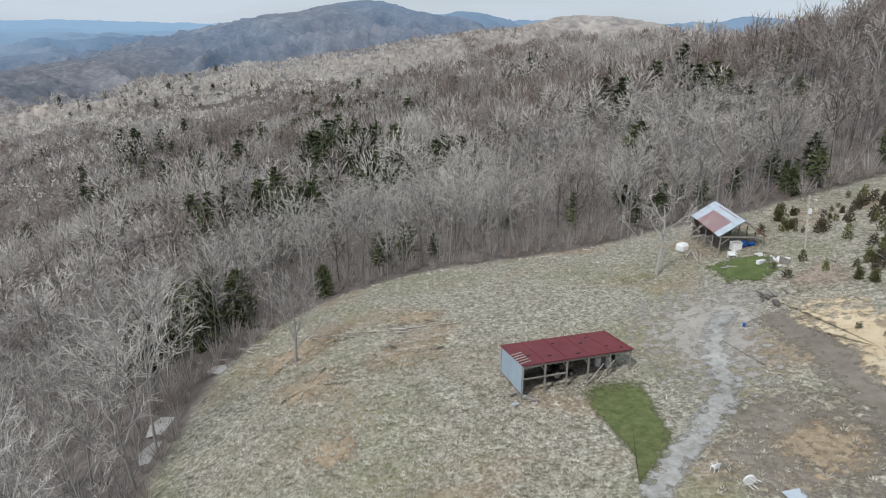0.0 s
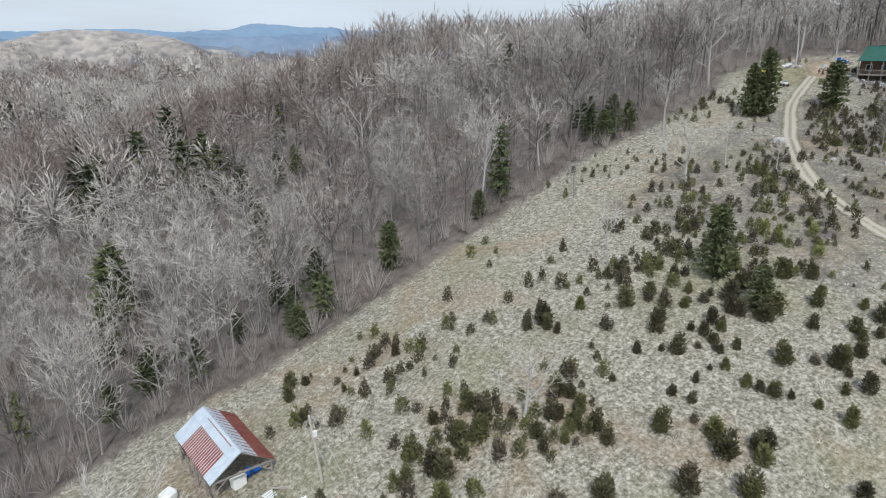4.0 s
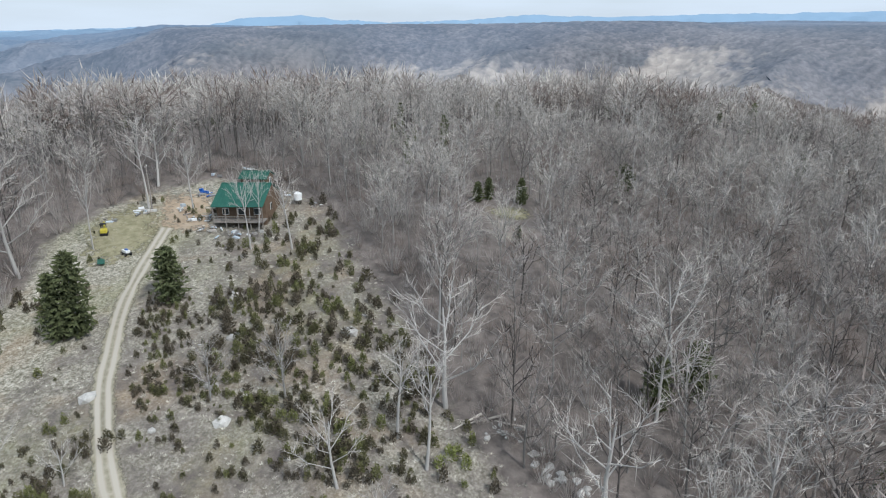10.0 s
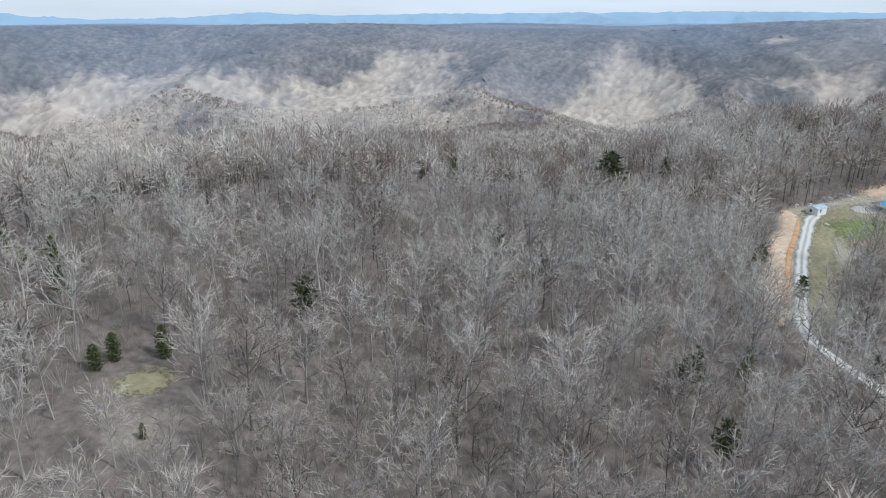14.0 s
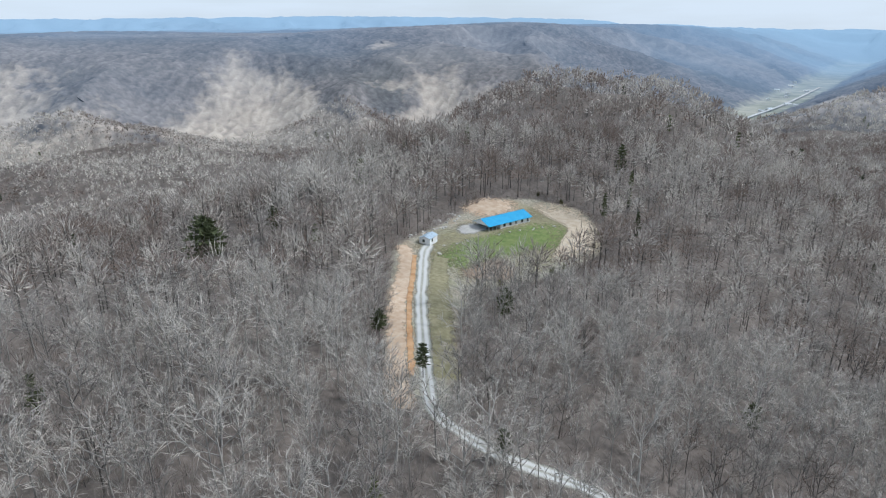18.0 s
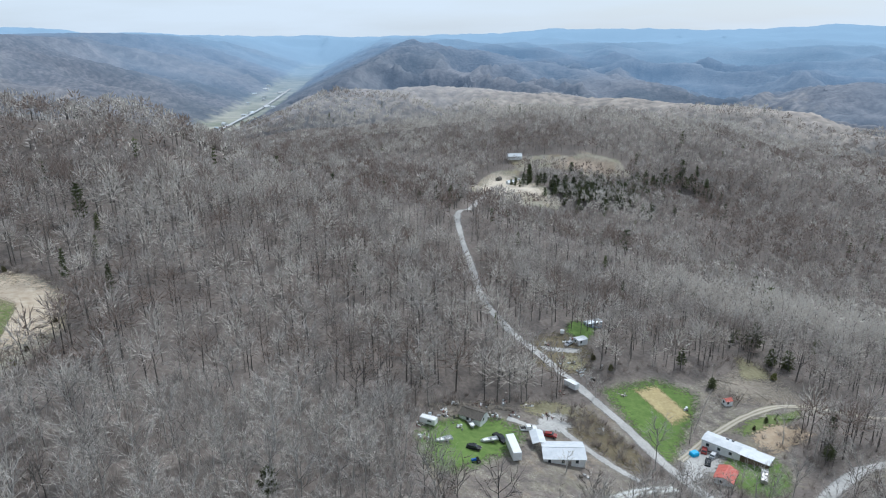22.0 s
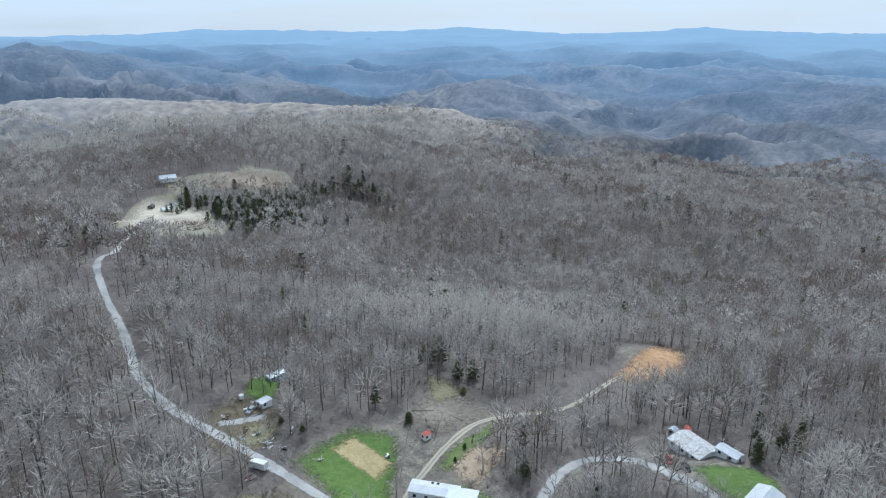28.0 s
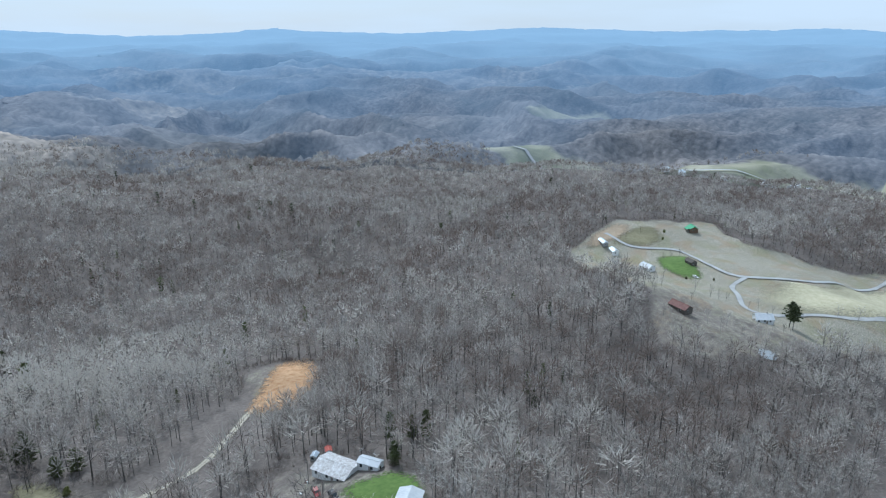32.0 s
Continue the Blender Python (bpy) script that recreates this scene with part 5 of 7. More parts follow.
def window(parent, x, y, z, w, h, facing):
    """A framed window set on a wall; facing 0: along y, 1: along x."""
    dx, dy = (w, 0.08) if facing == 0 else (0.08, w)
    fr = part("window", box(dx + (0.16 if facing == 0 else 0), dy + (0.16 if facing == 1 else 0), h + 0.16, (x, y, z - 0.08)), M_PLASTIC, parent)
    sub = part("pane", box(dx if facing == 0 else 0.14, dy if facing == 1 else 0.14, h, (x, y, z)), M_GLASS, fr)
    return fr, sub


def gable_house(name, x, y, turn, L, W, H, rise, walls, roof, label, over=0.5, z=None, windows=3, porch=0.0, chimney=False, base=0.5, group=""):
    """A gabled building: ridge along its own x axis."""
    h = thing(name, x, y, turn, label, "house", group, z=z)
    t = 0.15
    for s in (-1, 1):
        part("wall", box(L, t, H + base, (0, s * (W / 2 - t / 2), -base)), walls, h)
        e = s * (L / 2 - t / 2)
        part("wall", slab([(e - t / 2, -W / 2 + t, -base), (e - t / 2, W / 2 - t, -base), (e - t / 2, W / 2 - t, H), (e - t / 2, 0, H + rise * (1 - 2 * t / W)), (e - t / 2, -W / 2 + t, H)], (1, 0, 0), t), walls, h)
        drop = rise * over / (W / 2)
        roof_sheet(L + 2 * over * 0.7, s * (W / 2 + over), H - drop, 0, H + rise, roof, h, rib=0.8)
        for i in range(windows):
            window(h, (i + 0.5 + (0.2 if s > 0 else -0.1)) * L / windows - L / 2, s * W / 2, H * 0.42, 0.9, 1.1, 0)
    part("ridge_cap", box(L + 1.4 * over, 0.35, 0.07, (0, 0, H + rise + 0.07)), roof, h)
    part("door", box(0.95, 0.1, 2.0, (L * 0.12, -W / 2 - 0.01, 0)), M_POST, h, "plain door")
    for s in (-1, 1):
        window(h, s * L / 2, -W * 0.1, H * 0.42, 0.9, 1.0, 1)
    if porch:
        part("porch_deck", box(L * 0.7, porch, 0.18, (0, -W / 2 - porch / 2, 0)), M_POST, h)
        roof_sheet(L * 0.7, -W / 2 - porch - 0.2, H - 0.75, -W / 2, H - 0.25, roof, h, "porch_roof")
        for i in range(5):
            part("porch_post", box(0.12, 0.12, H - 0.75, (L * 0.68 * (i / 4 - 0.5), -W / 2 - porch + 0.1, 0.1)), M_POST, h)
        part("railing", box(L * 0.68, 0.06, 0.08, (0, -W / 2 - porch + 0.1, 0.95)), M_POST, h)
    if chimney:
        part("chimney", box(0.6, 0.6, 1.6, (L * 0.22, W * 0.12, H + rise * 0.55)), M_ROCK, h)
    return h


def wheel(parent, x, y, r, w):
    ty = part("wheel", tube((x, y - w / 2, r), (x, y + w / 2, r), r, sides=14), M_DARK, parent)
    part("rim", tube((x, y - w / 2 - 0.01, r), (x, y + w / 2 + 0.01, r), r * 0.55, sides=10), M_STEEL, ty)


def profile(points, width, taper=0.0):
    """A body from its side outline (x, z), given width along y."""
    bm = bmesh.new()
    rows = []
    for s in (-1, 1):
        rows.append([bm.verts.new((px, s * width / 2, pz)) for px, pz in points])
    n = len(points)
    bm.faces.new(rows[0][::-1])
    bm.faces.new(rows[1])
    for i in range(n):
        bm.faces.new([rows[0][i], rows[0][(i + 1) % n], rows[1][(i + 1) % n], rows[1][i]])
    bmesh.ops.recalc_face_normals(bm, faces=bm.faces)
    if taper:
        top = max(pz for _, pz in points)
        for v in bm.verts:
            if v.co.z > top - 0.2:
                v.co.y *= 1 - taper
    bmesh.ops.bevel(bm, geom=bm.edges[:], offset=0.05, segments=1, affect="EDGES")
    return bm


def car(name, x, y, turn, paint, label, kind="car"):
    c = thing(name, x, y, turn, label, "car" if kind == "car" else "truck")
    if kind == "pickup":
        part("body", profile(((-2.7, 0.45), (2.6, 0.45), (2.7, 0.95), (1.4, 1.1), (-2.7, 1.1)), 1.9), paint, c)
        part("cabin", profile(((-0.7, 1.08), (1.35, 1.08), (0.75, 1.75), (-0.6, 1.78)), 1.75, 0.12), paint, c)
        part("windshield", box(0.06, 1.45, 0.7, (1.08, 0, 1.1), (0, -40, 0)), M_GLASS, c)
        part("bed_liner", box(1.75, 1.55, 0.05, (-1.7, 0, 1.09)), M_DARK, c)
        span = 1.7
    else:
        part("body", profile(((-2.2, 0.4), (2.15, 0.4), (2.25, 0.75), (1.2, 0.98), (-2.2, 1.0)), 1.75), paint, c)
        part("cabin", profile(((-1.9, 0.97), (1.15, 0.97), (0.4, 1.5), (-1.5, 1.52)), 1.6, 0.14), paint, c)
        part("windshield", box(0.05, 1.3, 0.6, (0.8, 0, 0.98), (0, -50, 0)), M_GLASS, c)
        part("rear_window", box(0.05, 1.25, 0.5, (-1.75, 0, 1.0), (0, 35, 0)), M_GLASS, c)
        span = 1.4
    for s in (-1, 1):
        part("side_window", box(1.4, 0.04, 0.38, (-0.1 if kind == "car" else 0.25, s * 0.8, 1.1)), M_GLASS, c)
        part("headlight", box(0.06, 0.35, 0.16, (2.2 if kind == "car" else 2.66, s * 0.62, 0.7)), M_PLASTIC, c)
        for k in (-1, 1):
            wheel(c, k * span, s * 0.8, 0.34, 0.22)
    return c


def heap(name, x, y, size, n, label, seed, category="junk pile", mats=None, low=0.12, high=0.8):
    """A pile of separate cast-off pieces."""
    r = np.random.RandomState(seed)
    h = thing(name, x, y, r.uniform(0, 360), label, category)
    for i in range(n):
        px, py = r.normal(0, size / 2.2, 2)
        kind = r.randint(0, 3)
        w, d, t = r.uniform(0.3, 1.6), r.uniform(0.2, 0.8), r.uniform(low, high)
        c, s = math.cos(h.rotation_euler.z), math.sin(h.rotation_euler.z)
        gz = height(x + px * c - py * s, y + px * s + py * c) - h.location.z
        bm = box(w, d, t, (px, py, gz), (0, r.uniform(-8, 8), r.uniform(0, 360)), 0.03) if kind else tube((px, py, gz + 0.2), (px + w, py + r.uniform(-1, 1), gz + 0.25), 0.15, sides=7)
        part("scrap", bm, (mats or M_SCRAP)[r.randint(0, len(mats or M_SCRAP))], h)
    return h


def stone(seed, rough=0.25):
    r = np.random.RandomState(seed)
    bm = bmesh.new()
    bmesh.ops.create_icosphere(bm, subdivisions=1, radius=1)
    for v in bm.verts:
        v.co *= 1 + r.uniform(-rough, rough)
        v.co.z *= 0.6
    return bm


# ---- pasture: open pole shed ----
A1 = math.degrees(math.atan2(3.7, 11.6))
shed = thing("pole_shed", 12.9, 60.6, A1, "open pole shed with a dull red tin roof", "shed", z=-4.45)
SL, SD, SF, SR = 12.2, 5.7, 3.45, 2.85
roof_sheet(SL, -SD / 2, SF, SD / 2, SR, M_RED_TIN, shed, rib=2.4, label="dull red tin roof with a few torn holes")
# black plates on the tin, painting the dark seen through torn holes
for hx, hy, hw in ((0.4, -1.9, 0.5), (4.0, -1.2, 0.35), (-2.6, -1.5, 0.45), (1.9, 0.4, 0.4), (-4.6, -0.8, 0.5), (5.2, -2.0, 0.4), (-0.8, 1.3, 0.3), (3.2, 1.6, 0.35)):
    part("roof_hole", box(hw, 0.2, 0.02, (hx, hy, SF + 0.08 - (hy + SD / 2) / SD * (SF - SR))), M_DARK, shed)
for i in range(5):
    part("purlin", box(1.3, 0.1, 0.06, (-SL / 2 + 0.5, -SD / 2 + 0.5 + i * 0.55, SF + 0.1 - i * 0.055), (0, 0, 14)), M_LOG, shed)
part("end_wall", slab([(-SL / 2 + 0.1, -SD / 2 + 0.1, 0.3), (-SL / 2 + 0.1, SD / 2 - 0.1, 0.1), (-SL / 2 + 0.1, SD / 2 - 0.1, SR - 0.02), (-SL / 2 + 0.1, -SD / 2 + 0.1, SF - 0.02)], (1, 0, 0), 0.05), M_BLUEGREY, shed, "blue-grey sheet metal end wall")
for i in range(3):
    part("slat", box(0.06, 1.4, 0.12, (-SL / 2 + 0.05, -SD / 2 + 0.9, 0.0 - 0.22 * i)), M_POST, shed)
# added wall; its dark boards stand in for shade under the roof
part("back_wall", box(SL - 0.4, 0.06, SR - 0.1, (0.1, SD / 2 - 0.15, 0)), M_BOARD, shed, "dark board back wall added for the shaded inside")
for i in range(6):
    part("post", box(0.16, 0.16, SF + 0.3, (-SL / 2 + 0.15 + i * (SL - 0.3) / 5, -SD / 2 + 0.2, -0.35)), M_POST, shed)
    part("rear_post", box(0.16, 0.16, SR + 0.2, (-SL / 2 + 0.15 + i * (SL - 0.3) / 5, SD / 2 - 0.35, -0.3)), M_POST, shed)
    if i:
        x = -SL / 2 + 0.15 + i * (SL - 0.3) / 5
        part("brace", tube((x, -SD / 2 + 0.2, SF - 0.9), (x - 0.7, -SD / 2 + 0.2, SF - 0.12), 0.05), M_POST, shed)
part("front_beam", box(SL - 0.2, 0.12, 0.2, (0, -SD / 2 + 0.2, SF - 0.3)), M_POST, shed)
part("rail", box(4.8, 0.08, 0.16, (-3.6, -SD / 2 + 0.08, 1.9)), M_POST, shed)
part("leaning_pole", tube((0.2, -SD / 2 - 0.5, 0.1), (3.0, -SD / 2 + 0.3, 2.2), 0.06), M_LOG, shed)
part("leaning_pole", tube((1.2, -SD / 2 - 0.6, 0.1), (4.2, -SD / 2 + 0.3, 2.4), 0.06), M_LOG, shed)
heap("lumber_heap", 8.6, 55.9, 1.6, 8, "grey scrap boards and sticks beside the shed", 3, mats=[M_LOG, M_POST, M_ZINC], high=0.25)
for k, (px, py, m, lab) in enumerate(((16.6, 61.6, M_PLASTIC, "white plastic drum under the shed roof"), (17.6, 61.2, M_PLASTIC, "white plastic drum beside another drum"), (18.2, 62.2, M_DARK, "dark green barrel in the shed"))):
    solo("drum", merged(tube((0, 0, 0), (0, 0, 0.9), 0.32, sides=16), tube((0, 0, 0.9), (0, 0, 0.95), 0.29, sides=16), tube((0, 0, 0.3), (0, 0, 0.34), 0.335, sides=16)), m, px, py, 0, lab, "drum")
tr = thing("old_tractor", 12.2, 60.2, 20, "dark old tractor standing under the pole shed", "tractor")
part("hood", box(1.6, 0.7, 0.6, (0.7, 0, 0.8), bevel=0.06), M_BOARD, tr)
part("seat", box(0.5, 0.5, 0.12, (-0.5, 0, 1.1), bevel=0.04), M_DARK, tr)
part("axle", box(0.4, 1.2, 0.3, (-0.5, 0, 0.6)), M_BOARD, tr)
for s in (-1, 1):
    wheel(tr, -0.6, s * 0.75, 0.7, 0.35)
    wheel(tr, 1.2, s * 0.55, 0.38, 0.2)

# ---- pasture: old gabled barn ----
barn = thing("old_barn", 41.7, 91.9, 90, "old open barn with a patched red and pale tin roof", "barn", z=0.1)
BL, BW, BH, BR = 10.6, 6.3, 2.5, 2.2
for k, (u0, u1, m) in enumerate(((0.0, 0.16, M_ZINC), (0.16, 0.78, M_RUST), (0.78, 1.0, M_ZINC))):
    roof_sheet((u1 - u0) * BL, BW / 2 + 0.2, BH - 0.1, 0.25, BH + BR - 0.17, m, barn, x0=-BL / 2 + u0 * BL, rib=0.4, seam=M_ZINC if u0 == 0.16 else M_RUST if u0 == 0.42 else None, label="tin roof sheets, " + ("rusty red" if m is M_RUST else "pale grey"))
roof_sheet(BL, -BW / 2 - 0.2, BH - 0.1, -BW * 0.26, BH + BR * 0.46, M_RUST, barn, rib=0.4, seam=M_OLD_RED, label="rusty red tin sheets along the eave")
roof_sheet(BL, -BW * 0.26, BH + BR * 0.46, -0.25, BH + BR - 0.17, M_ZINC, barn, rib=0.8, seam=M_RUST, label="pale tin sheets with rusty spots")
part("ridge_sheet", slab([(-BL / 2, -0.55, BH + BR - 0.3), (BL / 2, -0.55, BH + BR - 0.3), (BL / 2, 0, BH + BR), (BL / 2, 0.95, BH + BR - 0.52), (-BL / 2, 0.95, BH + BR - 0.52), (-BL / 2, 0, BH + BR)][:2] + [(BL / 2, 0, BH + BR), (-BL / 2, 0, BH + BR)], (0, 0, 1), 0.05), M_ZINC, barn)
part("ridge_sheet", slab([(-BL / 2, 1.1, BH + BR - 0.66), (BL / 2, 1.1, BH + BR - 0.66), (BL / 2, 0, BH + BR), (-BL / 2, 0, BH + BR)], (0, 0, 1), 0.05), M_ZINC, barn)
for i in range(5):
    for s in (-1, 1):
        part("post", tube((-BL / 2 + 0.2 + i * (BL - 0.4) / 4, s * BW / 2 * 0.95, -1.0), (-BL / 2 + 0.2 + i * (BL - 0.4) / 4, s * BW / 2 * 0.95, BH - 0.1), 0.1), M_POST, barn)
part("tie_beam", box(0.14, BW, 0.18, (-BL / 2 + 0.2, 0, BH - 0.25)), M_POST, barn)
for s in (-1, 1):
    part("rafter", tube((-BL / 2 + 0.15, s * BW / 2, BH - 0.1), (-BL / 2 + 0.15, 0, BH + BR - 0.1), 0.07), M_POST, barn)
    part("brace", tube((-BL / 2 + 0.2, s * BW / 2 * 0.9, BH - 1.2), (-BL / 2 + 0.2, s * BW / 2 * 0.5, BH - 0.2), 0.06), M_POST, barn)
part("back_wall", box(0.08, BW - 0.5, BH + 0.4, (BL / 2 - 0.3, 0, -0.6)), M_BOARD, barn)
for i in range(6):
    part("side_board", box(1.5, 0.06, 0.2, (-BL / 2 + 1.6 + i * 1.6, BW / 2 * 0.97, 0.2 + (i * 0.37) % 1.0), (0, (-1) ** i * 6, 0)), M_POST, barn)
cr = thing("white_crate", 41.5, 87.9, 8, "white plastic shipping crate in the barn's front", "crate")
part("crate_body", box(1.4, 1.0, 1.1, (0, 0, 0), bevel=0.06), M_PLASTIC, cr)
part("crate_lid", box(1.5, 1.1, 0.1, (0, 0, 1.1), bevel=0.03), M_PLASTIC, cr)
solo("blue_barrel", tube((0, 0, 0), (0, 0, 0.95), 0.3, sides=14), M_BLUE, 42.8, 88.4, 0, "blue plastic barrel under the barn roof", "barrel")
solo("blue_barrel", tube((0, 0.1, 0.3), (1.0, 0.1, 0.3), 0.3, sides=14), M_BLUE, 43.3, 88.0, 20, "blue plastic barrel lying under the barn roof", "barrel")
bench = thing("white_bench", 39.8, 84.9, 10, "white plastic garden bench on the grass", "bench")
part("seat", box(1.2, 0.45, 0.06, (0, 0, 0.4), bevel=0.02), M_PLASTIC, bench)
part("backrest", box(1.2, 0.06, 0.5, (0, 0.24, 0.42), (-12, 0, 0), 0.02), M_PLASTIC, bench)
for s in (-1, 1):
    part("armrest", box(0.06, 0.5, 0.06, (s * 0.6, 0, 0.65)), M_PLASTIC, bench)
    for k in (-1, 1):
        part("leg", box(0.07, 0.07, 0.42, (s * 0.55, k * 0.18, 0)), M_PLASTIC, bench)
solo("wrapped_bale", merged(box(1.7, 1.4, 1.3, (0, 0, 0), (0, 0, 0), 0.3)), M_PLASTIC, 35.8, 92.6, 30, "white plastic-covered bale beside the barn", "bale")
heap("salvage_pile", 43.6, 80.0, 1.5, 10, "heap of white and grey salvage beside the barn track", 12, mats=[M_WHITE, M_PLASTIC, M_STEEL, M_POST])
pal = thing("white_pallet", 43.0, 83.6, 15, "white slatted pallet lying on the grass", "pallet")
for i in range(4):
    part("slat", box(1.2, 0.2, 0.05, (0, -0.45 + i * 0.3, 0.1)), M_PLASTIC, pal)
for s in (-1, 1):
    part("runner", box(0.1, 1.15, 0.1, (s * 0.5, 0, 0)), M_PLASTIC, pal)
for k, (x, y, a, L) in enumerate(((44.3, 83.2, -40, 3.0), (38.0, 81.6, 15, 2.2), (38.6, 81.4, -12, 1.8), (36.6, 87.4, 70, 4.0), (36.2, 88.6, 80, 4.5), (36.9, 89.8, 74, 3.5), (36.0, 90.4, 60, 4.0))):
    solo("pole_log", tube((-L / 2, 0, 0.1), (L / 2, 0, 0.12), 0.1, 0.07), M_LOG, x, y, a, "grey weathered pole lying in the grass", "log", "poles round the barn")
heap("brush_pile", 38.3, 70.5, 1.3, 14, "dark pile of cut brush by the track", 22, "brush pile", mats=[M_BOARD, M_POST], high=0.25)

# utility pole with its wires
pole = thing("utility_pole", 46.6, 80.6, 0, "grey wooden utility pole with a white meter box", "utility pole")
part("shaft", tube((0.6, 0, -0.5), (-0.25, 0.1, 7.9), 0.14, 0.1, 10), M_LOG, pole)
part("crossarm", box(1.0, 0.1, 0.1, (-0.25, 0.1, 7.2)), M_POST, pole)
part("meter_box", box(0.35, 0.25, 0.6, (0.1, -0.12, 5.6)), M_PLASTIC, pole, "white metal box")
for s in (-1, 1):
    part("insulator", tube((-0.25 + s * 0.45, 0.1, 7.3), (-0.25 + s * 0.45, 0.1, 7.5), 0.05), M_STEEL, pole)
    part("wire", merged(*[tube((-0.25 + s * 0.45 - 13 * k / 8, 0.1 - 55 * k / 8, 7.5 - 12 * (k / 8) * (1 - k / 8) * 0.35 + 4 * k / 8),
                               (-0.25 + s * 0.45 - 13 * (k + 1) / 8, 0.1 - 55 * (k + 1) / 8, 7.5 - 12 * ((k + 1) / 8) * (1 - (k + 1) / 8) * 0.35 + 4 * (k + 1) / 8), 0.007, sides=4) for k in range(8)]), M_ZINC, pole, "thin grey overhead wire")

# white garden chair and tipped table on the track
ch = thing("white_chair", 21.6, 43.2, 200, "white plastic garden chair standing on the grass", "chair")
part("seat", box(0.5, 0.5, 0.05, (0, 0, 0.42), bevel=0.02), M_PLASTIC, ch)
part("backrest", box(0.5, 0.05, 0.5, (0, 0.25, 0.45), (-10, 0, 0), 0.02), M_PLASTIC, ch)
for s in (-1, 1):
    part("armrest", box(0.05, 0.45, 0.04, (s * 0.25, 0, 0.65)), M_PLASTIC, ch)
    for k in (-1, 1):
        part("leg", box(0.05, 0.05, 0.42, (s * 0.22, k * 0.2, 0)), M_PLASTIC, ch)
tb = thing("tipped_table", 23.4, 41.2, 30, "round white plastic table tipped on its side", "table")
part("tabletop", tube((0, 0, 0.5), (0.05, 0.12, 0.52), 0.5, sides=20), M_PLASTIC, tb)
for k in range(4):
    a = k * math.pi / 2 + 0.5
    part("leg", tube((0.3 * math.cos(a), 0, 0.5 + 0.3 * math.sin(a)), (0.45 * math.cos(a), -0.65, 0.5 + 0.45 * math.sin(a)), 0.035), M_PLASTIC, tb)
solo("tin_sheet", box(1.8, 1.0, 0.04, (0, 0, 0.06)), M_ZINC, 26.2, 39.8, 15, "pale tin sheet lying on the ground", "sheet metal")
solo("blue_bucket", tube((0, 0, 0), (0, 0, 0.4), 0.16, 0.2, 12), M_BLUE, 33.2, 65.4, 0, "small blue bucket on bare ground", "bucket")
for k, (x, y, s, a) in enumerate(((-30, 80.7, 2.2, 20), (-33.2, 68.6, 2.5, 60), (-32.4, 62.8, 2.2, 80))):
    bm = stone(80 + k)
    bmesh.ops.transform(bm, matrix=Matrix.Diagonal((s, s * 0.7, 0.4, 1)), verts=bm.verts)
    solo("pale_boulder", bm, M_ROCK, x, y, a, "flat pale boulder at the edge of the woods", "boulder", "boulders at the wood's edge", up=0.1)
r4 = np.random.RandomState(44)
for k in range(26):
    f = k / 26
    x, y = (-30 + 8 * f * 2, 86 - 3 * f) if k < 10 else (-16 + (k - 10) * 1.05, 79.5 - (k - 10) * 0.22)
    L = r4.uniform(1.0, 3.5)
    solo("fallen_limb", tube((-L / 2, 0, 0.12), (L / 2, r4.uniform(-0.2, 0.2), 0.2), r4.uniform(0.06, 0.14), 0.04, 6), M_LOG, x + r4.normal(0, 0.8), y + r4.normal(0, 0.8), r4.uniform(-25, 35), "grey fallen limb at the edge of the pasture", "log", "fallen limbs")

# ---- cabin on the hill ----
cab = thing("cabin", 194.6, 88.0, 98, "brown log cabin with a dark green metal roof and front porch", "cabin", z=32.3)
CL = 9.8
roof_sheet(CL, 7.2, 3.9, 0, 6.8, M_GREEN_ROOF, cab, rib=0.7, label="dark green ribbed metal roof")
roof_sheet(CL, -6.2, 3.9, 0, 6.8, M_GREEN_ROOF, cab, rib=0.7)
part("ridge_cap", box(CL, 0.4, 0.08, (0, 0, 6.85)), M_GREEN_ROOF, cab)
for s in (-1, 1):
    part("gable_wall", slab([(s * 4.6, -5.5, -0.6), (s * 4.6, 4.6, -0.6), (s * 4.6, 4.6, 4.7), (s * 4.6, 0, 6.6), (s * 4.6, -5.5, 4.0)], (1, 0, 0), 0.18), M_LOGWALL, cab)
    window(cab, s * 4.65 + (0.09 if s > 0 else 0.0), 1.0, 2.0, 0.9, 1.1, 1)
part("front_wall", box(9.0, 0.2, 4.9, (0, 4.6, -0.4)), M_LOGWALL, cab)
part("back_wall", box(9.0, 0.2, 4.4, (0, -5.4, -0.4)), M_LOGWALL, cab)
for i in range(3):
    window(cab, -3 + i * 3, 4.72, 1.9, 1.1, 1.1, 0)
part("porch_deck", box(9.6, 2.6, 0.2, (0, 5.9, 0.9)), M_POST, cab)
for i in range(5):
    part("porch_post", box(0.16, 0.16, 4.6, (-4.6 + i * 2.3, 7.0, -0.6)), M_POST, cab)
part("railing", box(9.6, 0.08, 0.1, (0, 7.1, 2.0)), M_POST, cab)
for i in range(22):
    part("baluster", box(0.05, 0.05, 0.95, (-4.6 + i * 9.2 / 21, 7.1, 1.05)), M_POST, cab)
back = gable_house("back_shed", 206.5, 91.5, 92, 5.5, 4.0, 2.4, 1.0, M_LOGWALL, M_GREEN_ROOF, "small brown shed with a green roof behind the cabin", windows=1)
tank = thing("white_tank", 201.0, 80.4, 0, "white plastic water tank on a stand", "tank")
part("tank_body", merged(tube((0, 0, 0.9), (0, 0, 2.2), 0.8, sides=18), tube((0, 0, 2.2), (0, 0, 2.45), 0.8, 0.35, 18)), M_PLASTIC, tank)
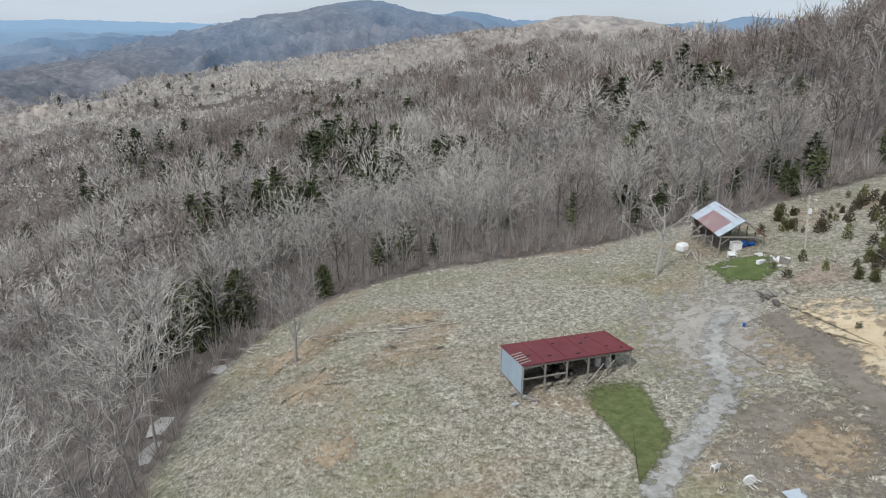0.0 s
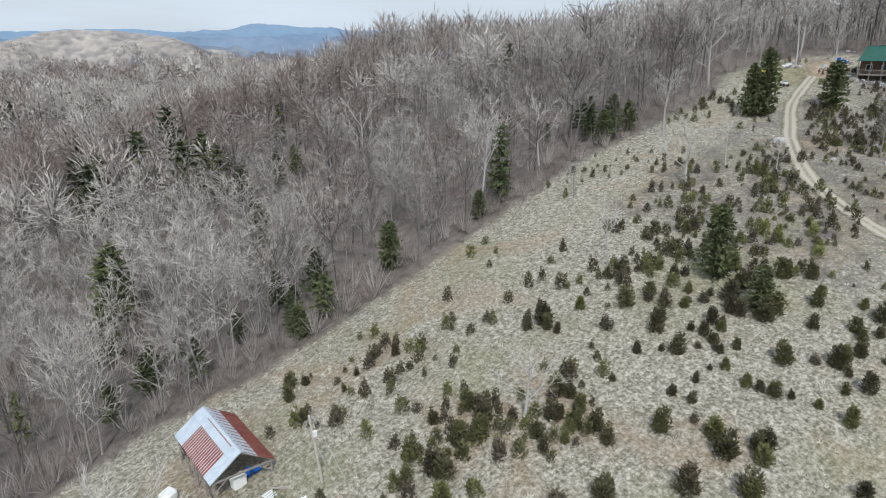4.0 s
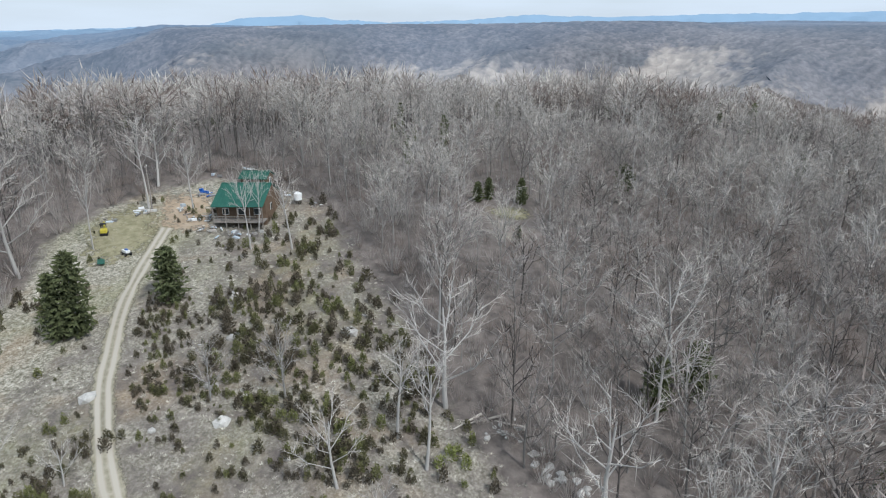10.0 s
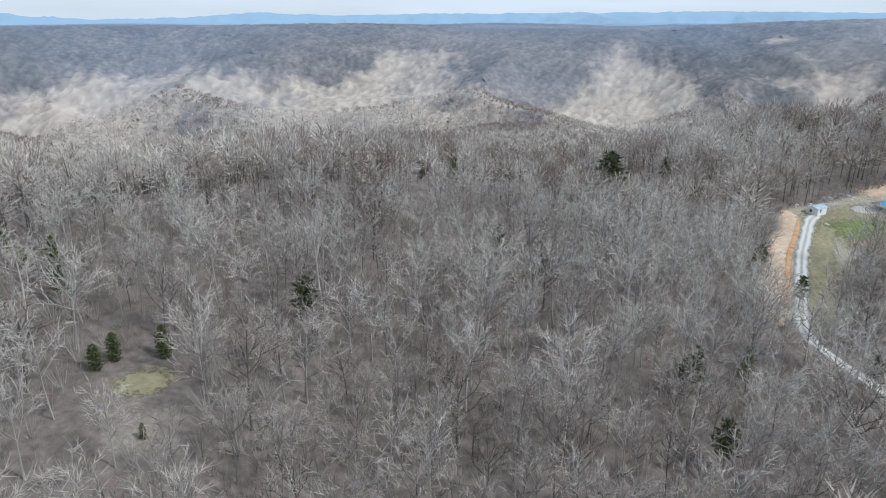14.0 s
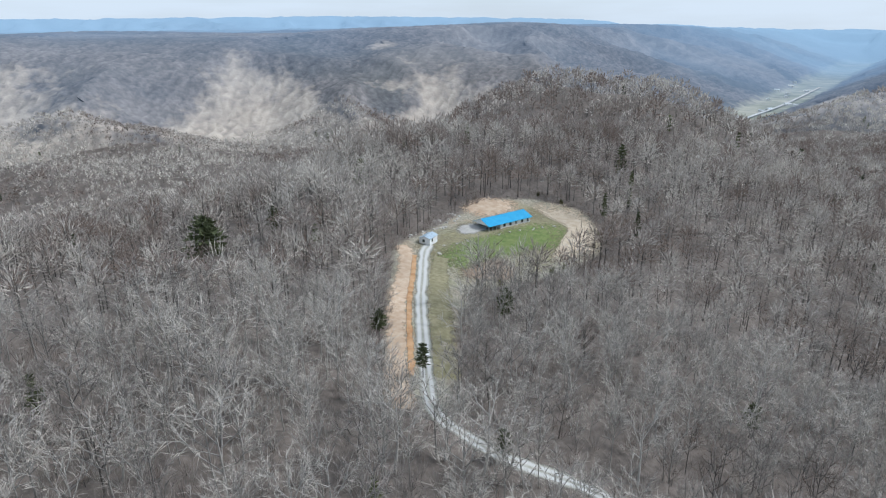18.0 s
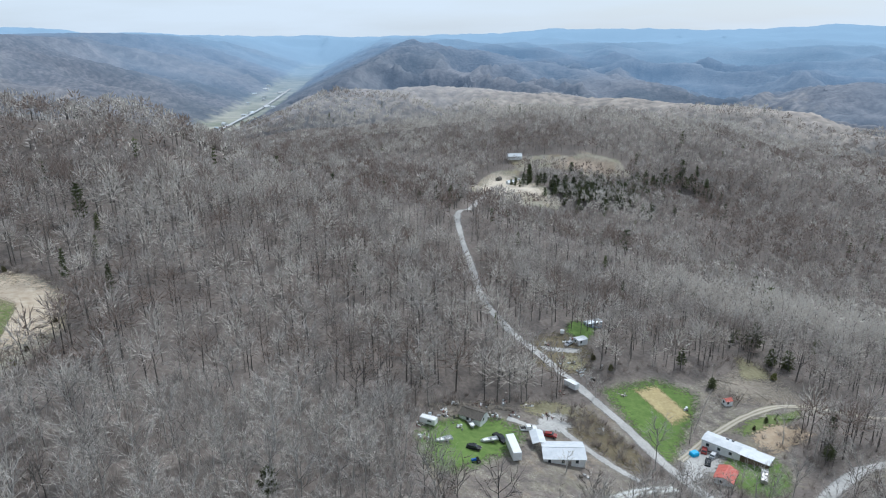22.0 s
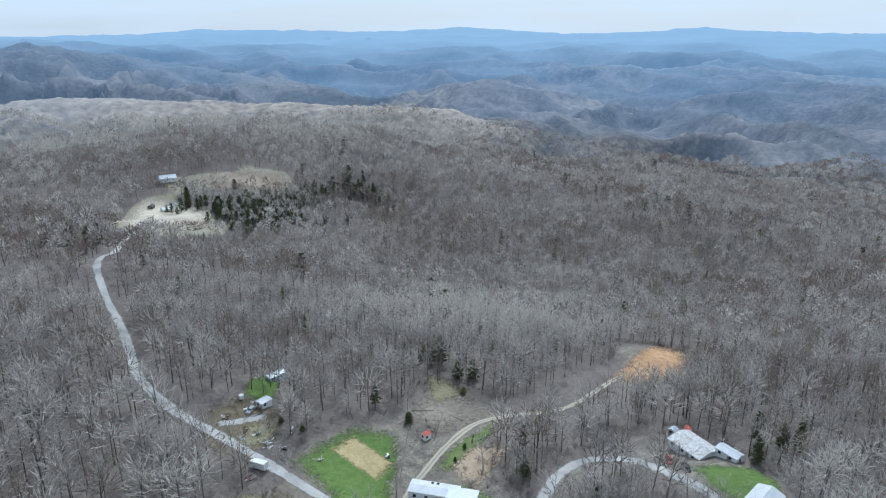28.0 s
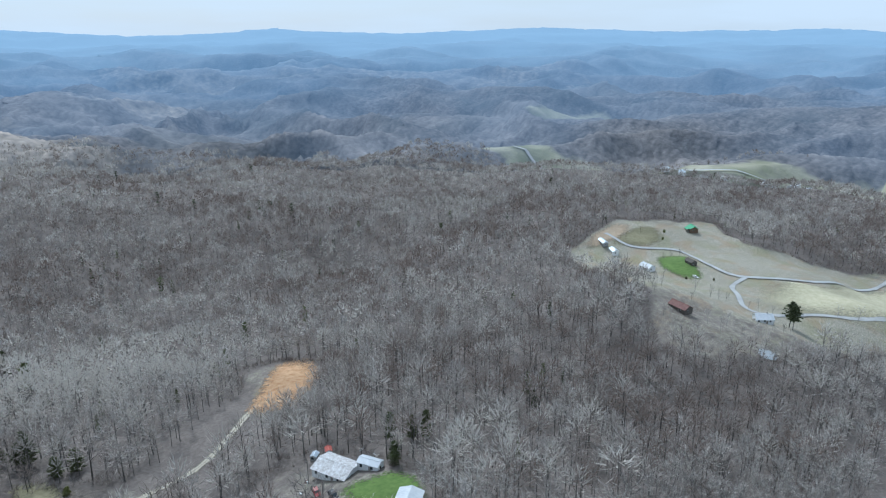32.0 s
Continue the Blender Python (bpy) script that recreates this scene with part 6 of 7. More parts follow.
for k in range(4):
    part("stand_leg", box(0.1, 0.1, 0.95, (0.5 * (-1) ** k, 0.5 * (-1) ** (k // 2), 0)), M_POST, tank)
for k, (x, y, s, n, lab) in enumerate(((186.0, 92.0, 2.2, 14, "grey lumber stacked before the cabin"), (189.3, 97.2, 1.6, 10, "cast-off household goods by the cabin porch"),
                                       (198.5, 99.5, 2.0, 12, "blue and white junk beside the cabin"), (188.0, 106.5, 1.8, 12, "stacked firewood and slabs by the driveway"),
                                       (190.2, 94.5, 1.4, 8, "boxes on the ground by the porch"), (182.4, 109.3, 1.3, 6, "pale rubble heap near the driveway"),
                                       (214.0, 97.0, 2.6, 16, "pale scrap sheets behind the cabin"), (201, 76.5, 1.4, 7, "scattered junk beside the white tank"), (208, 102, 2.0, 6, "pale slabs of rock behind the cabin"), (185.6, 87.0, 2.0, 14, "weathered boards piled before the porch"), (186.6, 83.4, 1.6, 9, "scrap boards beside the porch"), (192.0, 100.5, 1.6, 9, "mixed salvage by the cabin corner"), (204.5, 84.0, 1.6, 7, "scrap lying behind the white tank"), (211, 94.5, 1.8, 9, "pale scrap sheets leaning behind the cabin"))):
    heap("junk_heap", x, y, s, n, lab, 100 + k, mats=[M_WHITE, M_POST, M_LOG, M_STEEL, M_ZINC, M_ROCK] if k != 2 else [M_BLUE, M_WHITE, M_STEEL, M_POST], high=0.6)
digger = thing("mini_excavator", 178.2, 108.0, 30, "small yellow and black digger parked on the grass", "excavator")
part("tracks", box(1.8, 1.3, 0.45, (0, 0, 0), bevel=0.1), M_DARK, digger)
part("body", box(1.4, 1.1, 0.7, (-0.2, 0, 0.45), bevel=0.08), M_YELLOW, digger)
part("canopy", box(1.1, 1.0, 0.08, (-0.1, 0, 2.0)), M_DARK, digger)
for s in (-1, 1):
    part("canopy_post", box(0.06, 0.06, 0.9, (0.3, s * 0.42, 1.1)), M_DARK, digger)
part("boom", tube((0.6, 0, 0.9), (1.7, 0, 1.9), 0.12), M_YELLOW, digger)
part("dipper", tube((1.7, 0, 1.9), (2.4, 0, 0.5), 0.09), M_YELLOW, digger)
atv = thing("quad_bike", 173.2, 100.6, 60, "white and blue quad bike parked by the driveway", "quad bike")
part("body", box(1.6, 0.8, 0.5, (0, 0, 0.45), bevel=0.1), M_PLASTIC, atv)
part("seat", box(0.7, 0.4, 0.2, (-0.2, 0, 0.95), bevel=0.05), M_BLUE, atv)
for s in (-1, 1):
    for k in (-1, 1):
        wheel(atv, k * 0.6, s * 0.45, 0.3, 0.25)
solo("green_sheet", box(3.2, 1.1, 0.08, (0, 0, 0.2), (6, 0, 0)), M_GREEN_ROOF, 169.8, 103.0, 35, "long green roofing sheets lying in the grass", "sheet metal")

# ---- knoll: blue-roofed house ----
AK = math.degrees(math.atan2(22.5, 2.3))
kh = thing("ranch_house", 311.2, -210.4, AK + 180, "long white ranch house with a bright blue metal roof", "house", z=14.55)
roof_sheet(23.4, -5.2, 2.4, 0, 4.5, M_BLUE_ROOF, kh, rib=0.8, label="bright blue ribbed metal roof")
roof_sheet(23.4, 5.2, 2.4, 0, 4.5, M_BLUE_ROOF, kh, rib=0.8)
part("ridge_cap", box(23.4, 0.4, 0.08, (0, 0, 4.55)), M_BLUE_ROOF, kh)
for s in (-1, 1):
    part("wall", box(16.0, 0.15, 3.0, (3.2, s * 4.4, -0.4)), M_WHITE, kh)
for x in (-4.8, 11.1):
    part("gable_wall", slab([(x, -4.3, -0.4), (x, 4.3, -0.4), (x, 4.3, 2.6), (x, 0, 4.35), (x, -4.3, 2.6)], (1, 0, 0), 0.15), M_WHITE, kh)
for i in range(5):
    for s in (-1, 1):
        window(kh, -3 + i * 3.2, s * 4.45, 0.9, 1.2, 1.2, 0)
for i in range(4):
    for s in (-1, 1):
        part("carport_post", box(0.16, 0.16, 2.9, (-11.2 + i * 2.0, s * 4.6, -0.4)), M_PLASTIC, kh)
part("gable_trim", slab([(-11.5, -4.6, 2.5), (-11.5, 4.6, 2.5), (-11.5, 0, 4.4)], (1, 0, 0), 0.1), M_WHITE, kh)
part("front_porch", box(9.0, 2.2, 0.3, (5.5, -5.6, -0.2)), M_POST, kh)
for i in range(5):
    part("porch_post", box(0.12, 0.12, 2.6, (1.2 + i * 2.1, -4.95, 0)), M_PLASTIC, kh)
for k, (x, y) in enumerate(((302.5, -199), (301.5, -204), (300.2, -209), (298.8, -214), (297.5, -219), (296, -224))):
    pl = heap("planter_bed", x, y, 0.8, 3, "small pale stone-edged planting bed on the lawn", 140 + k, "planter", mats=[M_ROCK], low=0.2, high=0.45)
for k, (x, y) in enumerate(((305, -172), (304.5, -178), (304, -184), (301, -166))):
    heap("stone_edging", x, y, 0.6, 3, "pale stones edging the driveway", 150 + k, "stones", mats=[M_ROCK], low=0.15, high=0.3)
gable_house("blue_shed", 310.2, -169.4, 112, 6.2, 4.2, 2.4, 0.7, M_WHITE, M_BLUEGREY, "small white shed with a pale blue metal roof", over=0.25, windows=1)
for k in range(46):
    f = k / 46
    bm = stone(200 + k)
    s = r4.uniform(0.3, 0.9)
    bmesh.ops.transform(bm, matrix=Matrix.Diagonal((s, s, s, 1)), verts=bm.verts)
    solo("field_rock", bm, M_ROCK, 316 + 14 * f + r4.normal(0, 1.6), -168 - 34 * f + r4.normal(0, 1.6), r4.uniform(0, 360), "pale rock in a heap along the wood's edge", "rock", "rocks along the knoll")

# stones, boulders and a fallen tree on the wooded bank
for k in range(60):
    f = r4.uniform(0, 1)
    bm = stone(300 + k)
    q = r4.uniform(0.25, 0.75) if k < 54 else r4.uniform(1.0, 1.6)
    bmesh.ops.transform(bm, matrix=Matrix.Diagonal((q, q * r4.uniform(0.6, 1), q, 1)), verts=bm.verts)
    px, py = (149 - 9 * f + r4.normal(0, 1.4), 35 - 14 * f + r4.normal(0, 1.4)) if k < 46 else (r4.uniform(134, 168), r4.uniform(56, 86))
    solo("bank_rock", bm, M_ROCK, px, py, r4.uniform(0, 360), "grey stone lying on the brushy bank", "rock", "stones of the hillside")
for x, y, a, L in ((148.5, 36.5, 120, 6.5), (149, 33.5, 75, 4.5), (147.5, 38.5, 140, 5.0), (112, 79, 30, 4.5), (113, 80.5, 60, 3.5), (111.4, 80, 5, 3.0)):
    solo("fallen_tree", merged(tube((-L / 2, 0, 0.25), (L / 2, 0.3, 0.3), 0.17, 0.08), tube((L / 6, 0, 0.3), (L / 3, 0.9, 0.7), 0.06, 0.03), tube((0, 0, 0.3), (L / 5, -0.8, 0.5), 0.06, 0.03)), M_LOG, x, y, a, "bleached fallen tree with broken limbs", "log", "fallen trees")

# ---- south: houses, yards ----
wh = gable_house("white_house", 121.6, -220.0, 183, 12.0, 8.0, 2.7, 1.0, M_WHITE, M_WHITE_ROOF, "white house with a pale metal roof in a cluttered yard", windows=3)
cpt = thing("metal_carport", 128.9, -225.6, 98, "open carport with a white metal roof", "carport")
roof_sheet(7.0, -2.1, 2.4, 0, 3.0, M_WHITE_ROOF, cpt)
roof_sheet(7.0, 2.1, 2.4, 0, 3.0, M_WHITE_ROOF, cpt)
for i in range(3):
    for s in (-1, 1):
        part("post", box(0.08, 0.08, 2.6, (-3.2 + i * 3.2, s * 1.95, -0.2)), M_STEEL, cpt)
bx = thing("box_trailer", 136.3, -217.0, 104, "white box trailer parked in the yard", "trailer")
part("box_body", box(9.4, 2.5, 2.7, (0, 0, 1.0), bevel=0.04), M_WHITE, bx)
part("rear_door", box(0.06, 2.3, 2.5, (-4.72, 0, 1.1)), M_PLASTIC, bx)
part("chassis", box(9.0, 1.0, 0.25, (0, 0, 0.72)), M_DARK, bx)
for s in (-1, 1):
    wheel(bx, -3.2, s * 1.0, 0.5, 0.3)
    wheel(bx, -2.1, s * 1.0, 0.5, 0.3)
    part("landing_leg", box(0.12, 0.12, 0.8, (3.2, s * 0.8, 0)), M_STEEL, bx)
gable_house("yard_garage", 148.8, -233.0, 155, 7.5, 5.0, 2.5, 1.1, M_WHITE, M_BOARD, "white garage with a dark brown roof among junk", windows=1)
cm = thing("old_camper", 162.0, -223.4, 160, "white and grey old camper amid scrap", "camper")
part("camper_body", box(5.2, 2.2, 2.0, (0, 0, 0.6), bevel=0.15), M_WHITE, cm)
part("camper_window", box(1.4, 2.26, 0.5, (0.8, 0, 1.6)), M_GLASS, cm)
for s in (-1, 1):
    wheel(cm, -0.3, s * 0.95, 0.34, 0.22)


def boat(x, y, turn, label):
    b = thing("boat", x, y, turn, label, "boat")
    bm = bmesh.new()
    rows = []
    for u in range(7):
        f = u / 6
        w = 0.95 * (1 - f ** 3) + 0.02
        rows.append([bm.verts.new((-2.6 + 5.4 * f, a * w, c + 0.25 * f)) for a, c in ((-1, 1.15), (-0.75, 0.6), (0, 0.4), (0.75, 0.6), (1, 1.15))])
    for p, q in zip(rows, rows[1:]):
        for k in range(4):
            bm.faces.new([p[k], p[k + 1], q[k + 1], q[k]])
    bm.faces.new(rows[0])
    part("hull", bm, M_WHITE, b)
    part("deck", box(1.7, 1.3, 0.06, (1.2, 0, 1.2)), M_PLASTIC, b)
    part("seat", box(0.5, 1.2, 0.3, (-0.6, 0, 0.8), bevel=0.04), M_STEEL, b)
    part("trailer_frame", box(4.6, 0.9, 0.12, (-0.3, 0, 0.38)), M_STEEL, b)
    for s in (-1, 1):
        wheel(b, -0.8, s * 0.75, 0.32, 0.2)


boat(143.4, -221.2, 20, "small white boat on a trailer in the yard")
boat(149.4, -229.0, 110, "green and white boat on a trailer by the garage")
boat(156.6, -215.4, 25, "white pontoon boat under tarps on the grass")
car("pickup_truck", 131.4, -233.0, 190, M_WHITE, "white pickup truck parked on the gravel", "pickup")
car("pickup_truck", 140.3, -223.8, 130, M_CAR_BLACK, "black pickup truck on the yard grass", "pickup")
car("dark_car", 147.8, -215.2, 170, M_CAR_BLACK, "dark car standing in the yard")
car("dark_car", 146.0, -234.6, 200, M_CAR_GREY, "grey car beside the garage")
car("red_car", 124.6, -231.6, 170, M_CAR_RED, "red car behind the carport")
bt = thing("blue_tractor", 146.8, -208.0, 20, "small blue tractor on the grass", "tractor")
part("hood", box(1.4, 0.7, 0.6, (0.7, 0, 0.7), bevel=0.06), M_BLUE, bt)
part("seat", box(0.5, 0.5, 0.4, (-0.5, 0, 0.9), bevel=0.05), M_DARK, bt)
for s in (-1, 1):
    wheel(bt, -0.5, s * 0.65, 0.6, 0.32)
    wheel(bt, 1.1, s * 0.5, 0.35, 0.2)
for k, (x, y, s, n) in enumerate(((162.5, -216, 1.6, 8), (153.5, -226.4, 1.5, 8), (150, -237.5, 2.2, 12), (141.5, -237, 1.8, 9), (157.5, -231, 2.0, 12), (135.5, -241.5, 2.5, 12), (124, -245.5, 2.6, 10), (116, -211, 2, 8),
                                  (113.8, -299.6, 1.6, 10), (110.2, -280, 2.6, 18), (105.5, -276, 1.8, 8), (118.4, -262.8, 1.4, 6), (101, -284.5, 1.0, 4), (74.3, -263.6, 0.9, 4), (-7.6, -227.7, 1.3, 6), (96, -268, 1.5, 5))):
    heap("junk_heap", x, y, s, n, ("scattered white and grey junk in the yard", "scrap and timber heaped on the grass", "cast-off goods lying by the lane")[k % 3], 160 + k)

# mobile home with its covered porch
mh = thing("mobile_home", 67.0, -240.2, 144, "long white mobile home with a pale metal roof", "mobile home")
roof_sheet(15.4, -3.0, 3.3, 0, 3.9, M_WHITE_ROOF, mh)
roof_sheet(15.4, 3.0, 3.3, 0, 3.9, M_WHITE_ROOF, mh)
for s in (-1, 1):
    part("wall", box(15.0, 0.12, 3.6, (0, s * 2.7, -0.3)), M_WHITE, mh)
    part("end_wall", slab([(s * 7.4, -2.7, -0.3), (s * 7.4, 2.7, -0.3), (s * 7.4, 2.7, 3.3), (s * 7.4, 0, 3.85), (s * 7.4, -2.7, 3.3)], (1, 0, 0), 0.1), M_WHITE, mh)
    for i in range(4):
        window(mh, -5.5 + i * 3.6, s * 2.76, 1.5, 1.0, 1.0, 0)
for i in range(2):
    part("skylight", box(0.9, 0.9, 0.16, (-1.0 + i * 1.7, 2.0, 3.52)), M_GLASS, mh)
part("deck", box(4.5, 1.8, 0.25, (-4.5, 3.8, 0.6)), M_POST, mh)
part("steps", box(1.2, 1.2, 0.35, (-7.2, 3.9, 0.1)), M_POST, mh)
an = thing("porch_wing", 60.8, -233.4, 144, "covered porch wing with a pale metal roof", "porch")
roof_sheet(9.2, -3.0, 3.2, 3.4, 2.7, M_WHITE_ROOF, an)
part("wall", box(8.6, 0.12, 3.0, (0, -1.0, -0.3)), M_LOGWALL, an)
part("deck", box(8.8, 4.0, 0.25, (0, 1.0, 0.3)), M_POST, an)
for i in range(5):
    part("post", box(0.14, 0.14, 2.9, (-4.2 + i * 2.1, 3.1, -0.3)), M_POST, an)
part("railing", box(8.6, 0.08, 0.9, (0, 3.1, 0.5)), M_WHITE, an)
gable_house("red_garage", 73.6, -221.6, 60, 6.5, 4.8, 2.5, 0.9, M_WHITE, M_RED_ROOF, "small shed with a faded red metal roof", windows=1)
gable_house("garden_shed", 58.4, -268.8, 20, 2.8, 2.2, 1.9, 0.6, M_WHITE, M_RED_ROOF, "tiny white shed with a red roof in the pasture", windows=1, over=0.15)
solo("blue_tarp_load", box(2.8, 2.2, 1.5, (0, 0, 0), (0, 0, 0), 0.3), M_TARP, 78.3, -237.0, 30, "load under a bright blue tarp", "tarp")
car("red_car", 74.2, -240.2, 250, M_CAR_RED, "red car parked by the mobile home")
car("silver_car", 72.0, -237.6, 235, M_CAR_GREY, "silver car parked by the mobile home")
car("black_suv", 75.4, -232.2, 250, M_CAR_BLACK, "black car parked on the gravel pad")
hv = thing("parked_truck", 62.4, -222.0, 70, "grey truck with a white cab beside the porch", "truck")
part("bed", box(4.2, 1.9, 1.2, (0, 0, 0.7), bevel=0.1), M_STEEL, hv)
part("cab", box(1.4, 1.9, 1.5, (-2.8, 0, 0.6), bevel=0.15), M_WHITE, hv)
for s in (-1, 1):
    wheel(hv, -2.6, s * 0.8, 0.38, 0.25)
    wheel(hv, 1.2, s * 0.8, 0.38, 0.25)
# small white trailer and clutter beside the road
wt = thing("cargo_trailer", 114.6, -267.6, 135, "white enclosed cargo trailer beside the road", "trailer")
part("box_body", box(5.4, 2.2, 2.3, (0, 0, 0.5), bevel=0.08), M_WHITE, wt)
part("hitch", box(1.2, 0.2, 0.12, (3.2, 0, 0.45)), M_STEEL, wt)
for s in (-1, 1):
    wheel(wt, -0.5, s * 0.95, 0.34, 0.22)
gable_house("pale_shed", 108.0, -301.0, 30, 4.6, 3.4, 2.2, 0.3, M_WHITE, M_WHITE_ROOF, "small flat-roofed white shed in a junk clearing", windows=1, over=0.2)
car("white_van", 113.0, -298.0, 50, M_CAR_GREY, "pale van among junk in a clearing")
solo("dish_tank", merged(tube((0, 0, 0.6), (0, 0, 2.0), 0.9, sides=16)), M_PLASTIC, 115.2, -305.5, 0, "white round tank in the clearing", "tank")
gable_house("wood_trailer", 100.5, -321.0, 25, 7.5, 3.2, 2.3, 0.3, M_BLUEGREY, M_ZINC, "pale blue-grey trailer at the edge of the woods", windows=2, over=0.15)
gable_house("bend_house", -14.6, -220.6, 95, 12.5, 9.0, 2.7, 1.3, M_WHITE, M_STREAKED, "white house with a streaked pale metal roof", windows=3)
gable_house("bend_annex", -20.2, -211.4, 100, 7.5, 4.0, 2.5, 0.7, M_WHITE, M_WHITE_ROOF, "white annex with a pale metal roof", windows=2, over=0.2)
gable_house("lower_house", -7.4, -187.6, 20, 9.0, 6.5, 2.6, 1.1, M_WHITE, M_WHITE_ROOF, "white house with a bright metal roof by the road", windows=2)
gable_house("tin_shed", -20.2, -235.6, 20, 2.8, 2.2, 1.9, 0.5, M_STEEL, M_ZINC, "small pale tin shed behind a house", windows=1, over=0.15)
gable_house("tin_shed", -24.6, -233.4, 50, 2.8, 2.2, 1.9, 0.5, M_WHITE, M_RED_ROOF, "small shed with a faded red roof", windows=1, over=0.15)
car("red_car", -3.2, -218.6, 60, M_CAR_RED, "dark red car on the road shoulder")
car("dark_car", -3.0, -211.4, 70, M_CAR_BLACK, "dark car parked before the white house")


def power_pole(x, y, h=9.0, lamp=False):
    p = thing("utility_pole", x, y, 20, "plain wooden utility pole", "utility pole", "utility poles of the valley")
    part("shaft", tube((0, 0, -0.3), (0, 0, h), 0.15, 0.1, 8), M_POST, p)
    part("crossarm", box(1.6, 0.1, 0.12, (0, 0, h - 0.6)), M_POST, p)
    for s in (-1, 0, 1):
        part("insulator", tube((s * 0.7, 0, h - 0.48), (s * 0.7, 0, h - 0.3), 0.05, sides=6), M_PLASTIC, p)


for x, y in ((-7.5, -226.0), (77.8, -244.2), (60.2, -282.2), (118, -266), (189.3, 105.4)):
    power_pole(x, y)
# fence between garden and pasture
fence = thing("wire_fence", 69, -263, 0, "wooden post fence along the lawn", "fence")
for k in range(13):
    f = k / 12
    x, y = 77.5 - 17.5 * f, -245.5 - 34.5 * f
    part("post", box(0.14, 0.14, 1.4, (x - 69, y + 263, height(x, y) - fence.location.z)), M_POST, fence)
    if k < 12:
        x2, y2 = x - 17.5 / 12, y - 34.5 / 12
        for q in (0.5, 1.1):
            part("rail", tube((x - 69, y + 263, height(x, y) - fence.location.z + q), (x2 - 69, y2 + 263, height(x2, y2) - fence.location.z + q), 0.05, sides=5), M_POST, fence)

# ---- west farmstead, and the far ridge ----
gable_house("green_roof_house", -440, -208, 30, 9, 6.5, 3.0, 1.8, M_LOGWALL, M_BRIGHT_GREEN, "farmhouse with a bright green metal roof", windows=3, porch=2.5)
gable_house("white_farmhouse", -330, -213, 60, 9, 6.5, 3.0, 1.8, M_WHITE, M_WHITE_ROOF, "white farmhouse with a pale hipped metal roof", windows=3)
gable_house("red_barn", -234, -168, 62, 11.5, 6, 2.8, 1.8, M_BOARD, M_OLD_RED, "dark barn with a rusty red roof among trees", windows=2)
gable_house("white_farmhouse", -268, -130, 120, 9.5, 6.5, 2.8, 2.0, M_WHITE, M_WHITE_ROOF, "white farmhouse beside a large pine", windows=3, chimney=True)
gable_house("brown_barn", -359, -190, 50, 7.5, 4.5, 2.6, 1.4, M_BOARD, M_BOARD, "small brown barn on the farm lawn", windows=1)
gable_house("farm_shed", -354, -245.5, 40, 9, 4.5, 2.8, 1.2, M_WHITE, M_ZINC, "long pale farm shed", windows=2)
gable_house("farm_shed", -362, -257, 40, 11, 4, 2.6, 1.0, M_STEEL, M_ZINC, "long grey farm shed beside bare ground", windows=2)
car("white_van", -338, -181.6, 60, M_WHITE, "white van parked on the farm lawn")
gable_house("ridge_house", 131, -721, 10, 14, 9, 3.4, 2.2, M_WHITE, M_WHITE_ROOF, "white house on the far ridge", windows=3)
gable_house("ridge_shed", 135, -652, 30, 7, 5, 2.6, 1.2, M_WHITE, M_WHITE_ROOF, "small pale shed on the far ridge", windows=1)
gable_house("ridge_shed", 146, -662, 70, 6, 4, 2.6, 1.0, M_BOARD, M_BOARD, "small dark shed on the far ridge", windows=1)
car("white_van", 128, -670, 20, M_WHITE, "white van on the far clay clearing")
rv = np.random.RandomState(17)
for k in range(16):
    f = k / 15
    x, y = -955 - 20 * f + rv.normal(0, 16), -560 + 470 * f + rv.normal(0, 8)
    gable_house("valley_house", x, y, rv.uniform(0, 180), rv.uniform(11, 24), rv.uniform(8, 11), 3.4, 1.8, M_WHITE, (M_WHITE_ROOF, M_ZINC, M_BOARD)[k % 3], "small distant house in the western valley", windows=2, z=height(x, y) + 0.6, base=3, group="houses of the western valley")

for k in range(14):
    f = k / 13
    x, y = 720 + 60 * f + 160 * f * f + rv.normal(0, 22), -1290 - 1000 * f + rv.normal(0, 20)
    gable_house("valley_house", x, y, rv.uniform(0, 180), rv.uniform(10, 18), rv.uniform(7, 10), 3.2, 1.8, M_WHITE, (M_WHITE_ROOF, M_ZINC, M_WHITE_ROOF)[k % 3], "small distant house on the far valley floor", windows=1, z=height(x, y) + 0.8, base=4, group="houses of the far valley")

# more cast-off things round the yards
for k, (x, y, s, n) in enumerate(((158, -234, 1.8, 9), (163, -229, 2.2, 11), (155, -240, 1.6, 8), (146, -243, 2.0, 9), (139, -247, 1.6, 7), (131, -249, 1.8, 8), (165, -221, 1.8, 8), (161, -214, 1.2, 5),
                                  (152, -237.5, 1.2, 6), (118, -284, 1.5, 8), (113, -284.5, 1.6, 9), (116, -288, 1.3, 6), (122, -296, 1.4, 7), (111, -303, 1.6, 6), (106, -244, 1.2, 4), (143, -239, 1.0, 5), (-30, -224, 1.3, 6), (-28, -215, 1.2, 5), (-3, -224, 1.0, 4))):
    heap("junk_heap", x, y, s, n, ("pale boards and scrap strewn in a yard", "cast-off household goods on bare earth", "white and grey scrap by the trees")[k % 3], 700 + k)

# ---- single trees, cedars, bushes ----
def piece_mesh(name, piece, mat, tint):
    return mesh_from(name, piece[0], piece[1], [mat], attrs={"tint": np.full(len(piece[0]), tint)})


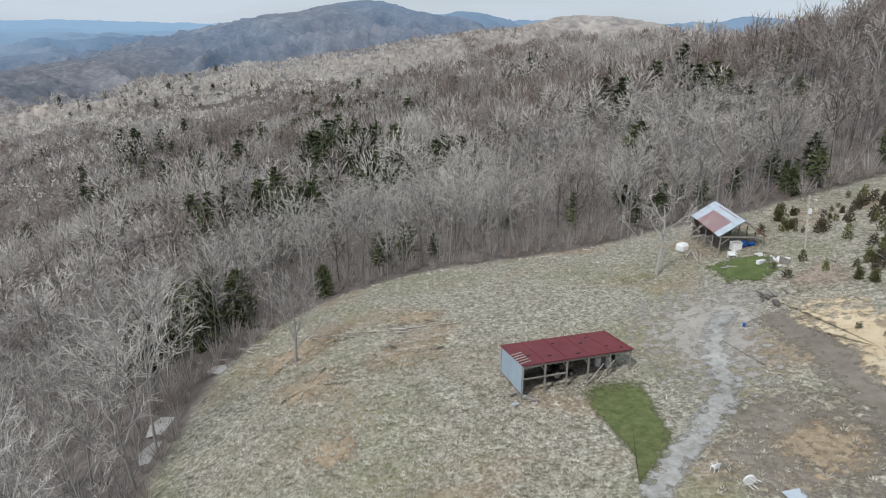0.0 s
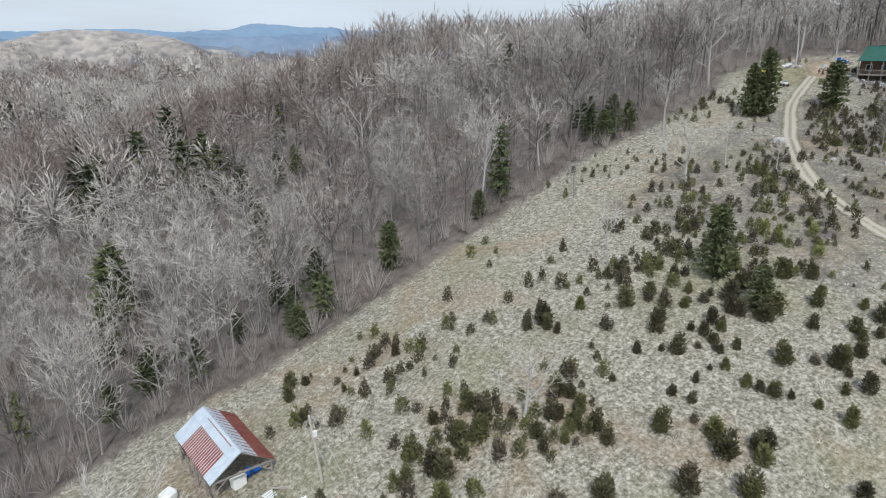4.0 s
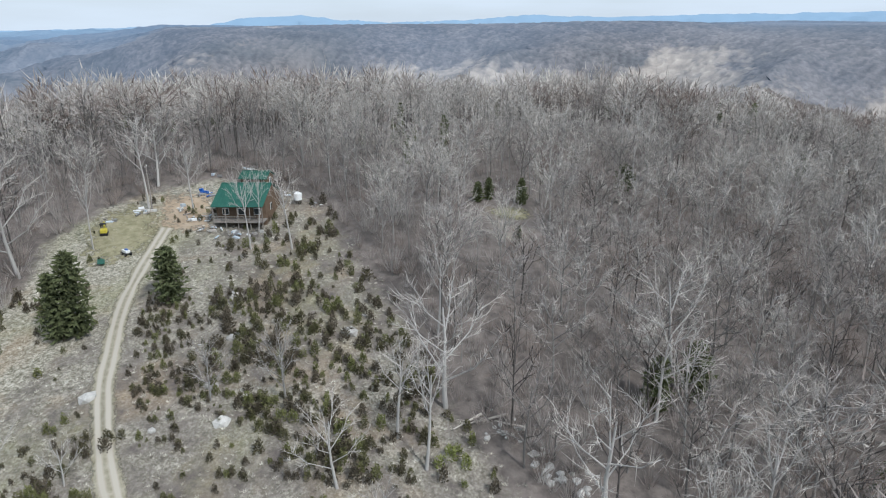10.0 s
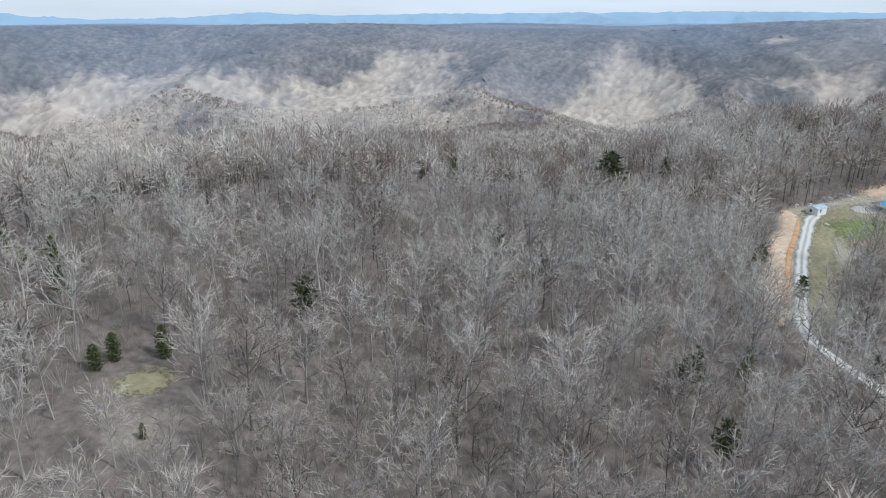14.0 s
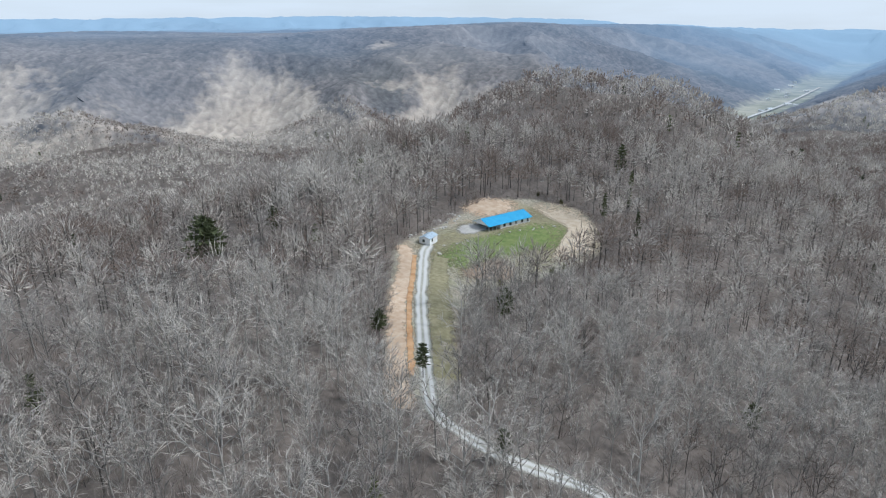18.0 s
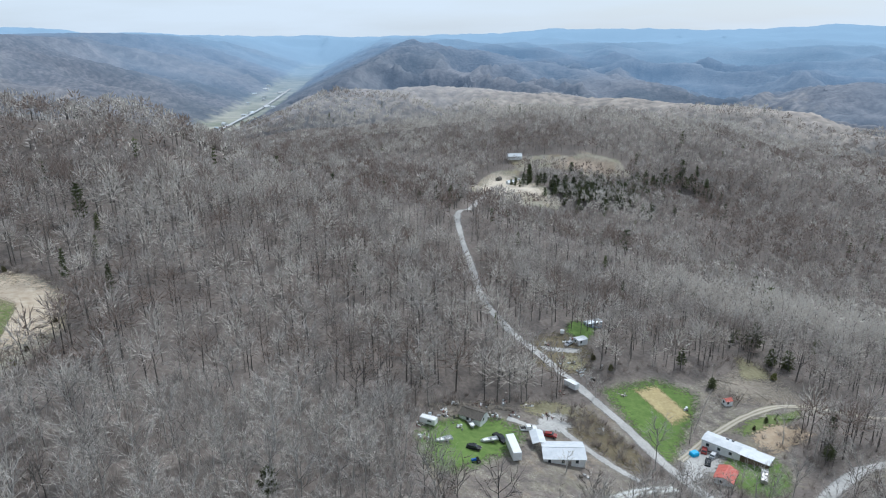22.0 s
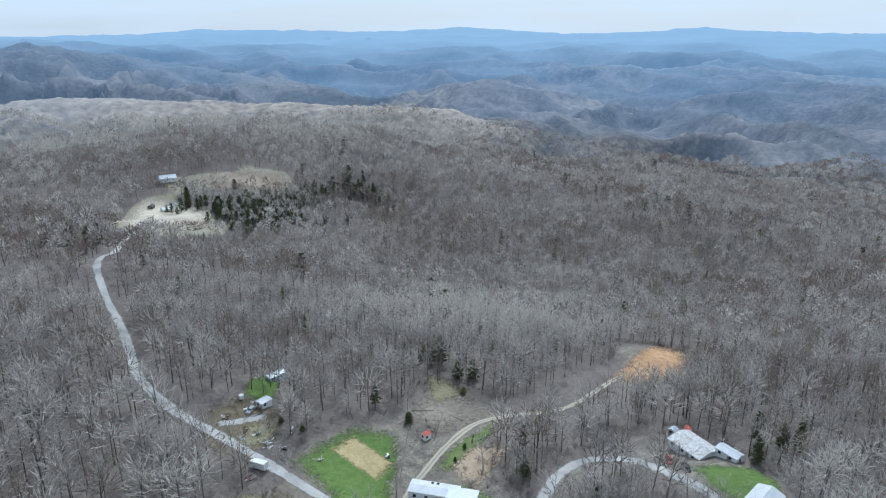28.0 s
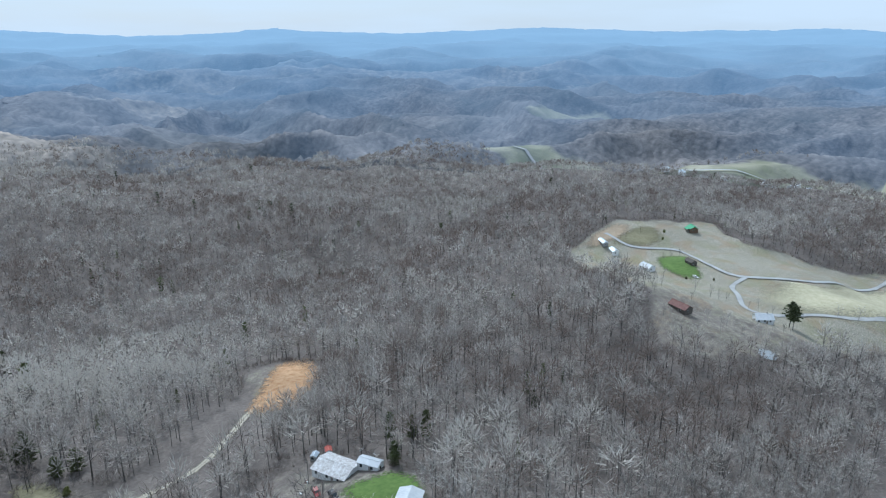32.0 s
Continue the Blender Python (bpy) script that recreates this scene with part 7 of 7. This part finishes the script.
def tree_kind(name, template, mats, tint, label, category):
    """A tree 1 m high with trunk and crown, to be copied."""
    e = new(name)
    for nm, piece, mat in (("trunk", template[0], mats[0]), ("crown", template[1], mats[1])):
        o = new(nm, piece_mesh(nm, piece, mat, tint))
        o.parent = e
    return tagged(e, label, category)


def plant(kind, x, y, high, wide=1.0, turn=0.0, lean=0.0, group=""):
    t = copy_thing(kind, Matrix.Identity(4))
    t.matrix_basis = pose(x, y, height(x, y) - 0.08, lean, 0, turn) @ Matrix.Diagonal((high * wide, high * wide, high, 1))
    if group:
        t["group"] = group
    return t


PALE = [tree_kind("bare_tree", hardwood(300 + k, limbs=8, forks=6, twigs=8, sides=6, limb_sides=4, width=0.0034, spread=0.36, low=0.22, bend=0.02, long=1.1, stem=0.017), [M_BARK, M_TWIG], 0.9,
                  "pale leafless sycamore-like tree with spreading limbs", "tree") for k in range(3)]
TALL = [tree_kind("bare_tree", hardwood(310 + k, limbs=8, forks=5, twigs=7, sides=6, limb_sides=4, width=0.0034, spread=0.22, low=0.42, long=1.0, stem=0.016), [M_BARK, M_TWIG], 0.85,
                  "tall grey leafless tree with a straight trunk", "tree") for k in range(3)]
GREY = [tree_kind("bare_tree", hardwood(320 + k, limbs=11, forks=6, twigs=7, sides=6, limb_sides=3, width=0.0034, spread=0.25, low=0.15, bend=0.012, long=1.1), [M_BARK, M_TWIG], 0.5,
                  "dense grey leafless young tree", "tree") for k in range(2)]
PINE = [tree_kind("evergreen_tree", conifer(330 + k, rows=24, around=9, width=0.30, base=0.03, needle=0.05, per=4, taper=0.42), [M_BARK, M_NEEDLE], 0.55,
                  "dark green cedar with a dense crown", "tree") for k in range(3)]
OPEN_PINE = [tree_kind("pine_tree", conifer(340 + k, rows=12, around=7, width=0.26, base=0.38, needle=0.05, per=4, taper=0.45), [M_BARK, M_NEEDLE], 0.25,
                       "tall dark green pine with a bare lower trunk", "tree") for k in range(2)]
for k, (x, y, h, kind, w, a) in enumerate((
        (-18, 74, 12.5, GREY[0], 1.2, 10), (29.8, 84.6, 12.5, PALE[0], 1.15, 40), (64.6, 71, 8.5, PALE[1], 1.25, 0), (117.5, 87.6, 11, PALE[2], 1.3, 80),
        (92, 83, 9, TALL[0], 0.9, 0), (126, 86.4, 9, PALE[0], 1.0, 190), (133, 103, 13, TALL[1], 1.0, 20), (134.2, 51, 11, PALE[1], 1.0, 120),
        (139.6, 42, 15, TALL[2], 0.9, 50), (126, 44, 11.5, GREY[1], 0.9, 0), (139, 21.4, 17, PALE[2], 1.2, 30), (145, 61, 11, GREY[0], 1.0, 90),
        (149, 41, 18, PALE[0], 1.15, 260), (143, 46, 13, TALL[0], 1.0, 200), (140, 6, 17, TALL[1], 1.0, 70), (135, 11, 15, TALL[2], 1.0, 160),
        (128, 79, 6, PALE[2], 1.0, 330), (180.3, 81.6, 15, TALL[0], 0.7, 10), (187.4, 83, 12, TALL[1], 0.7, 100), (181.5, 74.4, 15, TALL[2], 0.8, 200),
        (191.4, 98.2, 14, TALL[0], 0.8, 300), (173, 106.6, 14, TALL[1], 0.6, 40), (189, 106.2, 18, TALL[2], 0.8, 130), (199, 110, 16, PALE[1], 1.0, 0),
        (143, 70, 9, GREY[1], 1.0, 180), (106, 101, 7, GREY[0], 1.0, 40), (106.4, -263.7, 9, PALE[0], 0.9, 20), (109, -268.6, 10, PALE[1], 0.8, 100),
        (121, -269.8, 8, PALE[2], 0.8, 210), (121.5, -211.5, 8, PALE[0], 0.9, 300), (86.7, -221.6, 8, PALE[1], 0.9, 60), (110, -279.8, 9, TALL[1], 0.9, 60),
        (48, -246, 14, TALL[2], 0.9, 0), (40, -240, 13, TALL[0], 0.9, 90), (-205, -151.6, 13, PALE[0], 0.9, 90), (-275, -169, 11, PALE[1], 0.9, 0),
        (-280, -161, 9, GREY[0], 0.9, 0), (-283, -157, 9, GREY[1], 0.9, 0), (-287, -153, 8, GREY[0], 0.9, 90), (-360, -210, 7, GREY[1], 0.9, 0), (-379, -203, 7, GREY[0], 0.9, 40),
        (-370, -207, 7, GREY[1], 0.9, 130), (-310, -95, 9, PALE[2], 0.9, 0), (-318, -84, 10, PALE[1], 0.9, 60), (290, -178.5, 4, GREY[0], 0.9, 0), (293, -186, 4, GREY[1], 0.9, 0))):
    plant(kind, x, y, h, w, a)
for k, (x, y, h, kind, w, a) in enumerate((
        (151, 93.5, 12.5, PINE[0], 0.85, 0), (149.5, 95.5, 10, PINE[1], 0.8, 60), (161.5, 85.6, 9, PINE[2], 1.15, 20), (97.6, 70.6, 9.5, PINE[1], 0.95, 80), (95, 63.5, 5.5, PINE[2], 1.2, 10),
        (126, 111.5, 6.5, PINE[0], 1.1, 40), (130, 112.5, 8, PINE[1], 1.0, 10), (133, 111, 6, PINE[2], 1.1, 100), (95, 112, 5, PINE[0], 1.1, 0), (60, 110.5, 5, PINE[1], 1.4, 0), (78, 114, 8, PINE[2], 1.0, 50),
        (-38, 96, 12, PINE[0], 1.1, 0), (-43, 99, 13, PINE[1], 1.1, 30), (-33, 99, 11, PINE[2], 1.1, 60), (-47, 94, 11, PINE[0], 1.0, 80), (-39, 103, 13, PINE[1], 1.1, 100), (-20, 105, 6, PINE[2], 1.2, 0),
        (248, -141.2, 12, OPEN_PINE[0], 1.0, 0), (240.6, -105.4, 9, OPEN_PINE[1], 0.9, 40), (335, -122, 12, OPEN_PINE[0], 0.9, 80), (316, -90, 19, OPEN_PINE[1], 1.25, 0), (320, -93, 16, OPEN_PINE[0], 1.2, 130), (260, -108, 8, OPEN_PINE[1], 1.2, 0), (190, -166, 11, OPEN_PINE[0], 1.0, 0), (192, -52, 10, OPEN_PINE[1], 1.1, 30),
        (210, -56, 9, OPEN_PINE[0], 1.2, 30), (234, 13, 10, OPEN_PINE[1], 1.2, 30), (165, 8, 9, PINE[0], 1.1, 30), (101, 113, 6, PINE[1], 0.9, 0), (72, 150, 9, PINE[2], 0.9, 0), (40, 140, 9, PINE[0], 1.1, 0),
        (212, -101, 8, OPEN_PINE[1], 1.0, 50), (216, 43, 5, PINE[0], 1.0, 0), (218, 36, 6, PINE[1], 0.9, 0), (213, 45, 4.5, PINE[2], 1.1, 0), (196, 35.2, 2.6, PINE[0], 0.8, 0),
        (-25, -205.5, 9, PINE[1], 0.9, 0), (-48, -209, 11, PINE[2], 0.8, 60), (-45, -213, 9, PINE[0], 0.9, 60), (-279.5, -117, 16, OPEN_PINE[0], 1.25, 0), (-276, -115, 15, OPEN_PINE[1], 1.2, 80),
        (60.8, -279.6, 4.5, PINE[0], 1.5, 0), (48, -259.5, 2.2, PINE[1], 1.4, 0), (38, -236, 6, PINE[2], 1.3, 0), (20, -312, 9, PINE[0], 1.2, 0), (26, -314, 8, PINE[1], 1.2, 0), (150, -12, 9, PINE[2], 1.0, 0),
        (160, 14, 8, PINE[0], 1.1, 0), (118, -648, 18, PINE[1], 0.7, 0))):
    plant(kind, x, y, h, w, a)

rw = np.random.RandomState(61)
lx, ly, ld = woods(16, 135, 19.0)
for x, y in zip(lx, ly):
    if rw.uniform() < 0.42:
        kind = (PALE + TALL + PALE)[rw.randint(0, 9)]
        plant(kind, x, y, rw.uniform(13, 21), rw.uniform(0.75, 1.1), rw.uniform(0, 360), rw.normal(0, 4), "pale trees of the woods")

for x, y in rw.uniform((-292, -246), (-196, -104), (70, 2)):
    if inside(FARMSTEAD, np.array([x]), np.array([y]))[0] and min(math.hypot(x + 272, y + 131), math.hypot(x + 236, y + 168)) > 16 and math.hypot(x + 222, y + 121) > 13:
        plant((GREY + TALL)[rw.randint(0, 5)], x, y, rw.uniform(5, 10), rw.uniform(0.6, 0.9), rw.uniform(0, 360), 0, "thin trees round the farm")


def bush_piece(seed, blades=280, broad=1.25):
    """A dense upright juniper 1 m high: several rising tufts of short blades."""
    r = np.random.RandomState(seed)
    pieces = []
    tips = [(r.uniform(0, 0.2) * math.cos(a), r.uniform(0, 0.2) * math.sin(a), r.uniform(0.62, 1.0)) for a in r.uniform(0, 6.283, 5)]
    for i in range(blades):
        tx_, ty_, top = tips[i % 5]
        h = top * r.uniform(0.03, 0.96)
        f = h / top
        rad = (0.27 * (1 - f) ** 0.55 * min(1, 0.5 + 2.5 * f) + 0.02) * math.sqrt(r.uniform(0.1, 1.15))
        a = r.uniform(0, 6.283)
        c = np.array((math.cos(a) * rad + tx_ * (0.4 + 0.6 * f), math.sin(a) * rad + ty_ * (0.4 + 0.6 * f), h))
        d = np.array((math.cos(a) * 0.75, math.sin(a) * 0.75, r.uniform(0.5, 1.5))) + r.normal(0, 0.3, 3)
        d /= np.linalg.norm(d)
        pieces.append(sliver(c - d * 0.04, c + d * r.uniform(0.06, 0.12), r.uniform(0.03, 0.06) * broad, r))
    return join(pieces)


def bush_mesh(name, seed, mat, tint, blades=620):
    return piece_mesh(name, bush_piece(seed, blades), mat, tint)


M_CEDAR = material("cedar_foliage", (0.078, 0.068, 0.040), var=0.35, scale=2.0, island=0.35, objvar=0.3, attr=("tint", (0.21, 0.23, 0.07)))
M_BROWN_BUSH = material("brown_shrub_twigs", (0.108, 0.090, 0.062), var=0.3, scale=2.0, island=0.3, objvar=0.25)
BUSHES = [bush_mesh("cedar_bush", 400 + k, M_CEDAR, t) for k, t in enumerate((0.0, 0.1, 0.25, 0.45, 0.7))] + [bush_mesh("brown_shrub", 410 + k, M_BROWN_BUSH, 0.0, 380) for k in range(2)]
rb = np.random.RandomState(91)


def bush(x, y, h, kind, wide=1.0):
    o = new("brown_shrub" if kind > 4 else "cedar_bush", BUSHES[kind])
    o.matrix_world = pose(x, y, height(x, y) - 0.05, 0, 0, rb.uniform(0, 360)) @ Matrix.Diagonal((h * wide, h * wide, h, 1))
    tagged(o, "leafless brown shrub in dead grass" if kind > 4 else ("yellow-green young cedar bush in dead grass" if kind > 2 else "dark green cedar bush in dead grass"), "bush",
           "shrubs of the hillside" if kind > 4 else "cedar bushes of the hillside")


for x, y, h in ((53, 99.5, 2.4), (51.6, 97, 2.2), (50.7, 91.5, 1.8), (54.4, 98, 1.6), (56.2, 91.7, 1.1), (58.8, 93.2, 1.2), (63.8, 92.1, 1.8), (52.3, 73.8, 2.0), (54.2, 75.8, 2.6), (58.4, 73.6, 2.8), (58.7, 77.9, 2.0),
                (60.2, 72.4, 2.8), (61.6, 73.6, 3.0), (63, 75, 2.6), (47.9, 70.4, 1.6), (49.7, 67.5, 1.3), (48.8, 69, 1.8), (51.4, 67.7, 1.7), (53.8, 66.2, 1.4), (62.2, 76.6, 2.6), (66.5, 69, 2.4), (69, 67.6, 2.2), (67, 66.4, 2.4), (70, 69.6, 2.0)):
    bush(x, y, h, rb.randint(0, 3), 1.15)
M_SHRUBS = [M_CEDAR, M_BROWN_BUSH]
BRUSHY = ((150, 40), (168, 54), (172, 72), (160, 88), (144, 84), (132, 66), (136, 46))
bx_, by_ = rb.uniform(42, 207, 5200), rb.uniform(8, 112, 5200)
b_lane = near_line(DRIVE, bx_, by_)
b_ok = (edge_gap(FIELD, bx_, by_) > 1.0) & (b_lane > 2.6) & ~((bx_ > 181) & (by_ > 80)) & ~((bx_ > 160) & (by_ > 92))
b_strip = (bx_ > 66) & (bx_ < 150) & (by_ > 92 - 0.03 * (bx_ - 70))
b_brush = inside(BRUSHY, bx_, by_)
b_thick = np.clip(0.5 + 0.5 * wave(bx_, by_, 30, 71), 0, 1)
b_ok &= rb.uniform(size=len(bx_)) < np.where(b_strip, 0.03, np.where(b_brush, 0.75, 0.06 + 0.50 * b_thick ** 1.4)) * np.where(bx_ < 50, 0.3, 1)
b_all = np.stack([bx_, by_, b_brush, b_lane < 13], 1)[b_ok]
near_first = np.argsort(np.hypot(b_all[:, 0] - 75, b_all[:, 1] - 50))
for k in near_first[:255]:
    x, y, brushy, by_lane = b_all[k]
    kind = rb.choice((0, 1, 2, 5, 6)) if brushy else (rb.choice((2, 3, 3, 4, 4)) if by_lane else rb.choice((0, 0, 1, 1, 2, 3, 5)))
    bush(x, y, rb.uniform(1.1, 3.0), kind, rb.uniform(0.9, 1.35))
rest = b_all[near_first[255:]]
CLUMPS = ((87, 81), (91, 79), (95, 77.5), (99, 80), (103, 78), (61.5, 73), (72, 72), (108, 80), (124, 80), (61, 75), (62, 68), (120, 66), (123, 74), (54, 75), (66, 67), (181, 71), (139, 51), (129, 38), (131, 79), (152, 64), (148, 74), (156, 70), (160, 60), (144, 62))
for cx, cy in CLUMPS:
    q = np.stack([rb.normal(cx, 2.6, 12), rb.normal(cy, 2.0, 12), np.zeros(12), np.zeros(12)], 1)
    rest = np.vstack([rest, q])
scrub = np.stack([rb.uniform(130, 174, 3000), rb.uniform(38, 90, 3000)], 1)
scrub = scrub[inside(BRUSHY, scrub[:, 0], scrub[:, 1]) & (near_line(DRIVE, scrub[:, 0], scrub[:, 1]) > 2.6) & (wave(scrub[:, 0], scrub[:, 1], 14, 73) > 0.0)][:330]
thin = np.stack([rb.uniform(105, 195, 2400), rb.uniform(15, 110, 2400)], 1)
scrub = np.vstack([scrub, thin[(edge_gap(FIELD, thin[:, 0], thin[:, 1]) > 1) & (near_line(DRIVE, thin[:, 0], thin[:, 1]) > 2.4) & (wave(thin[:, 0], thin[:, 1], 22, 74) > 0.1)][:380]])
rest = np.vstack([rest, np.c_[scrub, np.ones((len(scrub), 2))]])
shrub_kinds = [(bush_piece(430 + k, 150, 2.0), (np.zeros((0, 3)), np.zeros((0, 3), int))) for k in range(3)]
for nm, mat, pick, lab in (("cedar_bushes", M_CEDAR, rb.uniform(size=len(rest)) < 0.62, "dark green cedar bushes over the hillside"), ("brown_shrubs", M_BROWN_BUSH, None, "leafless brown shrubs over the hillside")):
    if pick is None:
        pick = ~last_pick
    last_pick = pick
    q = rest[pick]
    n = len(q)
    tagged(scatter(nm, shrub_kinds, q[:, 0], q[:, 1], np.where(q[:, 3] > 0, rb.uniform(0.6, 1.8, n), rb.uniform(1.0, 2.8, n)), rb.uniform(0, 0.7, n) ** 1.5, rb.uniform(0, 6.28, n), rb.uniform(0.8, 1.3, n), [mat, mat]), lab, "bushes", kind="stuff")
thick = np.vstack([np.stack([rb.normal(cx, sx, k), rb.normal(cy, sy, k)], 1) for cx, cy, sx, sy, k in
                   ((124, 42, 2.2, 2.2, 12), (130, 37, 2.6, 2.0, 16), (126, 27, 1.8, 1.8, 10), (115, 11, 3.2, 2.6, 22), (120, 25, 1.4, 1.4, 6), (142, 38, 1.5, 1.5, 5), (104, 66, 4, 5, 12), (112, 72, 4, 4, 14), (120, 50, 4, 4, 8))])
tagged(scatter("green_pine_thicket", shrub_kinds, thick[:, 0], thick[:, 1], rb.uniform(1.2, 2.6, len(thick)), rb.uniform(0.55, 1.0, len(thick)), rb.uniform(0, 6.28, len(thick)), rb.uniform(0.9, 1.5, len(thick)), [M_CEDAR, M_CEDAR]),
       "yellow-green young pines crowding the hillside", "bushes", kind="stuff")
# leafless brush round the yards
bank = []
for poly, n in ((((118, -238), (108, -226), (100, -218), (94, -226), (102, -244), (112, -258), (122, -250)), 110), (((130, -276), (104, -276), (104, -304), (118, -310), (130, -300)), 40), (((66, -285), (60, -270), (40, -276), (30, -290), (36, -308)), 14), (((120, -212), (134, -222), (126, -232), (116, -226)), 14), (((40, -262), (44, -224), (56, -214), (60, -232), (50, -256)), 40)):
    q = np.array(poly)
    c = rb.uniform(q.min(0), q.max(0), (n * 3, 2))
    c = c[inside(poly, c[:, 0], c[:, 1])][:n]
    for line, w in LANES:
        c = c[near_line(line, c[:, 0], c[:, 1]) > w / 2 + 0.8]
    bank.append(c)
bank = np.vstack(bank)
tagged(scatter("yard_brush", [spray_tree(184 + k, 22, 0.03, 0.6) for k in range(4)], bank[:, 0], bank[:, 1], rb.uniform(0.8, 4.0, len(bank)), rb.uniform(0, 0.4, len(bank)), rb.uniform(0, 6.28, len(bank)), rb.uniform(0.8, 1.4, len(bank)), [M_BARK, M_TWIG]),
       "leafless brush on the banks round the yards", "brush", kind="stuff")
# bushes along the knoll, the lane and the farm
for x, y, h in ((269, -196, 2.2), (269, -189, 2.6), (269, -180, 3.0), (269, -172, 2.6), (271, -204, 2), (272, -212, 2), (275, -222, 2.2), (281, -234, 2), (312, -250, 2.4), (322, -246, 2.2), (270, -164, 2.6), (273, -157, 2.2),
                (-402, -222, 2.5), (-417, -225, 3), (-340, -170, 2), (-330, -186, 2), (104, -290, 3), (98, -284, 3), (44, -262, 1.2), (30, -300, 3.5), (54, -254, 1.8)):
    bush(x, y, h, rb.randint(0, 5), 1.2)

# ---- dead grass tussocks of the near pasture ----
M_STRAW = material("straw_tussocks", (0.31, 0.285, 0.225), color2=(0.62, 0.585, 0.50), scale=0.35, island=0.3, rough=0.9)
tx, ty = np.concatenate([rng.uniform(-29, 60, 9000), rng.uniform(40, 205, 15000), rng.uniform(-22, 16, 5000)]), np.concatenate([rng.uniform(36, 108, 9000), rng.uniform(10, 118, 15000), rng.uniform(38, 72, 5000)])
ok = (edge_gap(FIELD, tx, ty) > 0.5) & (near_line(((10, 33), (16, 41), (26, 54), (34, 70), (41, 85)), tx, ty) > 3.0) & (near_line(DRIVE, tx, ty) > 2.2)
ok &= ~inside(((13.7, 57.3), (16.9, 58.6), (19.8, 57.7), (20.2, 52.7), (20.0, 47.5), (18.2, 44.1), (15.6, 41.3), (15.9, 44.2), (15.5, 47.9), (14.2, 52.5)), tx, ty) & ~inside(((33, 64), (53, 70), (53, 46), (34, 40)), tx, ty)
ok &= ~inside(((6, 56), (20, 60), (18, 66), (5, 62)), tx, ty) & ~inside(((36, 86), (46, 86), (46, 98), (36, 98)), tx, ty) & (wave(tx, ty, 16, 77) > -0.75)
tx, ty = tx[ok], ty[ok]
tuft = [join([sliver((0.12 * math.cos(a), 0.12 * math.sin(a), 0), (0.75 * math.cos(a), 0.75 * math.sin(a), 0.7 + 0.25 * math.sin(3 * a)), 0.24, np.random.RandomState(500 + q)) for a in np.arange(6) * 1.047 + q]) for q in range(3)]
none = (np.zeros((0, 3)), np.zeros((0, 3), int))
tagged(scatter("dead_grass_tussocks", [(t, none) for t in tuft], tx, ty, rng.uniform(0.18, 0.45, len(tx)), np.zeros(len(tx)), rng.uniform(0, 6.28, len(tx)), rng.uniform(1.0, 1.6, len(tx)), [M_STRAW, M_STRAW], sink=0.02),
       "pale tussocks of dead grass on the pasture", "grass", kind="stuff")
# dark belt of cedars on the far ridge, and groves on the north slopes
belt = np.vstack([curve_through(((117, -645), (92, -628), (67, -635), (45, -655), (25, -677), (-19, -713), (-48, -715), (-66, -700)), 1.6), curve_through(((90, -640), (64, -662), (30, -690)), 2.0), curve_through(((60, -628), (7, -633)), 2.4)])
groves = [belt + rb.normal(0, 9, belt.shape)] + [np.stack([rb.normal(gx_, gs, gn), rb.normal(gy_, gs, gn)], 1) for gx_, gy_, gs, gn in
          ((-42, 178, 9, 26), (-20, 186, 7, 16), (-62, 330, 20, 40), (-30, 350, 16, 26), (-130, 300, 22, 26), (34, -337, 5, 8), (40, 118, 4, 5), (-6, 120, 4, 5), (62, 117, 4, 6), (128, 116, 4, 6), (187, -518, 6, 12), (-36, 229, 8, 34), (-58, 186, 8, 16), (-110, 260, 22, 26), (-52, 429, 14, 34), (45, 410, 13, 16), (95, 450, 13, 14), (46, 152, 3, 4), (-150, 330, 26, 26), (-110, 545, 26, 44), (-60, 560, 22, 22), (-112, 800, 45, 40), (-175, 668, 32, 20), (-380, 960, 60, 50), (20, 900, 60, 30), (-6, 196, 9, 8), (58, 205, 8, 6), (72, 178, 6, 5))]
gp = np.vstack(groves)
tagged(scatter("cedar_groves", PINE_MID, gp[:, 0], gp[:, 1], np.where((gp[:, 1] > 100) & (gp[:, 1] < 140), rb.uniform(4, 9, len(gp)), np.where(gp[:, 1] > 140, rb.uniform(9, 16, len(gp)), rb.uniform(6, 13, len(gp)))), rb.uniform(0, 0.6, len(gp)), rb.uniform(0, 6.28, len(gp)), rb.uniform(1.0, 1.6, len(gp)), [M_BARK, M_NEEDLE]),
       "dark green cedars in groves among bare woods", "trees", kind="stuff")
for k in PALE + TALL + GREY + PINE + OPEN_PINE:
    for o in (*k.children, k):
        bpy.data.objects.remove(o)
